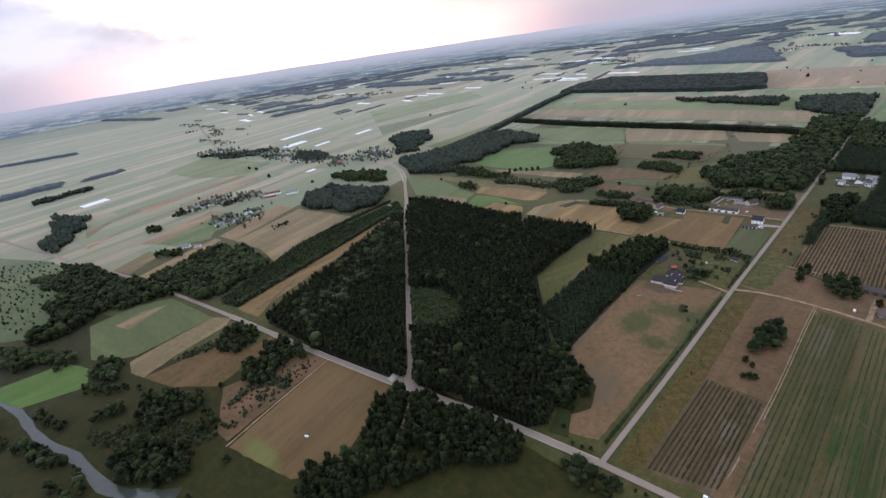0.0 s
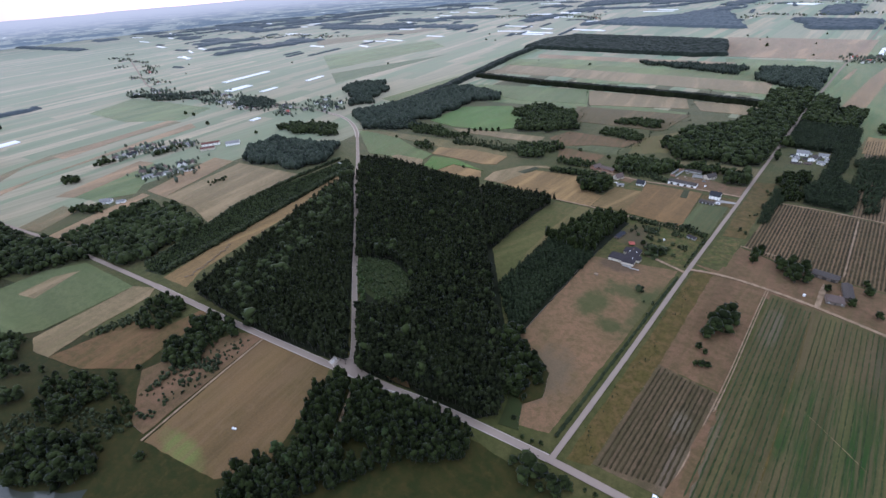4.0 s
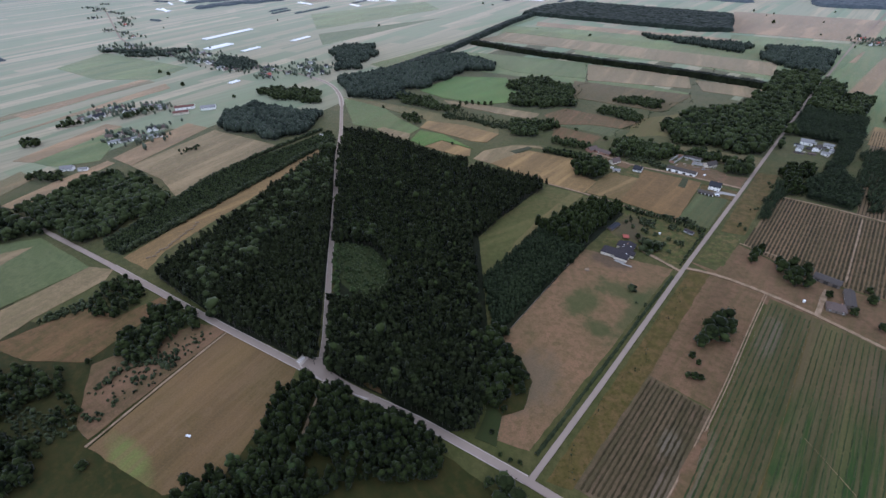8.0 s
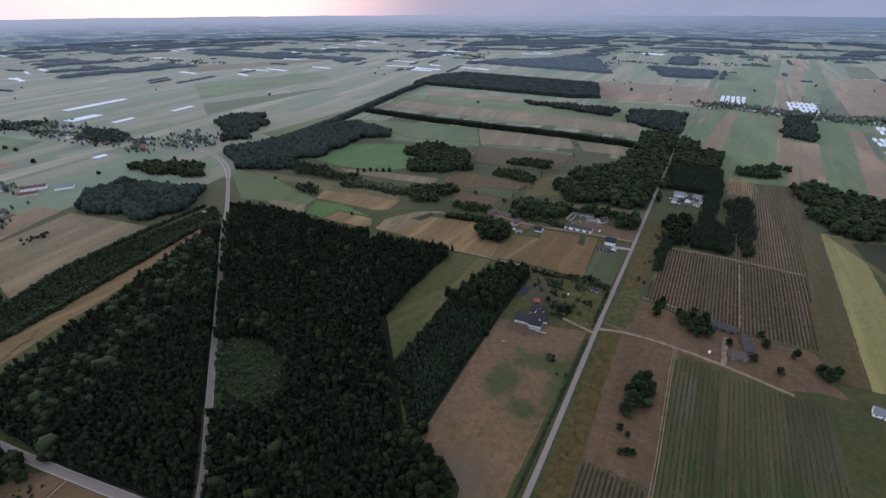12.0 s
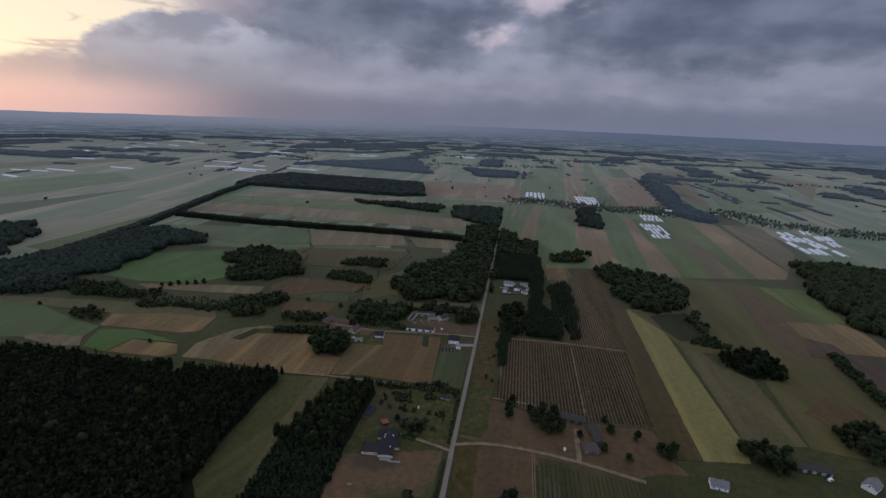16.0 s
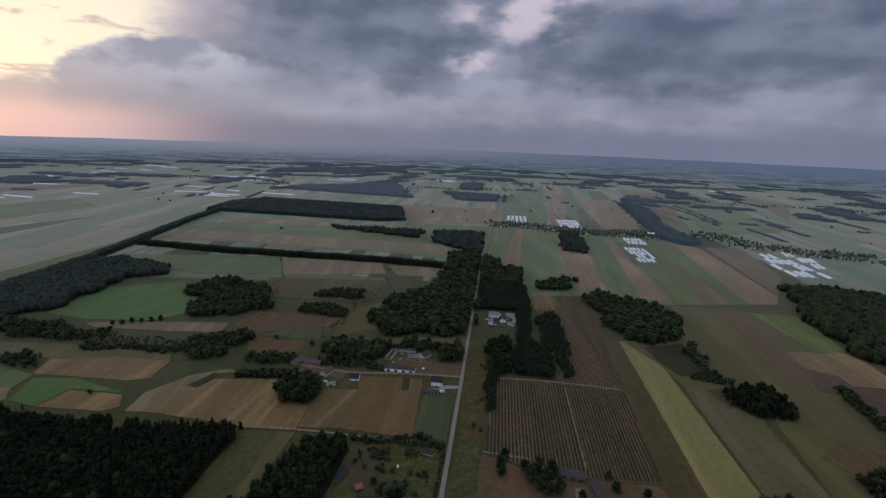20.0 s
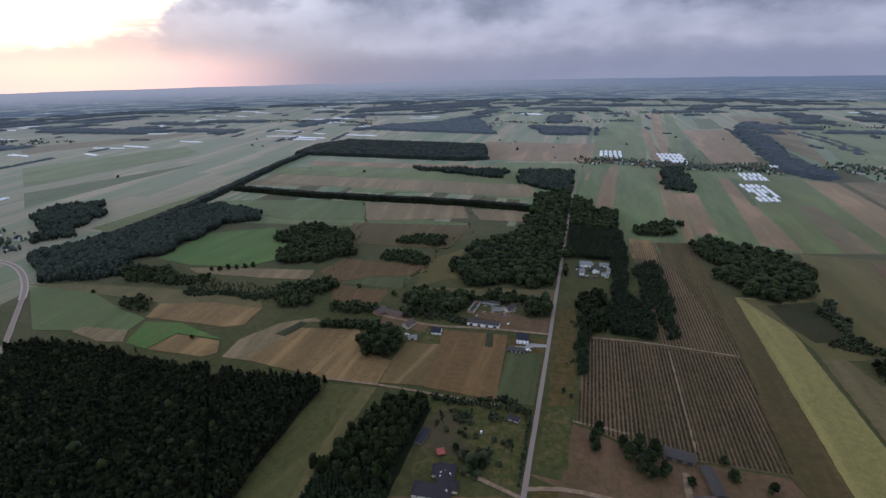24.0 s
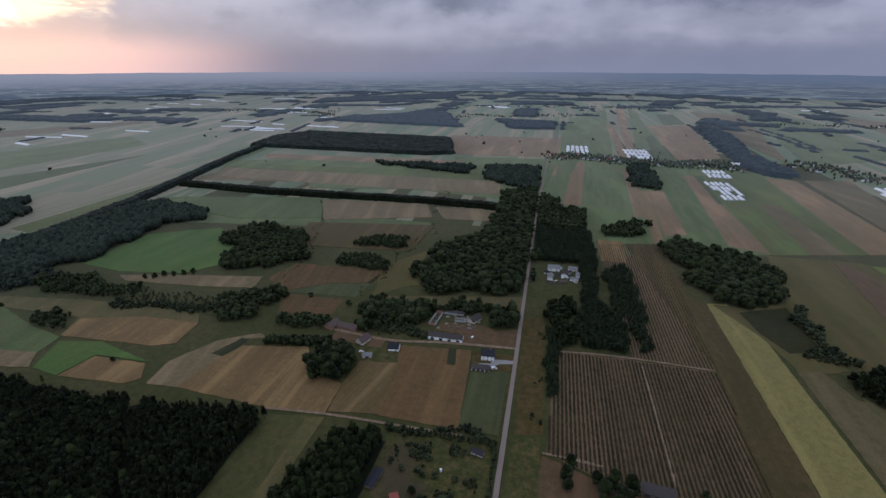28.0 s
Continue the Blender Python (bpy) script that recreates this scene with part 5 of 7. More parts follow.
wood("mid", "dense dark pine forest", 13.2, 4.6, [(-759, 136), (-613, 166), (-618, 248), (-659, 275), (-809, 232), (-795, 174)], leaf="mid")
wood("bush", "thicket of dark shrubs", 7.7, 3.6, [(-862, -286), (-802, -269), (-759, -238), (-789, -231), (-850, -269)])
wood("decid", "broad dark alders along the forest's edge", 12.0, 5.6, [(-114, 44), (-98, 46), (-86, 30), (-66, 10), (-60, -14), (-72, -24), (-88, 0)], leaf="alder", sway=1.0)
for x, y, h, w in ((-84, 30, 13, 1.2), (-72, 24, 13, 1.25), (-62, 18, 12, 1.25), (-96, 22, 13, 1.15), (-91, 31, 11, 1.1), (-78, 25, 13, 1.2), (-84, 14, 12, 1.1), (-66, 16, 13, 1.25), (-58, 8, 11, 1.2), (-70, 3, 10, 1.1), (-62, -4, 12, 1.2), (-104, 33, 10, 1.1), (-57, -12, 7, 1.2), (-72, -16, 9, 1.1), (-54, -30, 4, 1.4)):
    tree("alder", x, y, h, w, "round dark alder at the edge of the pine forest", group="forest edge alders")
wood("grove", "dark mixed wood of pines and broad-leaved trees", 11.0, 6.0, [(-866, 276), (-716, 315), (-763, 360), (-906, 310)])
wood("grove", "dark mixed wood of pines and broad-leaved trees", 11.0, 6.0, [(-188, 428), (-161, 448), (-131, 463), (-124, 449), (-153, 435), (-178, 415)])
wood("grove", "dark mixed wood of pines and broad-leaved trees", 9.9, 6.0, [(-128, 484), (-62, 497), (-60, 485), (-125, 472)])
wood("bush", "thicket of dark shrubs", 6.6, 3.6, [(283, 588), (279, 510), (289, 480), (279, 477), (269, 509), (273, 588)])
wood("grove", "uneven clump of broad trees at the field corner", 13.0, 5.4, [(312, 312), (322, 286), (344, 262), (362, 272), (362, 300), (345, 332)], sway=1.5, wide=0.8)
wood("grove", "dense broad-leaved grove with uneven crowns", 12.3, 6.4, [(408, 344), (408, 318), (430, 350), (422, 358)])
wood("decid", "dense broad-leaved grove with uneven crowns", 12.3, 6.4, [(218, 267), (230, 244), (249, 248), (255, 267), (238, 278)])
canopy("straight dense belt of planted pines", 11.0, 3.6, [(-810, 921), (-606, 905), (-427, 908), (-238, 913), (-84, 901), (-86, 877), (-238, 890), (-427, 885), (-607, 881), (-812, 898)], "pine", 0.22, sway=0.8)
wood("mid", "dense broad-leaved grove with uneven crowns", 12.3, 6.2, [(-1020, 576), (-965, 598), (-914, 640), (-1031, 729), (-1102, 663)], leaf="mid")
canopy("straight dense belt of planted pines", 10.0, 4.0, [(-794, 560), (-814, 736), (-864, 966), (-924, 1214), (-973, 1538), (-947, 1542), (-899, 1218), (-839, 971), (-788, 741), (-769, 563)], "mid", 0.25, sway=0.8)
canopy("large dark wood on the plain", 12.0, 5.5, [(-978, 1405), (-367, 1391), (-295, 1428), (-365, 1710), (-941, 1749), (-1008, 1600)], "mid", 0.35, sway=0.8)
wood("mid", "dense broad-leaved grove with uneven crowns", 11.1, 6.2, [(-496, 1241), (-202, 1159), (-204, 1258), (-414, 1251)], leaf="mid")
wood("mid", "dense broad-leaved grove with uneven crowns", 11.1, 6.2, [(-150, 1107), (-30, 1106), (-38, 1258), (-159, 1269)], leaf="mid")
wood("mid", "dense broad-leaved grove with uneven crowns", 11.1, 6.2, [(176, 1128), (233, 1116), (249, 1255), (196, 1353)], leaf="mid")
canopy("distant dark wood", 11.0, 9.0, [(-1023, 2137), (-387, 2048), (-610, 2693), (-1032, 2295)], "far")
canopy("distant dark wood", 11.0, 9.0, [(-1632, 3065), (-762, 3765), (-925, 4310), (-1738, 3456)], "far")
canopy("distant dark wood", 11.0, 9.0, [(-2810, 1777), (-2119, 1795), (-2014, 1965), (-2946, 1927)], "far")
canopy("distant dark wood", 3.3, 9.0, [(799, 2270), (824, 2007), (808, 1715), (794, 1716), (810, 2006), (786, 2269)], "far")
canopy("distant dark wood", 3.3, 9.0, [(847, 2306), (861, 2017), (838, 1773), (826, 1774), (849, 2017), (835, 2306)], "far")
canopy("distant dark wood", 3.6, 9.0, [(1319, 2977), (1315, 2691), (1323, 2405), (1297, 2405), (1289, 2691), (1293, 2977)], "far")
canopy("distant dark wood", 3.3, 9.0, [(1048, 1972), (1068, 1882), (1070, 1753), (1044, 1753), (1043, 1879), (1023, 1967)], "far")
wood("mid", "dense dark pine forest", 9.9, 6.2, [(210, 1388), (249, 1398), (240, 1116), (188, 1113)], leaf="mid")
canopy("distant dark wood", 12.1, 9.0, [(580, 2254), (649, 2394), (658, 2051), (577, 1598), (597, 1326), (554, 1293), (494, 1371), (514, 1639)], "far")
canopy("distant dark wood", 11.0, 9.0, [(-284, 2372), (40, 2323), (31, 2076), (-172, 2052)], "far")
wood("grove", "dense broad-leaved grove with uneven crowns", 11.1, 6.4, [(86, 789), (98, 770), (148, 794), (162, 837), (189, 849), (176, 842), (127, 849), (89, 799)])
wood("grove", "dense broad-leaved grove with uneven crowns", 11.1, 6.4, [(-977, -44), (-962, -14), (-979, -7), (-989, -34)])
wood("grove", "dense broad-leaved grove with uneven crowns", 11.1, 6.4, [(-917, -109), (-903, -83), (-921, -78), (-937, -93)])
wood("grove", "dense broad-leaved grove with uneven crowns", 9.9, 6.4, [(-762, -127), (-723, -103), (-737, -94), (-782, -116)])
wood("bush", "thicket of dark shrubs", 4.4, 3.6, [(-699, 46), (-683, 73), (-683, 74), (-697, 52)])
wood("mid", "dense broad-leaved grove with uneven crowns", 8.6, 6.2, [(-1535, 272), (-1459, 299), (-1435, 343), (-1416, 333), (-1446, 281), (-1528, 251)], leaf="mid")
wood("mid", "dense broad-leaved grove with uneven crowns", 8.6, 6.2, [(-1358, 334), (-1276, 365), (-1270, 350), (-1352, 319)], leaf="mid")
wood("mid", "dense broad-leaved grove with uneven crowns", 11.1, 6.2, [(-1190, 345), (-1097, 352), (-1078, 399), (-1130, 428), (-1257, 413)], leaf="mid")
wood("mid", "dense broad-leaved grove with uneven crowns", 11.1, 6.2, [(-892, 489), (-860, 523), (-952, 662), (-1022, 701), (-1064, 635)], leaf="mid")
wood("grove", "dense broad-leaved grove with uneven crowns", 14.8, 6.4, [(-158, 550), (-137, 524), (-76, 531), (-17, 538), (-17, 671), (-23, 777), (-30, 786), (-80, 762), (-116, 709), (-160, 641), (-161, 568)])
wood("grove", "dense broad-leaved grove with uneven crowns", 14.8, 6.4, [(-86, 760), (-24, 781), (-25, 874), (21, 887), (15, 969), (-48, 1039), (-86, 1008), (-91, 847)])
wood("decid", "dense broad-leaved grove with uneven crowns", 9.9, 6.4, [(-384, -164), (-362, -145), (-377, -117), (-397, -110), (-422, -119), (-412, -150)])
wood("bush", "thicket of dark shrubs", 4.4, 3.6, [(-412, -201), (-401, -181), (-398, -160), (-408, -152), (-416, -175), (-414, -194)])
wood("decid", "dense broad-leaved grove with uneven crowns", 11.1, 6.4, [(-310, -170), (-287, -154), (-300, -121), (-300, -97), (-320, -95), (-347, -113), (-332, -153)])
wood("bush", "thicket of dark shrubs", 3.9, 3.6, [(-297, -192), (-290, -178), (-270, -146), (-287, -142), (-303, -172)])
wood("decid", "dense broad-leaved grove with uneven crowns", 7.4, 6.4, [(-282, -219), (-265, -205), (-277, -199), (-292, -196), (-304, -203)])
wood("bush", "thicket of dark shrubs", 3.3, 3.6, [(-267, -202), (-256, -193), (-265, -190), (-272, -197)])
wood("bush", "thicket of dark shrubs", 3.3, 3.6, [(-363, -275), (-351, -252), (-310, -223), (-302, -199), (-266, -205), (-274, -225), (-310, -240), (-325, -266), (-326, -280)])
wood("decid", "dense broad-leaved grove with uneven crowns", 8.6, 6.4, [(-219, -246), (-210, -238), (-217, -235), (-222, -240)])

wood("grove", "dense broad-leaved grove with uneven crowns", 18.5, 6.4, [(-47, 458), (-20, 462), (-20, 490), (-50, 485)])
wood("bush", "thicket of dark shrubs", 3.9, 3.6, [(-169, 416), (-108, 427), (-113, 440), (-172, 429)])
wood("mid", "dense broad-leaved grove with uneven crowns", 11.1, 6.2, [(-163, 1152), (-82, 1055), (-18, 1054), (-35, 1290), (-164, 1260)], leaf="mid")
wood("grove", "dense broad-leaved grove with uneven crowns", 13.6, 6.4, [(-607, -305), (-588, -284), (-614, -224), (-602, -187), (-574, -159), (-612, -155), (-690, -176), (-826, -220), (-883, -240), (-710, -271), (-625, -289), (-601, -313)])
wood("grove", "dense broad-leaved grove with uneven crowns", 12.3, 6.4, [(-619, -345), (-547, -321), (-505, -283), (-520, -276), (-557, -295), (-631, -340)])
wood("grove", "dense broad-leaved grove with uneven crowns", 11.1, 6.4, [(-459, -269), (-424, -248), (-447, -239), (-468, -239), (-481, -256)])
wood("grove", "dense broad-leaved grove with uneven crowns", 8.6, 6.4, [(-439, -277), (-402, -266), (-390, -235), (-398, -239), (-441, -271)])
wood("grove", "dense broad-leaved grove with uneven crowns", 11.1, 6.4, [(-372, -274), (-358, -253), (-365, -249), (-386, -265)])
wood("decid", "dense broad-leaved grove with uneven crowns", 9.9, 6.4, [(-356, -251), (-312, -240), (-312, -207), (-317, -200), (-328, -199), (-373, -233), (-362, -246)])
wood("decid", "dense broad-leaved grove with uneven crowns", 12.3, 6.4, [(-302, -278), (-274, -275), (-238, -241), (-251, -232), (-266, -228), (-300, -239), (-310, -264)])
wood("grove", "dense broad-leaved grove with uneven crowns", 11.1, 6.4, [(-417, -355), (-383, -330), (-347, -317), (-288, -298), (-307, -293), (-321, -296), (-373, -313), (-469, -350)])
wood("grove", "dense broad-leaved grove with uneven crowns", 11.1, 6.4, [(-318, -325), (-284, -296), (-287, -294), (-319, -317)])
wood("grove", "dense broad-leaved grove with uneven crowns", 8.6, 6.4, [(-428, -318), (-392, -308), (-386, -299), (-398, -298), (-436, -311)])
wood("mid", "dense broad-leaved grove with uneven crowns", 11.1, 6.2, [(-1066, -267), (-987, -239), (-1093, -193), (-1190, -164), (-1322, -206), (-1133, -236)], leaf="mid")
wood("bush", "thicket of dark shrubs", 3.7, 13.0, [(-1038, -342), (-939, -253), (-779, -235), (-711, -279), (-647, -292), (-700, -346)])
wood("grove", "dense broad-leaved grove with uneven crowns", 8.6, 6.4, [(-522, 350), (-486, 356), (-506, 377), (-540, 371)])
wood("grove", "lighter broad-leaved trees among the pines", 15.5, 9.5, [(-362, -100), (-300, -90), (-400, 110), (-500, 190), (-512, 176)], name="wood")
wood("decid", "lighter broad-leaved trees among the pines", 15.0, 7.0, [(-322, 66), (-300, 82), (-262, 76), (-286, 60)], name="wood")
for x, y, h in ((-298, 36, 9), (-290, 27, 8), (-281, 21, 9), (-272, 15, 10), (-263, 7, 9), (-254, 1, 10), (-245, -5, 9), (-237, -11, 8), (-229, -7, 7), (-262, 20, 7), (-246, 10, 6), (-233, 3, 8), (-284, 33, 6), (-218, -3, 7)):
    tree("light", x, y, h, 1.2, "pale willow between glade and forest road", group="glade willows")
wood("bush", "low scrub filling the forest glade", 3.0, 3.6, GLADE, name="scrub", leaf="crop", sway=2.0)
field("glade", "damp green glade in the pine forest", *GLADE)

# ---- far country: strip fields, woods and hamlets out to the backdrop ----
def strip_country(name, label, x0, x1, y0, y1, lean, seed, material, holes=()):
    """Narrow parcels side by side; lean: degrees by which they turn to the west."""
    rng = np.random.default_rng(seed)
    quads, c, s = [], math.cos(radians(lean)), math.sin(radians(lean))
    u = x0
    while u < x1:
        w = rng.uniform(9, 24) if rng.uniform() < 0.6 else rng.uniform(24, 60)
        v = y0 + rng.uniform(0, 200)
        while v < y1:
            length = rng.uniform(180, 620)
            quads.append((u, u + w, v, min(v + length, y1)))
            v += length
        u += w
    pts, tris = [], []
    for i, (a, b, p, q) in enumerate(quads):
        mid = ((a + b) / 2 * c - (p + q) / 2 * s, (a + b) / 2 * s + (p + q) / 2 * c)
        end = (q - p) / 2 - 8
        if math.hypot(*mid) > 5100 or any(h[0] < mx < h[1] and h[2] < my < h[3] for h in holes for mx, my in (mid, (mid[0] - end * s, mid[1] + end * c), (mid[0] + end * s, mid[1] - end * c))):
            continue
        k, z = len(pts), 0.02 + 0.02 * rng.uniform()
        for x, y in ((a, p), (b, p), (b, q), (a, q)):
            pts.append((x * c - y * s, x * s + y * c, z))
        tris += [(k, k + 1, k + 2), (k, k + 2, k + 3)]
    return tagged(solid(np.array(pts), np.array(tris), name, material), label, "fields", kind="stuff")


NEAR = [(-700, 520, -460, 780), (-20, 640, 640, 1450)]
strip_country("strip_fields", "long narrow meadow and grain strips of a flat plain", -4900, -250, -2600, 4900, 11.5, 3, WEST_PARCELS, NEAR)
strip_country("strip_fields", "long narrow grain and meadow strips beyond the village", -1000, 520, 640, 4900, 0, 4, PARCELS, NEAR)

strip_country("strip_fields", "broad grain and meadow parcels of the eastern plain", 300, 4900, -300, 4900, -4, 5, PARCELS, NEAR)

rng = random.Random(21)
for i in range(190):
    a, r = radians(rng.uniform(-78, 62)), 4680 - 2300 * rng.random() ** 1.9
    x, y = r * math.sin(a), r * math.cos(a)
    if x > -700 and r < 2600 and x < 700:
        continue
    lean = radians(rng.uniform(-15, 15) + (75 if rng.random() < 0.5 else 0))
    l, w = rng.uniform(40, 190) * (0.6 + r / 4000), rng.uniform(20, 55) * (0.6 + r / 4000)
    q = [(x + l * dx * math.cos(lean) - w * dy * math.sin(lean), y + l * dx * math.sin(lean) + w * dy * math.cos(lean)) for dx, dy in ((-1, -1), (1, -0.7), (0.9, 1), (-0.8, 0.8))]
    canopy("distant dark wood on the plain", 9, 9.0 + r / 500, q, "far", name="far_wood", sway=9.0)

for i in range(150):
    a, r = radians(rng.uniform(-80, 58)), 4600 - 3200 * rng.random() ** 1.3
    x, y = r * math.sin(a), r * math.cos(a)
    if (-900 < x < 800 and y < 1750) or r < 2000:
        continue
    lean, l, w = radians(11.5 if a < 0 else -3) + rng.choice((0, 1.57)), rng.uniform(8, 60), rng.uniform(4, 11)
    q = [(x + l * dx * math.cos(lean) - w * dy * math.sin(lean), y + l * dx * math.sin(lean) + w * dy * math.cos(lean)) for dx, dy in ((-1, -1), (1, -0.8), (0.9, 1), (-0.8, 0.8))]
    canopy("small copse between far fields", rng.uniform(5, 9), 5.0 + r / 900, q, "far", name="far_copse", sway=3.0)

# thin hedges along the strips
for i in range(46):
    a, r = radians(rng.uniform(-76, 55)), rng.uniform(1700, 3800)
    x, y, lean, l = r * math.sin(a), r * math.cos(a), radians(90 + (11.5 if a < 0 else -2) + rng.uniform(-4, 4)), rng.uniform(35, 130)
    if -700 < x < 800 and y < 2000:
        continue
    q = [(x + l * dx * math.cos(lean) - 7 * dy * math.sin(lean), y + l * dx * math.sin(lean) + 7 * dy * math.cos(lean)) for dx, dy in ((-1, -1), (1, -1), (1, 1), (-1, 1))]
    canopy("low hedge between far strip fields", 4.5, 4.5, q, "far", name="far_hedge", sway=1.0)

# scattered field trees on the plain
for i in range(44):
    a, r = radians(rng.uniform(-75, 50)), rng.uniform(1100, 2300)
    tree("bush" if rng.random() < 0.5 else "decid", r * math.sin(a), r * math.cos(a), rng.uniform(4.5, 8), rng.uniform(1.0, 1.5), "lone field tree on the far plain", group="field trees")


# ---- buildings ----
def gable_into(bm, length, width, wall, rise):
    l, w = length / 2, width / 2
    rows = []
    for x in (-l, l):
        rows.append([bm.verts.new(p) for p in ((x, -w, -0.2), (x, w, -0.2), (x, w, wall), (x, 0, wall + rise), (x, -w, wall))])
    bm.faces.new(rows[0]), bm.faces.new(rows[1])
    for i in range(5):
        j = (i + 1) % 5
        bm.faces.new((rows[0][i], rows[0][j], rows[1][j], rows[1][i]))
    bmesh.ops.recalc_face_normals(bm, faces=bm.faces)


def roof_into(bm, length, width, wall, rise, over=0.5, thick=0.18, hip=0.0):
    l, w = length / 2 + over, width / 2 + over
    drop = rise * over / (width / 2)
    for s in (-1, 1):
        low, top = wall - drop + 0.04, wall + rise + 0.04
        quad = [(-l, s * w, low), (l, s * w, low), (l - hip, 0, top), (-l + hip, 0, top)]
        lower = [bm.verts.new(p) for p in quad]
        upper = [bm.verts.new((x, y, z + thick)) for x, y, z in quad]
        bm.faces.new(lower), bm.faces.new(upper)
        for i in range(4):
            j = (i + 1) % 4
            bm.faces.new((lower[i], lower[j], upper[j], upper[i]))
    if hip:
        for s in (-1, 1):
            tri = [(s * l, -w, wall - drop + 0.04), (s * l, w, wall - drop + 0.04), (s * (l - hip), 0, wall + rise + 0.04)]
            lower = [bm.verts.new(p) for p in tri]
            upper = [bm.verts.new((x, y, z + thick)) for x, y, z in tri]
            bm.faces.new(lower), bm.faces.new(upper)
            for i in range(3):
                j = (i + 1) % 3
                bm.faces.new((lower[i], lower[j], upper[j], upper[i]))
    bmesh.ops.recalc_face_normals(bm, faces=bm.faces)


def wing(base, length, width, wall, rise, wall_mat, roof_mat, m=None, windows=3, door=True, chimney=True, hip=0.0, upper=False, gates=0):
    """One gabled body with its roof, windows, doors and chimney, under a building."""
    m = m or Matrix.Identity(4)

    def put(name, bm, mat, parent=base, label=""):
        ob = part(name, bm, mat, parent, label)
        if parent is base:
            ob.matrix_basis = m
        return ob

    bm = bmesh.new()
    gable_into(bm, length, width, wall, rise * (0.0 if hip else 1.0) + 0.001)
    put("wall", bm, wall_mat)
    bm = bmesh.new()
    roof_into(bm, length, width, wall, rise, hip=hip)
    put("roof", bm, roof_mat)
    floors = [wall * 0.5] if not upper else [1.5, 4.2]
    for s in (-1, 1):
        for z in floors:
            for i in range(windows):
                x = -length / 2 + length * (i + 0.5) / max(windows, 1)
                if door and s == -1 and i == windows // 2 and z < 2:
                    continue
                frame_ob = put("window", box(x - 0.65, x + 0.65, s * width / 2 - 0.05, s * width / 2 + 0.05, z - 0.65, z + 0.75), WHITE_WALL)
                part("pane", box(x - 0.52, x + 0.52, s * width / 2 - 0.08, s * width / 2 + 0.08, z - 0.52, z + 0.62), GLASS, frame_ob)
    if not hip and wall > 2.6 and windows:
        for s in (-1, 1):
            put("window", box(s * length / 2 - 0.06, s * length / 2 + 0.06, -0.55, 0.55, wall + rise * 0.15, wall + rise * 0.15 + 1.1), GLASS)
    if door:
        x = -length / 2 + length * (windows // 2 + 0.5) / max(windows, 1)
        put("door", box(x - 0.5, x + 0.5, -width / 2 - 0.06, -width / 2 + 0.06, 0, 2.05), DOOR_PAINT)
    # dark panels; on open fronts their colour stands in for the shade inside
    for i in range(gates):
        x = -length / 2 + length * (i + 0.5) / gates
        put("gate", box(x - 1.7, x + 1.7, -width / 2 - 0.07, -width / 2 + 0.07, 0, min(2.8, wall - 0.3)), DOOR_PAINT)
    if chimney:
        put("chimney", box(length * 0.14, length * 0.14 + 0.7, -0.3, 0.4, wall, wall + rise + 1.0, bevel=0.05), BRICK_WALL)


def building(name, label, x, y, turn, length, width, wall, rise, wall_mat, roof_mat, category="house", **more):
    base = thing(name, label, category, pose(x, y, 0, 0, 0, turn))
    wing(base, length, width, wall, rise, wall_mat, ROOFS[roof_mat], **more)
    return base


# the white house by the main road, with its carport and forecourt
building("farmhouse", "white two-storey house with a dark gabled roof", -46, 405, 3, 12, 10, 5.6, 4.2, WHITE_WALL, "dark", windows=3, upper=True)
building("garage", "low white garage with a flat dark roof", -50, 386, 3, 16, 7, 2.7, 0.7, WHITE_WALL, "grey", "garage", windows=0, door=False, chimney=False, gates=4)
slab("pavement", [(-43, 403), (-22, 405), (-22, 400), (-34, 397), (-42, 390), (-53, 391), (-53, 394), (-42, 396)], 0.625, CONCRETE, "pale paved forecourt of the white house", "pavement", 0.1)
# the long barn and the half-ruined farmstead behind it
building("barn", "long white barn with a grey corrugated roof", -92, 428, 0, 35, 9, 3.8, 2.2, WHITE_WALL, "grey", "barn", windows=0, door=False, chimney=False, gates=4)
def ruin(label, x, y, turn, length, width, high):
    """Roofless walls with a few rafters and fallen rubble."""
    base = thing("ruin", label, "ruin", pose(x, y, 0, 0, 0, turn))
    r = random.Random(int(x * 3 + y))
    for s in (-1, 1):
        part("wall", box(-length / 2, length / 2, s * width / 2 - 0.2, s * width / 2 + 0.2, -0.1, high * r.uniform(0.75, 1.0)), GREY_WALL, base)
        part("gable", box(s * length / 2 - 0.2, s * length / 2 + 0.2, -width / 2 + 0.21, width / 2 - 0.21, -0.1, high * r.uniform(0.9, 1.25)), BRICK_WALL, base)
    for i in range(int(length / 2.2)):
        if r.random() < 0.65:
            u = -length / 2 + 1.2 + 2.2 * i
            ob = part("rafter", box(-0.1, 0.1, -width / 2 - 0.3, width / 2 + 0.3, -0.1, 0.1), TIMBER, base)
            ob.matrix_basis = pose(u, 0, high * 0.95, r.uniform(-14, 14), 0, r.uniform(-6, 6))
    for i in range(7):
        c = r.uniform(0.4, 1.1)
        ob = part("rubble", box(-c, c, -0.7 * c, 0.7 * c, 0, 0.7 * c, bevel=0.15), r.choice((CONCRETE, BRICK_WALL, GREY_WALL)), base)
        ob.matrix_basis = pose(r.uniform(-0.45, 0.45) * length, r.uniform(-0.4, 0.4) * width, 0.3, 0, 0, r.uniform(0, 90))
    return base


ruin("roofless grey stone barn with bare rafters", -111, 463, 84, 26, 7, 3.0)
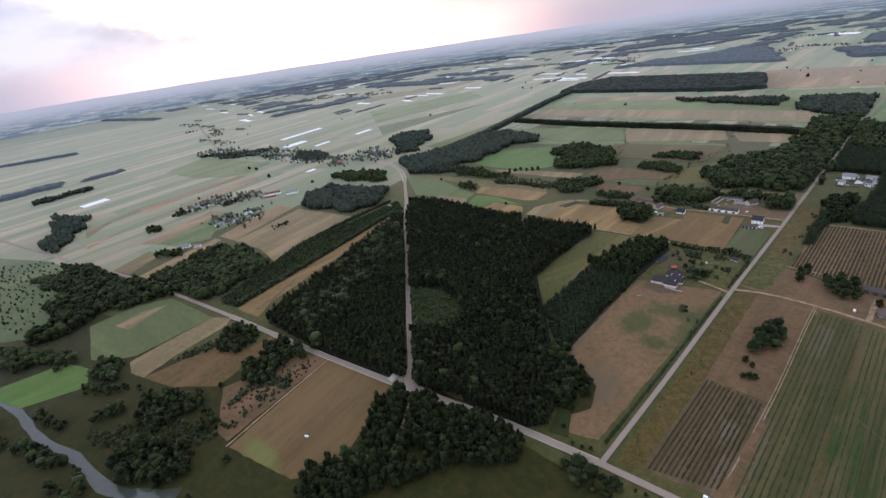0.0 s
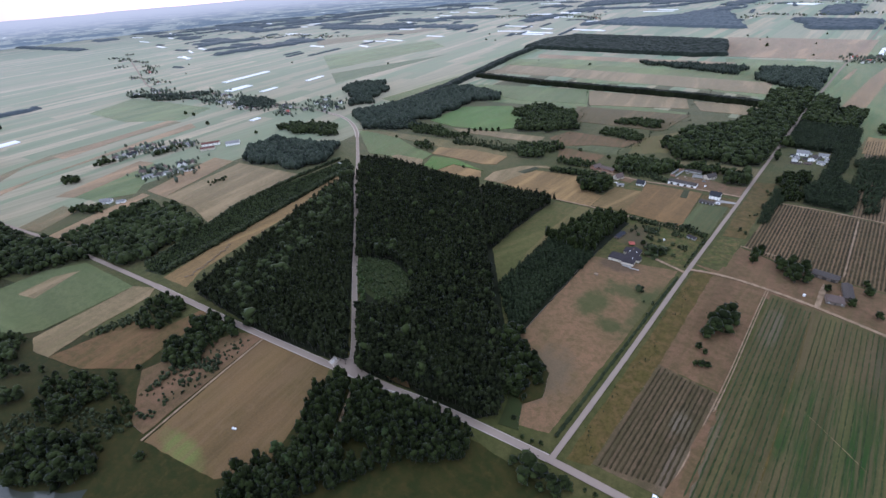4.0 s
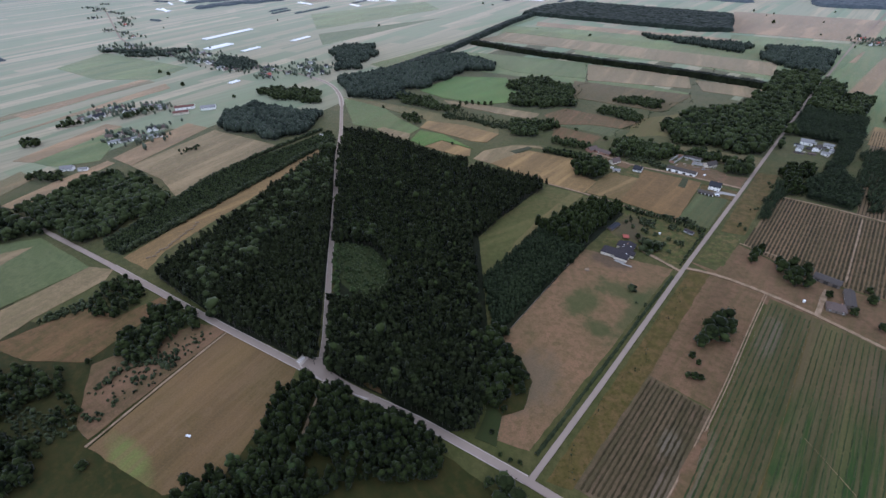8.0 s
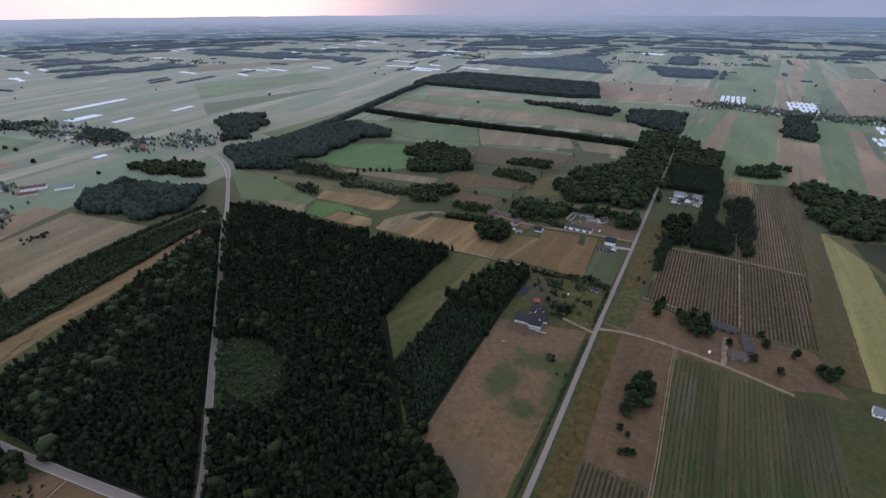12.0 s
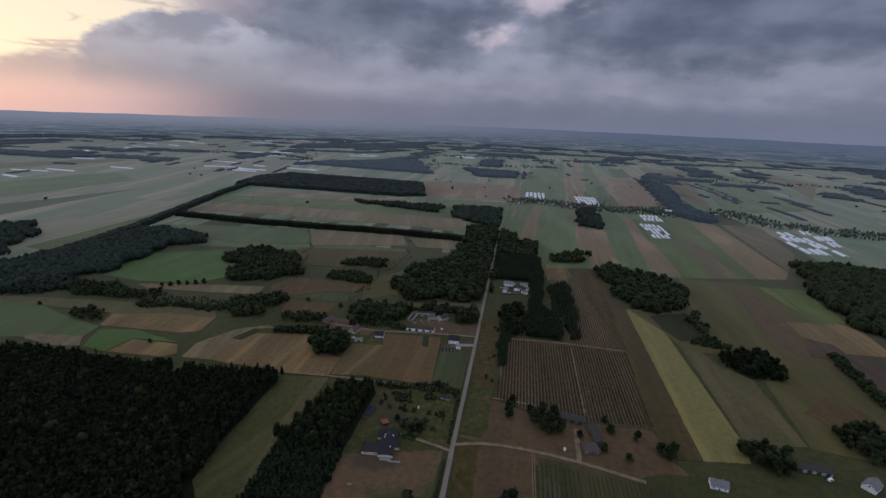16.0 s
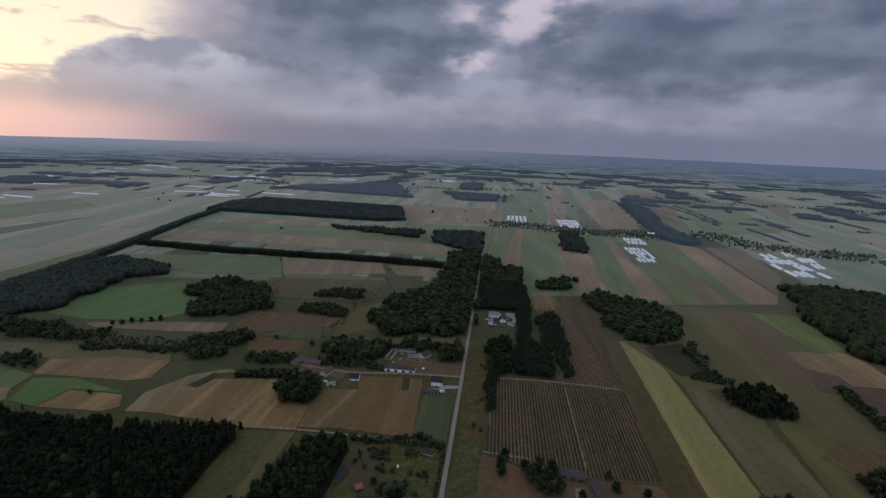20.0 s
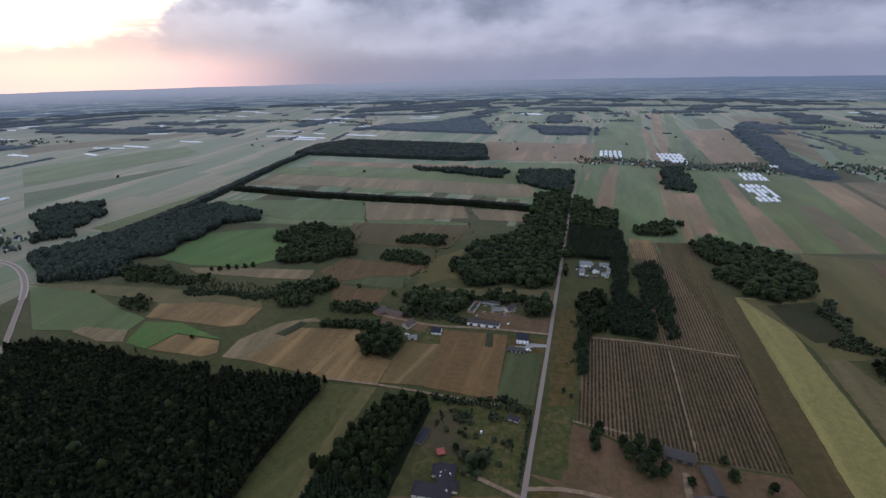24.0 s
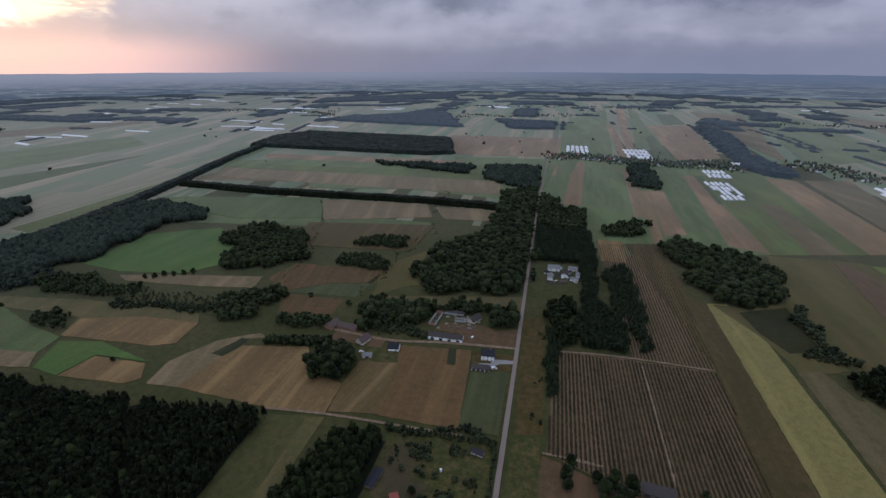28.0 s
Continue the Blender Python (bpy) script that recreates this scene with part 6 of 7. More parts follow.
ruin("ruined outbuilding with fallen rubble", -84, 466, 8, 13, 6, 2.4)
building("barn", "low grey-roofed shed of an old farmstead", -94, 479, 0, 22, 5, 2.8, 1.2, GREY_WALL, "grey", "barn", windows=2, door=False, chimney=False)
building("cottage", "old cottage with a pale worn roof", -70, 470, 60, 15, 9, 3.0, 3.6, CREAM_WALL, "grey", windows=3)
# the houses at the lane's end
building("farmhouse", "small white house with a dark gabled roof", -137, 399, 5, 10, 9, 3.2, 4.0, WHITE_WALL, "dark", windows=2)
building("garage", "small pale garage, open door shown as a dark panel", -158, 381, 20, 9, 6, 2.6, 1.2, CREAM_WALL, "pale", "garage", windows=0, door=False, chimney=False, gates=1)
building("farmhouse", "house with a brown tiled roof and cream walls", -171, 404, 70, 13, 9, 3.4, 4.2, CREAM_WALL, "brown", windows=3)
building("barn", "brick barn with a brown roof", -196, 424, -8, 22, 8, 3.4, 2.6, BRICK_WALL, "brown", "barn", windows=2, door=False, chimney=False)
building("barn", "brown-roofed barn standing across the yard", -214, 424, 70, 14, 10, 3.6, 3.2, BRICK_WALL, "brown", "barn", windows=1, door=False, chimney=False)
# the large house in the parched yard
villa = thing("villa", "large house of several wings under a slate-violet tiled roof", "house", pose(-72.5, 213, 0, 0, 0, 96))
wing(villa, 31, 12, 3.4, 4.6, CREAM_WALL, ROOFS["violet"], windows=7, hip=5.0)
wing(villa, 22, 11, 3.4, 4.2, CREAM_WALL, ROOFS["violet"], pose(-8, 8.5, 0, 0, 0, 90), windows=3, door=False, chimney=False, hip=4.4)
wing(villa, 15, 9, 3.4, 3.6, CREAM_WALL, ROOFS["violet"], pose(9.5, 2.5, 0, 0, 0, 92), windows=2, door=False, chimney=False, hip=3.4)
wing(villa, 12, 7.5, 3.2, 3.0, CREAM_WALL, ROOFS["violet"], pose(-2, -3.5, 0, 0, 0, 90), windows=1, door=False, chimney=False, hip=2.8)
part("terrace", box(-19, -15.4, -5, 4, 0.3, 0.75), CONCRETE, villa, "pale stone terrace")
part("steps", box(-20.2, -18.6, -13, -3, 0.3, 0.62), CONCRETE, villa, "pale garden steps")
for x, y, z, tilt in ((2, 3.2, 5.72, -37.5), (5, 3.2, 5.72, -37.5), (-9, -3.2, 5.72, 37.5), (5, -3.2, 5.72, 37.5)):
    ob = part("skylight", box(-0.6, 0.6, -0.5, 0.5, -0.04, 0.06), WHITE_WALL, villa, "white roof window")
    ob.matrix_basis = pose(x, y, z, tilt)
pavilion = thing("garden_pavilion", "open garden pavilion with a bright red roof", "pavilion", pose(-83, 239, 0, 0, 0, 30))
for sx in (-1, 1):
    for sy in (-1, 1):
        part("post", box(sx * 2.4 - 0.1, sx * 2.4 + 0.1, sy * 2.4 - 0.1, sy * 2.4 + 0.1, -0.1, 2.5), TIMBER, pavilion)
bm = bmesh.new()
roof_into(bm, 5.2, 5.2, 2.4, 1.7, hip=2.6)
part("roof", bm, ROOFS["red"], pavilion)
building("garden_shed", "dark grey shed with a low roof", -101, 250, 82, 15, 5.5, 2.4, 0.9, TIMBER, "dark", "shed", windows=0, door=True, chimney=False)
building("garden_shed", "low shed with a slate-blue roof", -37, 288, -14, 9, 4.5, 2.2, 0.7, GREY_WALL, "violet", "shed", windows=0, door=True, chimney=False)
# the farm on the track east of the main road
building("barn", "dark barn with a grey roof, open front shown as dark panels", 82, 281, -6, 20, 9, 3.6, 1.6, TIMBER, "grey", "barn", windows=0, door=False, chimney=False, gates=3)
building("barn", "long narrow barn with pale roof edges", 100, 262, -80, 24, 7, 3.4, 1.4, TIMBER, "grey", "barn", windows=1, door=False, chimney=False)
building("farmhouse", "dark timber farmhouse with a hipped brown roof", 93, 243, 12, 13, 10, 3.2, 3.6, TIMBER, "brown", windows=3, hip=3.0)
# homestead south of the rye strip
building("barn", "long low barn with a grey roof among trees", 268, 257, -4, 26, 8, 3.4, 2.0, GREY_WALL, "grey", "barn", windows=0, door=False, chimney=False, gates=4)
building("farmhouse", "white house at the edge of southern trees", 304, 246, 40, 13, 9, 3.4, 3.6, WHITE_WALL, "pale", windows=3)
building("farmhouse", "white house with a pale roof by the rye field", 185, 222, -8, 12, 8, 3.2, 3.4, WHITE_WALL, "pale", windows=3)
# homestead by the main road at the plantation
for x, y, turn, l, w, hw, hr, wm, rm, lab in (
        (12, 626, 5, 15, 10, 4.2, 3.2, WHITE_WALL, "pale", "pale farmhouse with a grey roof"), (8, 598, 88, 14, 7, 3.2, 2.2, WHITE_WALL, "pale", "white outbuilding with a pale roof"),
        (27, 612, 80, 15, 8, 3.4, 2.4, WHITE_WALL, "grey", "white outbuilding with a grey roof"), (38, 598, 2, 10, 6, 3.0, 1.4, WHITE_WALL, "pale", "white shed with a pale roof"), (37, 630, 0, 12, 7, 3.2, 2.2, WHITE_WALL, "pale", "white barn with a pale roof")):
    building("farm_building", lab + " by the plantation", x, y, turn, l, w, hw, hr, wm, rm, "barn", windows=2, door=True, chimney=False)
for x, y, turn, l, w, hw, wm, rm, lab in (
        (18, 606, 20, 6, 4, 2.4, TIMBER, "dark", "small dark timber hut"), (33, 619, 70, 7, 4, 2.4, GREY_WALL, "grey", "low grey shed"), (3, 612, 4, 7, 5, 2.6, WHITE_WALL, "dark", "white shed with a dark roof"),
        (24, 588, 8, 9, 4, 2.2, TIMBER, "brown", "long low brown-roofed shed"), (43, 613, 86, 9, 5, 2.6, WHITE_WALL, "pale", "white shed with a pale roof"), (20, 632, 3, 6, 4, 2.4, WHITE_WALL, "pale", "small white outhouse"), (10, 583, 0, 12, 2.6, 1.6, TIMBER, "grey", "low row of hutches")):
    building("shed", lab + " in the plantation homestead", x, y, turn, l, w, hw, 0.8, wm, rm, "shed", windows=0, door=True, chimney=False)
for x, y, turn in ((15, 590, 30), (30, 603, 100), (40, 590, 15)):
    base = thing("timber_stack", "stack of pale boards in a homestead yard", "timber", pose(x, y, 0.3, 0, 0, turn))
    for j in range(5):
        part("board", box(-2.2, 2.2, -0.8 + 0.02 * j, 0.8, 0.22 * j, 0.22 * j + 0.16), TIMBER if j % 2 else CREAM_WALL, base)
building("shed", "white prefabricated hut at the field's end", -576, 221, 10, 8, 5, 2.6, 0.6, WHITE_WALL, "pale", "shed", windows=1, chimney=False)

# village houses: a few built once, then set along the lanes
HOUSE_KINDS = [("dark", WHITE_WALL, 11, 9, 3.4, 4.0), ("brown", CREAM_WALL, 12, 8, 3.2, 3.6), ("red", WHITE_WALL, 12, 9, 3.4, 4.0), ("grey", GREY_WALL, 14, 8, 3.2, 2.8), ("pale", WHITE_WALL, 18, 9, 3.6, 2.2)]
HOUSE_NAMES = {"dark": "white village house with a dark roof", "brown": "cream village house with a brown roof", "red": "white village house with a red roof", "grey": "grey village house with a grey roof", "pale": "long white village barn with a pale roof"}
PROTO = {}


def village_house(kind, x, y, turn, where):
    roof_kind, wall_mat, l, w, hw, hr = HOUSE_KINDS[kind]
    if kind not in PROTO:
        PROTO[kind] = building("village_house", "", x, y, turn, l, w, hw, hr, wall_mat, roof_kind, windows=2, chimney=kind != 4)
        ob = PROTO[kind]
    else:
        ob = copy_thing(PROTO[kind], pose(x, y, 0, 0, 0, turn))
    return tagged(ob, f"{HOUSE_NAMES[roof_kind]} {where}", "house", f"houses {where}")


def village(line, count, depth, where, seed, kinds=(0, 1, 3, 4, 3, 4, 0, 4, 3, 0, 1, 2), trees=0.6):
    """Houses and yard trees strung along a lane."""
    r, spots = random.Random(seed), []
    steps = [math.dist(a, b) for a, b in zip(line, line[1:])]
    for i in range(count):
        d = sum(steps) * (i + r.uniform(0.2, 0.8)) / count
        for (a, b), s in zip(zip(line, line[1:]), steps):
            if d <= s:
                break
            d -= s
        f = min(d / s, 1)
        turn = math.degrees(math.atan2(b[1] - a[1], b[0] - a[0]))
        side = r.choice((-1, 1)) * r.uniform(14, depth)
        nx, ny = -math.sin(radians(turn)), math.cos(radians(turn))
        x, y = a[0] + (b[0] - a[0]) * f + nx * side, a[1] + (b[1] - a[1]) * f + ny * side
        village_house(r.choice(kinds), x, y, turn + r.choice((0, 90)) + r.uniform(-6, 6), where)
        for j in range(r.randrange(8, 15) if trees > 0.5 else r.randrange(4, 9)):
            spots.append((x + r.gauss(0, 21), y + r.gauss(0, 15)))
    yard_trees(f"dark broad yard trees {where}", spots, 8.5)


village([(-2, 1445), (96, 1471), (170, 1437), (238, 1400), (316, 1440), (356, 1390), (426, 1453), (476, 1419), (500, 1375)], 62, 34, "in the northern village", 5)
village([(640, 1490), (680, 1465), (712, 1390), (798, 1310), (920, 1270), (1150, 1230)], 46, 48, "in the northern village", 15)
village([(-1700, 280), (-1637, 289), (-1550, 328), (-1478, 361), (-1314, 368), (-1251, 376), (-1133, 372), (-1035, 383), (-960, 403)], 64, 34, "in the western village", 6, trees=0.5)
village([(-1011, 489), (-935, 486), (-900, 440)], 10, 22, "in the western village", 16)
village([(-1010, 0), (-1003, 38), (-978, 89), (-930, 112)], 20, 20, "in the roadside hamlet", 7, (1, 4, 3, 0, 4), 0.3)
village([(-840, -6), (-825, 30), (-806, 70)], 13, 20, "in the roadside hamlet", 8, (1, 3, 0, 4), 0.3)
village([(-3000, 640), (-2300, 470), (-1800, 340)], 14, 60, "on the far plain", 9)
village([(-900, 2300), (-400, 2500), (200, 2700)], 22, 60, "on the far plain", 10)
village([(-1850, 2430), (-1648, 2560), (-1271, 2512), (-1105, 2372)], 24, 60, "on the far plain", 11)
village([(-2900, 1300), (-2500, 1500), (-2200, 1480)], 14, 60, "on the far plain", 12)
village([(900, 2500), (1500, 2450), (2200, 2300)], 18, 70, "on the far plain", 13)
village([(-700, 3100), (0, 3200), (700, 3150)], 16, 70, "on the far plain", 14)
building("farm_hall", "long hall with a faded red tiled roof", -905, 148, 60, 34, 10, 4.5, 2.6, WHITE_WALL, "faded", "barn", windows=4, chimney=False)
building("farm_hall", "second hall of the hamlet with a faded red roof", -880, 130, 60, 26, 9, 4.0, 2.4, CREAM_WALL, "faded", "barn", windows=3, chimney=False)
building("farm_hall", "white foil-roofed hall at the hamlet", -868, 176, 60, 26, 16, 4.0, 3.0, WHITE_WALL, "pale", "barn", windows=0, chimney=False, door=False)
building("farmhouse", "white house beside the cross road", -762, -82, 50, 16, 9, 3.5, 3.4, WHITE_WALL, "pale", windows=3)
building("shed", "white shed beside the cross road", -742, -68, 50, 12, 6, 3.0, 1.6, WHITE_WALL, "pale", "shed", windows=0, chimney=False)

# ---- foil tunnels ----
tunnel_proto = []


def tunnel(x, y, turn, length, width, where):
    """A greenhouse tunnel: foil over hoops, with end walls and doors."""
    if not tunnel_proto:
        base = thing("greenhouse", "", "greenhouse")
        bm = bmesh.new()
        rows = []
        for s in (-0.5, 0.0, 0.5):
            rows.append([bm.verts.new((0.5 * math.cos(a) , s, 0.42 * math.sin(a) - 0.01)) for a in [math.pi * i / 10 for i in range(11)]])
        for a, b in zip(rows, rows[1:]):
            for i in range(10):
                bm.faces.new((a[i], a[i + 1], b[i + 1], b[i]))
        bm.faces.new(rows[0]), bm.faces.new(rows[-1])
        bmesh.ops.recalc_face_normals(bm, faces=bm.faces)
        part("foil_cover", bm, FOIL, base)
        for s in (-0.5, 0.5):
            part("door", box(-0.14, 0.14, s - 0.002, s + 0.002, 0, 0.28), GREY_WALL, base)
        tunnel_proto.append(base)
        ob = base
    else:
        ob = copy_thing(tunnel_proto[0], Matrix.Identity(4))
    ob.matrix_basis = pose(x, y, 0, 0, 0, turn) @ Matrix.Diagonal((width, length, min(width * 0.9, 7.0), 1))
    return tagged(ob, f"white foil greenhouse tunnel {where}", "greenhouse", f"greenhouses {where}")


for gx, gy, nx, ny, dx, dy, turn, where in (
        (46, 1535, 5, 3, 14.5, 52, 0, "behind the northern village"), (222, 1500, 6, 3, 12, 55, 8, "behind the northern village"),
        (352, 1075, 5, 4, 10.5, 40, 0, "on the village's near side"), (380, 1285, 5, 2, 11, 45, -4, "on the village's near side"),
        (488, 1455, 5, 1, 10, 50, 0, "in the northern village"), (672, 1040, 5, 4, 17, 58, -3, "east of the village"), (775, 1130, 4, 3, 11, 60, -12, "east of the village"),
        (1020, 1120, 10, 3, 10, 62, -10, "east of the village")):
    r = random.Random(gx)
    for i in range(nx):
        for j in range(ny):
            if r.random() < (0.66 if gx in (672, 775) else 0.93):
                tunnel(gx + dx * i + r.uniform(-1, 1), gy + dy * j + r.uniform(-3, 3), turn, dy * 0.84, dx * 0.72, where)
for gx, gy, nx, length, turn, step in ((-1597, 590, 3, 190, 12, 8), (-1430, 470, 4, 85, 12, 8), (-1302, 507, 2, 60, 12, 8), (-1309, 677, 2, 75, 12, 8), (-1368, -126, 3, 60, 12, 10), (-1010, 300, 2, 24, 12, 7)):
    for i in range(nx):
        tunnel(gx + step * i, gy + 2 * i, turn, length, step * 0.85, "near the western village")
r = random.Random(77)
for i in range(60):
    a, d = radians(r.uniform(-78, -18)), r.uniform(2100, 4400)
    for j in range(r.randrange(1, 3)):
        tunnel(d * math.sin(a) + 14 * j, d * math.cos(a), r.uniform(75, 105), r.uniform(60, 190), r.uniform(9, 18), "on the far plain")
for x, y, turn, l, w in ((-350, 3080, 60, 150, 70), (-2905, 3090, 70, 110, 30), (-2310, 2420, 70, 170, 24), (-2300, 2760, 70, 120, 24), (-2335, 2140, 60, 90, 20), (1460, 3250, 70, 130, 30)):
    tunnel(x, y, turn, l, w, "on the far plain")

# ---- lone trees, groves and hedges near the roads ----
for x, y, h, w in ((26, 141, 17, 1.2), (27, 155, 19, 1.2), (28, 169, 18, 1.15), (32, 148, 15, 1.3), (22, 133, 13, 1.3), (33, 161, 16, 1.2), (22, 150, 16, 1.2), (24, 163, 15, 1.2)):
    tree("decid", x, y, h, w, "tall leafy tree in a grove on a bare field", group="field grove")
for x, y, h, w in ((21, 116, 7, 1.3), (27, 112, 6, 1.3), (29, 97, 7, 1.5), (33, 99, 6, 1.4), (25, 96, 5, 1.5)):
    tree("decid", x, y, h, 0.9 * w, "rounded dark shrub beside the field grove", name="shrub", group="field grove")
for x, y, h, w in ((24, 279, 15, 1.0), (27, 290, 15, 0.95), (25, 270, 12, 1.1), (48, 272, 16, 1.1), (55, 280, 17, 1.1), (60, 268, 17, 1.1), (65, 278, 16, 1.1), (70, 262, 13, 1.1), (55, 262, 15, 1.1), (44, 282, 12, 1.1), (62, 256, 13, 1.1), (86, 258, 8, 1.3), (104, 244, 9, 1.2)):
    tree("decid", x, y, h, w, "dark broad-leaved tree sheltering the farm", group="farm trees")
for x, y, h, w in ((114, 271, 9, 1.5), (122, 236, 9, 1.3), (111, 284, 8, 1.2), (135, 264, 11, 1.1), (155, 246, 14, 1.1), (161, 253, 14, 1.0), (151, 253, 12, 1.1)):
    tree("decid", x, y, h, w, "rounded orchard tree on the bare farm field", group="farm trees")
for x, y, h, w in ((-44, 163, 7, 1.3), (-25, 130, 5, 0.7), (-27, 150, 4, 0.8), (-34, 148, 3, 1.0), (-60, 232, 12, 1.3), (-66, 240, 7, 1.3), (-54, 226, 6, 1.3), (-52, 240, 8, 1.2), (-24, 285, 8, 0.6), (-48, 262, 4, 1.4), (-62, 262, 4, 1.4), (-70, 275, 5, 1.2), (-40, 240, 4, 1.2), (-86, 262, 5, 1.2)):
    tree("bush", x, y, h, w, "garden shrub on the lawn", name="shrub", group="garden shrubs")
for i in range(22):
    r = random.Random(i)
    tree("bush" if i % 3 else "decid", -98 + 3.5 * i + r.uniform(-0.6, 0.6), 297 + r.uniform(-1, 1), r.uniform(4.5, 7.5), r.uniform(0.5, 0.75), "uneven shrub of the garden's boundary hedge", name="hedge_shrub", group="boundary hedge")
for i in range(24):
    r = random.Random(50 + i)
    tree("bush", -24.5 + r.uniform(-0.5, 0.5), 226 + 3 * i, r.uniform(2.0, 4.0), r.uniform(0.8, 1.1), "clipped shrub along the roadside fence", name="hedge_shrub", group="roadside hedge")
for x, y, h, w in ((-519, 366, 9, 1.6), (-526, 380, 9, 1.7), (-600, 376, 6, 1.3), (-386, 319, 6, 1.4), (-269, 480, 6, 2.0), (-216, 470, 8, 1.4), (-232, 1622, 14, 1.2), (-231, -212, 7, 1.6), (-324, -182, 7, 1.2), (-851, 357, 10, 1.4), (-1070, 216, 11, 1.4), (-1190, 236, 11, 1.3), (-1232, 233, 11, 1.3), (-890, 240, 9, 1.3), (-1012, -15, 10, 1.6), (-931, -84, 9, 1.6)):
    tree("decid", x, y, h, w, "lone broad tree in open fields", group="field trees")
for i in range(6):
    tree("decid", -500 + 10 * i, 475 + 5.4 * i, 8 + i % 3, 1.2, "tree of a short row in the green meadow", group="meadow row")
for i in range(9):
    r = random.Random(90 + i)
    tree("decid", -36 + r.uniform(-11, 9), 478 + r.uniform(-10, 12), r.uniform(11, 15), 1.0, "tall tree beside the main road", group="roadside trees")
for i in range(11):
    r = random.Random(120 + i)
    tree("bush", 2 + r.gauss(0, 2.5), 300 + r.choice((12, 30, 36, 80, 150, 158, 196)) + r.gauss(0, 5), r.uniform(1.6, 4.5), r.uniform(0.9, 1.4), "shrub on the weedy verge", name="shrub", group="verge shrubs")
for i in range(34):
    r = random.Random(160 + i)
    f, off = r.random() ** 0.8, 2.5 + abs(r.gauss(0, 9))
    tree("bush", -281 + 22 * f - off * 0.95, -99 + -99 * f - off * 0.3, r.uniform(1.6, 4.0), r.uniform(1.0, 1.5), "dark juniper shrub on dry grass", name="shrub", group="juniper scrub")

for x, y, h, w in ((-27, -54, 14, 1.35), (-17, -57, 14, 1.35), (-3, -52, 11, 1.3), (-24, -64, 12, 1.3), (-9, -56, 12, 1.2), (-1, -53, 9, 1.3), (-35, -58, 8, 1.3), (-22, -56, 11, 1.3), (-4, -60, 9, 1.3), (8, -47, 3, 1.5), (14, -46, 3.5, 1.4), (21, -45, 3, 1.5), (-13, -63, 7, 1.3), (-29, -36, 4, 1.5), (-34, -38, 3.5, 1.4), (-41, -39, 3, 1.5)):
    tree("decid", x, y, h, w, "round dark tree beside the road corner", group="corner trees")
for x, y, h in ((-138, -142, 13), (-128, -128, 12), (-150, -168, 12), (-136, -116, 12), (-120, -102, 11), (-146, -150, 13), (-112, -96, 10), (-156, -130, 12), (-160, -150, 13), (-98, -84, 11), (-131, -160, 11)):
    tree("light", x, y, h, 1.15, "pale green willow in the dark grove", group="grove willows")

tree("light", -27, 294, 7, 0.55, "slim lime-green cypress at the garden corner", name="cypress")

for x, y, h, w in ((-57, 230, 12, 1.35), (-51, 235, 10, 1.3), (-62, 237, 10, 1.2), (-73, 245, 7, 1.3)):
    tree("alder", x, y, h, w, "large round dark tree beside the big house", group="garden trees")

for x, y, h in ((-685, 46, 3.0), (-688, 54, 3.4), (-692, 65, 3.8), (-697, 76, 4.2), (-695, 71, 4.6)):
    tree("bush", x, y, h, 1.5, "low dark shrub standing in the pale stubble", name="shrub", group="stubble shrubs")

# ---- paths, paving and yards ----
road("heath_path", "pale sandy path between heath and hay field", [(-275, -92), (-263, -143), (-253, -180), (-246, -207)], 2.0, 0.60, LAND["sand"], 0.3)
slab("junction_apron", [(-205, -70.5), (-202, -77), (-188, -77.5), (-176, -74.5), (-170, -77), (-166, -74), (-150, -69.5), (-137, -66), (-124, -62), (-138, -60.5), (-160, -64.5), (-175, -66), (-183, -63), (-187, -59.5), (-193, -60.5), (-193, -67)], 0.645, ASPHALT, "widened pale asphalt where the roads meet", "road", 0.2)
slab("crossing_table", [(-205, -70), (-203, -77.5), (-196, -78), (-198, -69)], 0.665, KERB, "pale paved crossing table before the junction", "pavement", 0.1)
slab("field_entry", [(-172, -73.5), (-171, -78), (-165.5, -76.5), (-165, -73)], 0.652, KERB, "pale paved field entry opposite the forest road", "pavement", 0.1)
road("kerb", "pale kerb stones round the junction", [(-196, -78), (-186, -77.6), (-177, -74.8), (-172, -75.5)], 0.9, 0.672, KERB, 0.05, "kerb")
road("kerb", "pale kerb stones along the lay-by", [(-165.5, -74.6), (-150, -70.4), (-135, -66.8), (-134.5, -64)], 0.9, 0.672, KERB, 0.05, "kerb")
road("kerb", "pale kerb stones at the forest corner", [(-195, -66.5), (-191, -65.5), (-190, -61)], 0.6, 0.672, KERB, 0.05, "kerb")
for i in range(7):
    road("road_marking", "worn zigzag paint of the lay-by", [(-163 + 4 * i, -72.6 + 1.05 * i), (-161 + 4 * i, -70.4 + 1.05 * i), (-159 + 4 * i, -71.6 + 1.05 * i)], 0.3, 0.672, PAINT, 0.02, "road marking")
for i in range(5):
    road("road_marking", "worn white stripe of the crossing", [(-203.6 + 0.35 * i, -71.5 - 1.3 * i), (-200 + 0.35 * i, -70.9 - 1.3 * i)], 0.5, 0.682, PAINT, 0.02, "road marking")
field("brown", "bare sandy patch at the forest's edge", (-153, -58.5), (-147, -52), (-136, -52), (-130, -55.5), (-142, -58))
road("grove_path", "faint sandy path into the grove", [(-171, -76), (-160, -91), (-148, -106), (-141, -118)], 1.8, 0.60, LAND["sand"], 0.3)
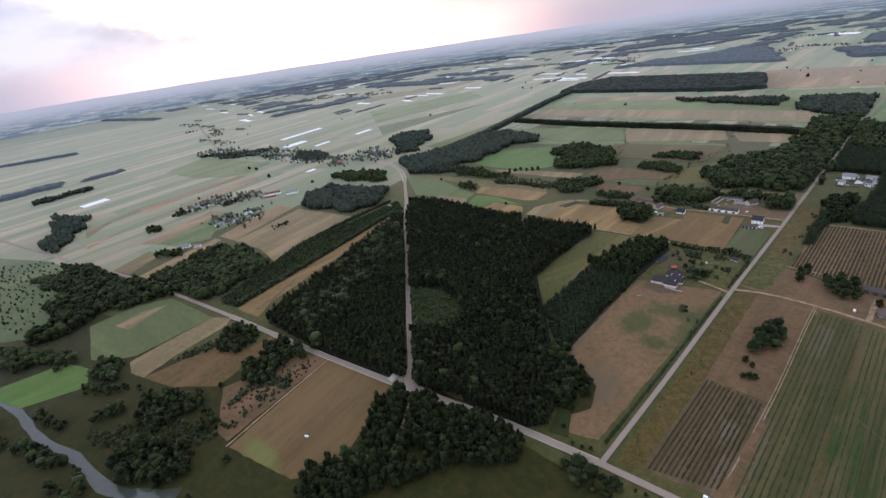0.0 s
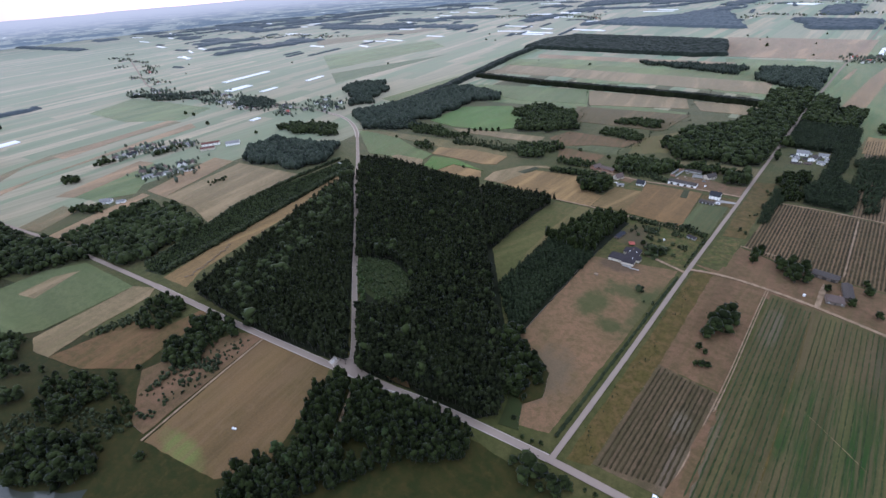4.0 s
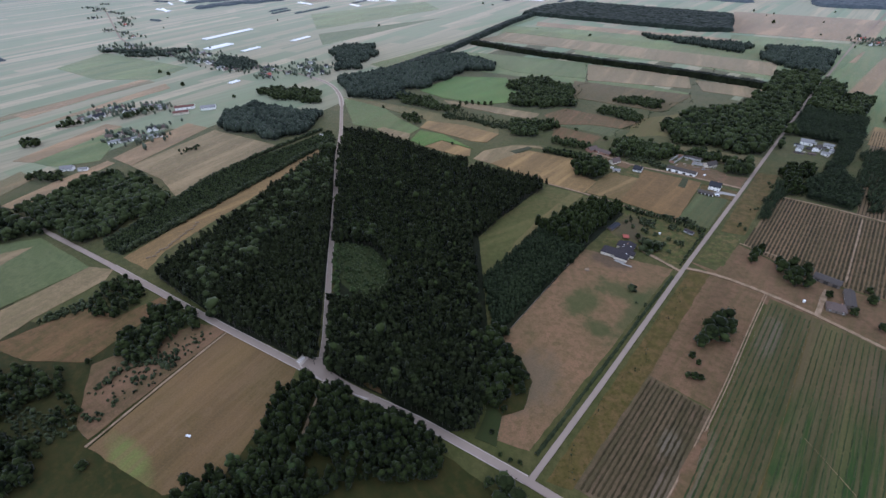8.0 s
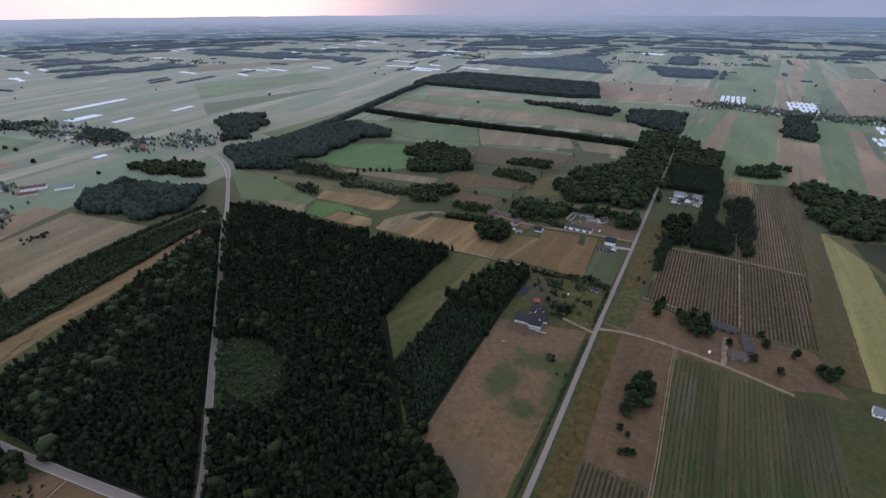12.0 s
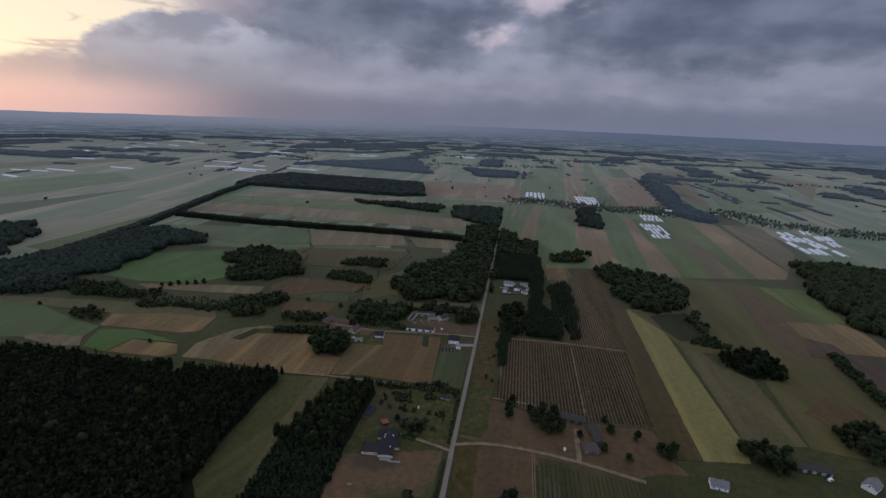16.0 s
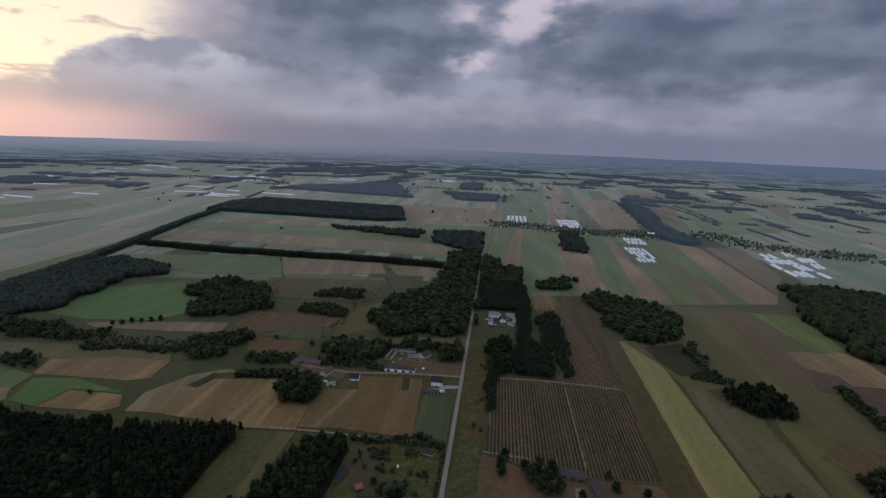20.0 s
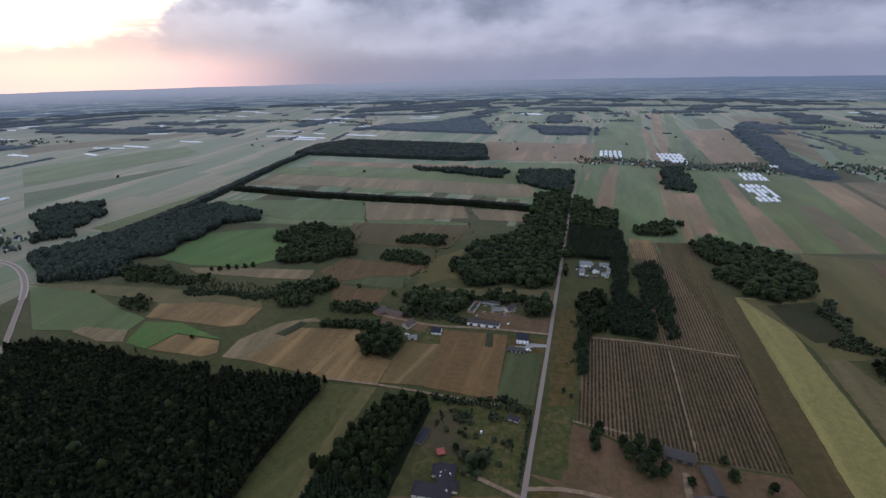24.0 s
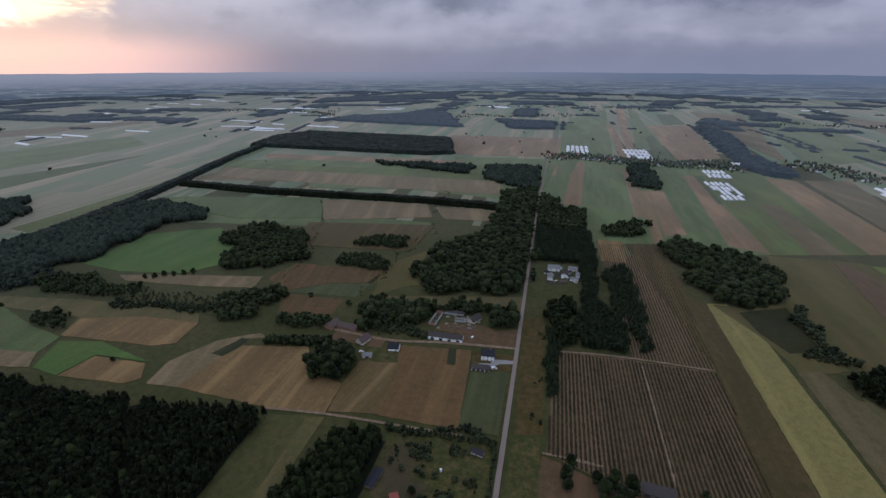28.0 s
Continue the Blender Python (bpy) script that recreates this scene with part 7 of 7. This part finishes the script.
road("orchard_lane", "sandy lane through the berry rows", [(94, 425), (94.5, 378), (95, 318), (95, 290)], 1.8, 0.60, LAND["sand"], 0.2)
road("headland", "sandy headland along the plantation", [(16, 431), (50, 434), (77, 436), (157, 432)], 2.6, 0.60, LAND["sand"], 0.5)
road("headland", "sandy turning strip below the plantation", [(8, 299), (20, 299), (36, 298), (50, 296)], 2.6, 0.60, LAND["sand"], 0.6)
road("field_lane", "faint pale lane in the green field", [(81, 208), (83.5, 113), (83.5, 8), (83, -20)], 0.9, 0.58, LAND["verge"], 0.3)
road("sprinkler_track", "broken pale wheel track in the green field", [(96, 92), (108, 83), (118, 75), (129, 65)], 0.55, 0.58, LAND["tan"], 0.25)
road("farm_drive", "worn drive into the farmyard", [(83, 226), (84, 240), (82, 256), (84, 268)], 4.5, 0.58, LAND["sand"], 0.5)
slab("farmyard", [(-108, 439), (-66, 441), (-50, 430), (-46, 455), (-70, 463), (-84, 458), (-104, 458)], 0.615, LAND["dirt"], "trodden sandy farmyard by the long barn", "yard", 1.2)
slab("farmyard", [(-205, 400), (-150, 396), (-150, 412), (-182, 422), (-206, 416)], 0.615, LAND["dirt"], "bare yard among farm buildings", "yard", 1.0)
slab("plot", [(-85, 412), (-78, 413), (-74, 386), (-82, 386)], 0.615, LAND["dark"], "small dark plot inside the wheat", "field", 0.4)
slab("sand_patch", [(44, -28), (56, -24), (54, 20), (50, 62), (46, 40)], 0.612, LAND["dirt"], "sandy worn ground beside the field track", "field", 1.5)

# ---- hedges and ditches along the main road ----
crop_rows("hedge", "dark continuous ditch-side hedge along the main road", [(-25.5, 206), (-22.6, 206), (-22.6, -24), (-25.5, -28)], 2.6, 2.0, 2.8, LEAF["bush"], 0.04, 21)
wood("bush", "rough weeds on the road's eastern bank", 1.1, 4.0, [(-13, 210), (-9, 210), (-8, -15), (-12, -20)], name="weeds")
wood("bush", "garden thicket along the boundary", 4.2, 3.2, [(-106, 300), (-28, 304), (-27, 298), (-104, 293)], name="hedge")
for clump in ([(-88, 284), (-70, 290), (-66, 276), (-80, 270)], [(-58, 291), (-44, 292), (-42, 284), (-55, 280)], [(-78, 262), (-70, 268), (-66, 258)], [(-40, 262), (-33, 270), (-31, 252)], [(-58, 252), (-46, 256), (-44, 244), (-56, 242)], [(-96, 282), (-90, 270), (-98, 262)]):
    wood("bush", "dense clump of garden shrubs", 3.4, 3.0, clump, name="garden_shrubs")
wood("decid", "dense round grove of broad trees", 15.0, 5.6, [(-204, 352), (-206, 362), (-198, 374), (-178, 382), (-164, 374), (-162, 358), (-170, 342), (-189, 338)], name="grove")
wood("decid", "broad trees behind the farmsteads", 11.5, 6.2, [(-184, 446), (-150, 440), (-120, 446), (-114, 486), (-150, 492), (-180, 474)], name="grove")
wood("decid", "broad trees beside the old farmstead", 11.0, 6.2, [(-100, 486), (-52, 484), (-54, 496), (-100, 500)], name="grove")
wood("bush", "heath with dark juniper clumps", 2.6, 6.2, [(-318, -150), (-290, -108), (-276, -112), (-262, -172), (-284, -186)], name="heath_scrub")

# ---- fence along the forest side of the yard ----
fence = thing("fence", "dark timber fence along the forest edge", "fence", pose(-107.5, 196.5, 0, 0, 0, math.degrees(math.atan2(-152, 10)) ))
FENCE_LENGTH = 152.0
post_proto = None
for i in range(39):
    x = i * 4.0
    if post_proto is None:
        post_proto = part("post", box(-0.07, 0.07, -0.07, 0.07, -0.2, 1.6, bevel=0.02), TIMBER, fence)
    else:
        post = new("post", post_proto.data)
        post.parent = fence
        post.location = (x, 0, 0)
for z in (0.45, 0.95, 1.4):
    part("rail", box(0, FENCE_LENGTH, -0.03, 0.03, z - 0.06, z + 0.06), TIMBER, fence)


# ---- vehicles ----
def car(label, x, y, turn, paint, length=4.3, width=1.8, tall=1.5, van=False):
    base = thing("van" if van else "car", label, "vehicle", pose(x, y, 0.62 if abs(y) < 80 else 0.5, 0, 0, turn))
    l, w = length / 2, width / 2
    bm = bmesh.new()
    side = [(-l, 0.35), (l, 0.35), (l, 0.75), (l - 0.9, 0.95), (l - 1.5, tall), (-l + (0.1 if van else 0.7), tall), (-l, 1.0)]
    rows = [[bm.verts.new((px, s * w, pz)) for px, pz in side] for s in (-1, 1)]
    bm.faces.new(rows[0]), bm.faces.new(rows[1])
    for i in range(len(side)):
        j = (i + 1) % len(side)
        bm.faces.new((rows[0][i], rows[0][j], rows[1][j], rows[1][i]))
    bmesh.ops.recalc_face_normals(bm, faces=bm.faces)
    bmesh.ops.bevel(bm, geom=list(bm.edges), offset=0.06, segments=1, affect="EDGES")
    body = part("body", bm, paint, base)
    part("windscreen", box(l - 1.62, l - 1.05, -w * 0.82, w * 0.82, 0.98, tall - 0.1), GLASS, body)
    for s in (-1, 1):
        part("side_window", box(-l + 0.9, l - 1.7, s * w - 0.03, s * w + 0.03, 1.0, tall - 0.15), GLASS, body)
    for sx in (-1, 1):
        for sy in (-1, 1):
            bm = bmesh.new()
            bmesh.ops.create_cone(bm, cap_ends=True, segments=14, radius1=0.33, radius2=0.33, depth=0.22, matrix=Matrix.Translation((sx * (l - 0.8), sy * (w - 0.08), 0.33)) @ Euler((math.pi / 2, 0, 0)).to_matrix().to_4x4())
            wheel = part("tyre", bm, RUBBER, base)
            bm = bmesh.new()
            bmesh.ops.create_cone(bm, cap_ends=True, segments=10, radius1=0.18, radius2=0.18, depth=0.26, matrix=Matrix.Translation((sx * (l - 0.8), sy * (w - 0.08), 0.33)) @ Euler((math.pi / 2, 0, 0)).to_matrix().to_4x4())
            part("rim", bm, CONCRETE, wheel)
    return base




car("small white van parked at the field entrance", 41, -26, 8, CAR_WHITE, 3.9, 1.7, 1.8, True)
car("white van at the farmhouse", -38, 389, 20, CAR_WHITE, 5.0, 2.0, 2.1, True)
car("white car in the old farmyard", -66, 436, 70, CAR_WHITE)
car("grey car in the old farmyard", -72, 451, 20, CAR_GREY)
car("white car beside the small garage", -166, 386, 15, CAR_WHITE)
car("white car in the plantation homestead", 24, 600, 10, CAR_WHITE)
car("white van beside the southern barn", 276, 247, 30, CAR_WHITE, 5.4, 2.0, 2.3, True)

# ---- small things in yards and fields ----
def tank(label, x, y, radius, high):
    base = thing("storage_tank", label, "tank", pose(x, y, 0.3))
    bm = bmesh.new()
    bmesh.ops.create_cone(bm, cap_ends=True, segments=20, radius1=radius, radius2=radius, depth=high + 0.3, matrix=Matrix.Translation((0, 0, high / 2 - 0.15)))
    part("shell", bm, CAR_WHITE, base)
    bm = bmesh.new()
    bmesh.ops.create_cone(bm, cap_ends=True, segments=20, radius1=radius * 1.04, radius2=0.15, depth=radius * 0.5, matrix=Matrix.Translation((0, 0, high + radius * 0.25)))
    part("lid", bm, CAR_WHITE, base)
    part("ladder", box(radius - 0.02, radius + 0.1, -0.25, 0.25, 0, high), CONCRETE, base)
    return base


tank("small white storage tank under farm trees", 72, 238, 1.0, 1.9)
tank("white water tank in the garden", -59, 267, 0.9, 1.8)

bale_proto = thing("hay_bale", "white-wrapped hay bale on the mown field", "bale", pose(-203, -160, 0.4))
bm = bmesh.new()
bmesh.ops.create_cone(bm, cap_ends=True, segments=16, radius1=0.75, radius2=0.75, depth=1.5, matrix=Matrix.Translation((0, 0, 0.75)) @ Euler((math.pi / 2, 0, 0)).to_matrix().to_4x4())
bmesh.ops.bevel(bm, geom=[e for e in bm.edges if e.is_boundary or len(e.link_faces) == 2 and e.calc_face_angle(0) > 1.0], offset=0.12, segments=2, affect="EDGES")
part("wrapping", bm, FOIL, bale_proto)
copy_thing(bale_proto, pose(-201.2, -159.2, 0.4, 0, 0, 24))

LOG = plain("cut_log_wood", (0.20, 0.15, 0.10), 0.9, wear=0.6, grain=3.0)
log_r = random.Random(31)
for i in range(14):
    f = i / 13
    x, y = -436 - 30 * f, -95 + 64 * f
    base = thing("log_pile", "pile of cut logs on the dry strip", "log pile", pose(x + log_r.uniform(-3, 3), y, 0.25, 0, 0, 80 + log_r.uniform(-12, 12)), group="log piles")
    for j in range(5):
        bm = bmesh.new()
        bmesh.ops.create_cone(bm, cap_ends=True, segments=8, radius1=0.30, radius2=0.26, depth=4.2, matrix=Matrix.Translation((log_r.uniform(-0.3, 0.3), -1.1 + 0.55 * (j % 4) + (0.27 if j > 3 else 0), 0.3 + (0.5 if j > 3 else 0))) @ Euler((0, math.pi / 2, 0)).to_matrix().to_4x4())
        part("log", bm, LOG, base)

play = thing("sandpit", "round timber sandpit in the parched yard", "sandpit", pose(-88, 165, 0.3))
bm = bmesh.new()
bmesh.ops.create_cone(bm, cap_ends=True, segments=20, radius1=1.9, radius2=1.9, depth=0.5, matrix=Matrix.Translation((0, 0, 0.15)))
part("sand", bm, LAND["sand"], play)
for i in range(10):
    a = i * math.pi / 5
    ob = part("board", box(-0.65, 0.65, -0.06, 0.06, 0, 0.6), TIMBER, play)
    ob.matrix_basis = pose(2.0 * math.cos(a), 2.0 * math.sin(a), 0, 0, 0, math.degrees(a) + 90)

# rubble and boards lying about the old farmyard
STONE = plain("pale_broken_masonry", (0.34, 0.30, 0.26), 0.95, wear=0.5, grain=1.5)
rubble_r = random.Random(77)
for x, y, count, wide in ((-99, 470, 16, 2.4), (-92, 474, 14, 2.0), (-78, 474, 18, 2.6), (-70, 470, 12, 2.0), (-97, 456, 12, 2.2), (-88, 458, 10, 1.8), (-104, 446, 12, 1.9), (-74, 459, 14, 2.2), (-64, 466, 10, 1.7), (-101, 478, 12, 2.2)):
    heap = thing("rubble_pile", "low pile of pale broken masonry in the farmyard", "rubble pile", pose(x, y, 0.55, 0, 0, rubble_r.uniform(0, 180)), group="farmyard rubble")
    for j in range(count):
        a, d = rubble_r.uniform(0, 6.3), wide * rubble_r.random() ** 0.7
        l, w, h = rubble_r.uniform(0.25, 0.7), rubble_r.uniform(0.2, 0.45), rubble_r.uniform(0.15, 0.4)
        chunk = part("stone", box(-l, l, -w, w, -0.1, h, bevel=0.04), STONE, heap)
        chunk.matrix_basis = pose(d * math.cos(a), d * math.sin(a), 0.30 * (1 - d / wide), rubble_r.uniform(-14, 14), rubble_r.uniform(-14, 14), rubble_r.uniform(0, 180))
for x, y, turn, l in ((-84, 452, 20, 4.0), (-80, 455, 34, 3.4), (-68, 455, -10, 4.2), (-94, 450, 75, 3.6)):
    boards = thing("board_stack", "small stack of weathered boards in the farmyard", "board stack", pose(x, y, 0.6, 0, 0, turn), group="farmyard boards")
    for j in range(5):
        part("board", box(-l / 2 + 0.1 * j, l / 2 + 0.06 * j, -0.6 + 0.02 * j, 0.6 - 0.03 * j, -0.1 if j == 0 else 0.12 * j, 0.12 * j + 0.10), TIMBER, boards)
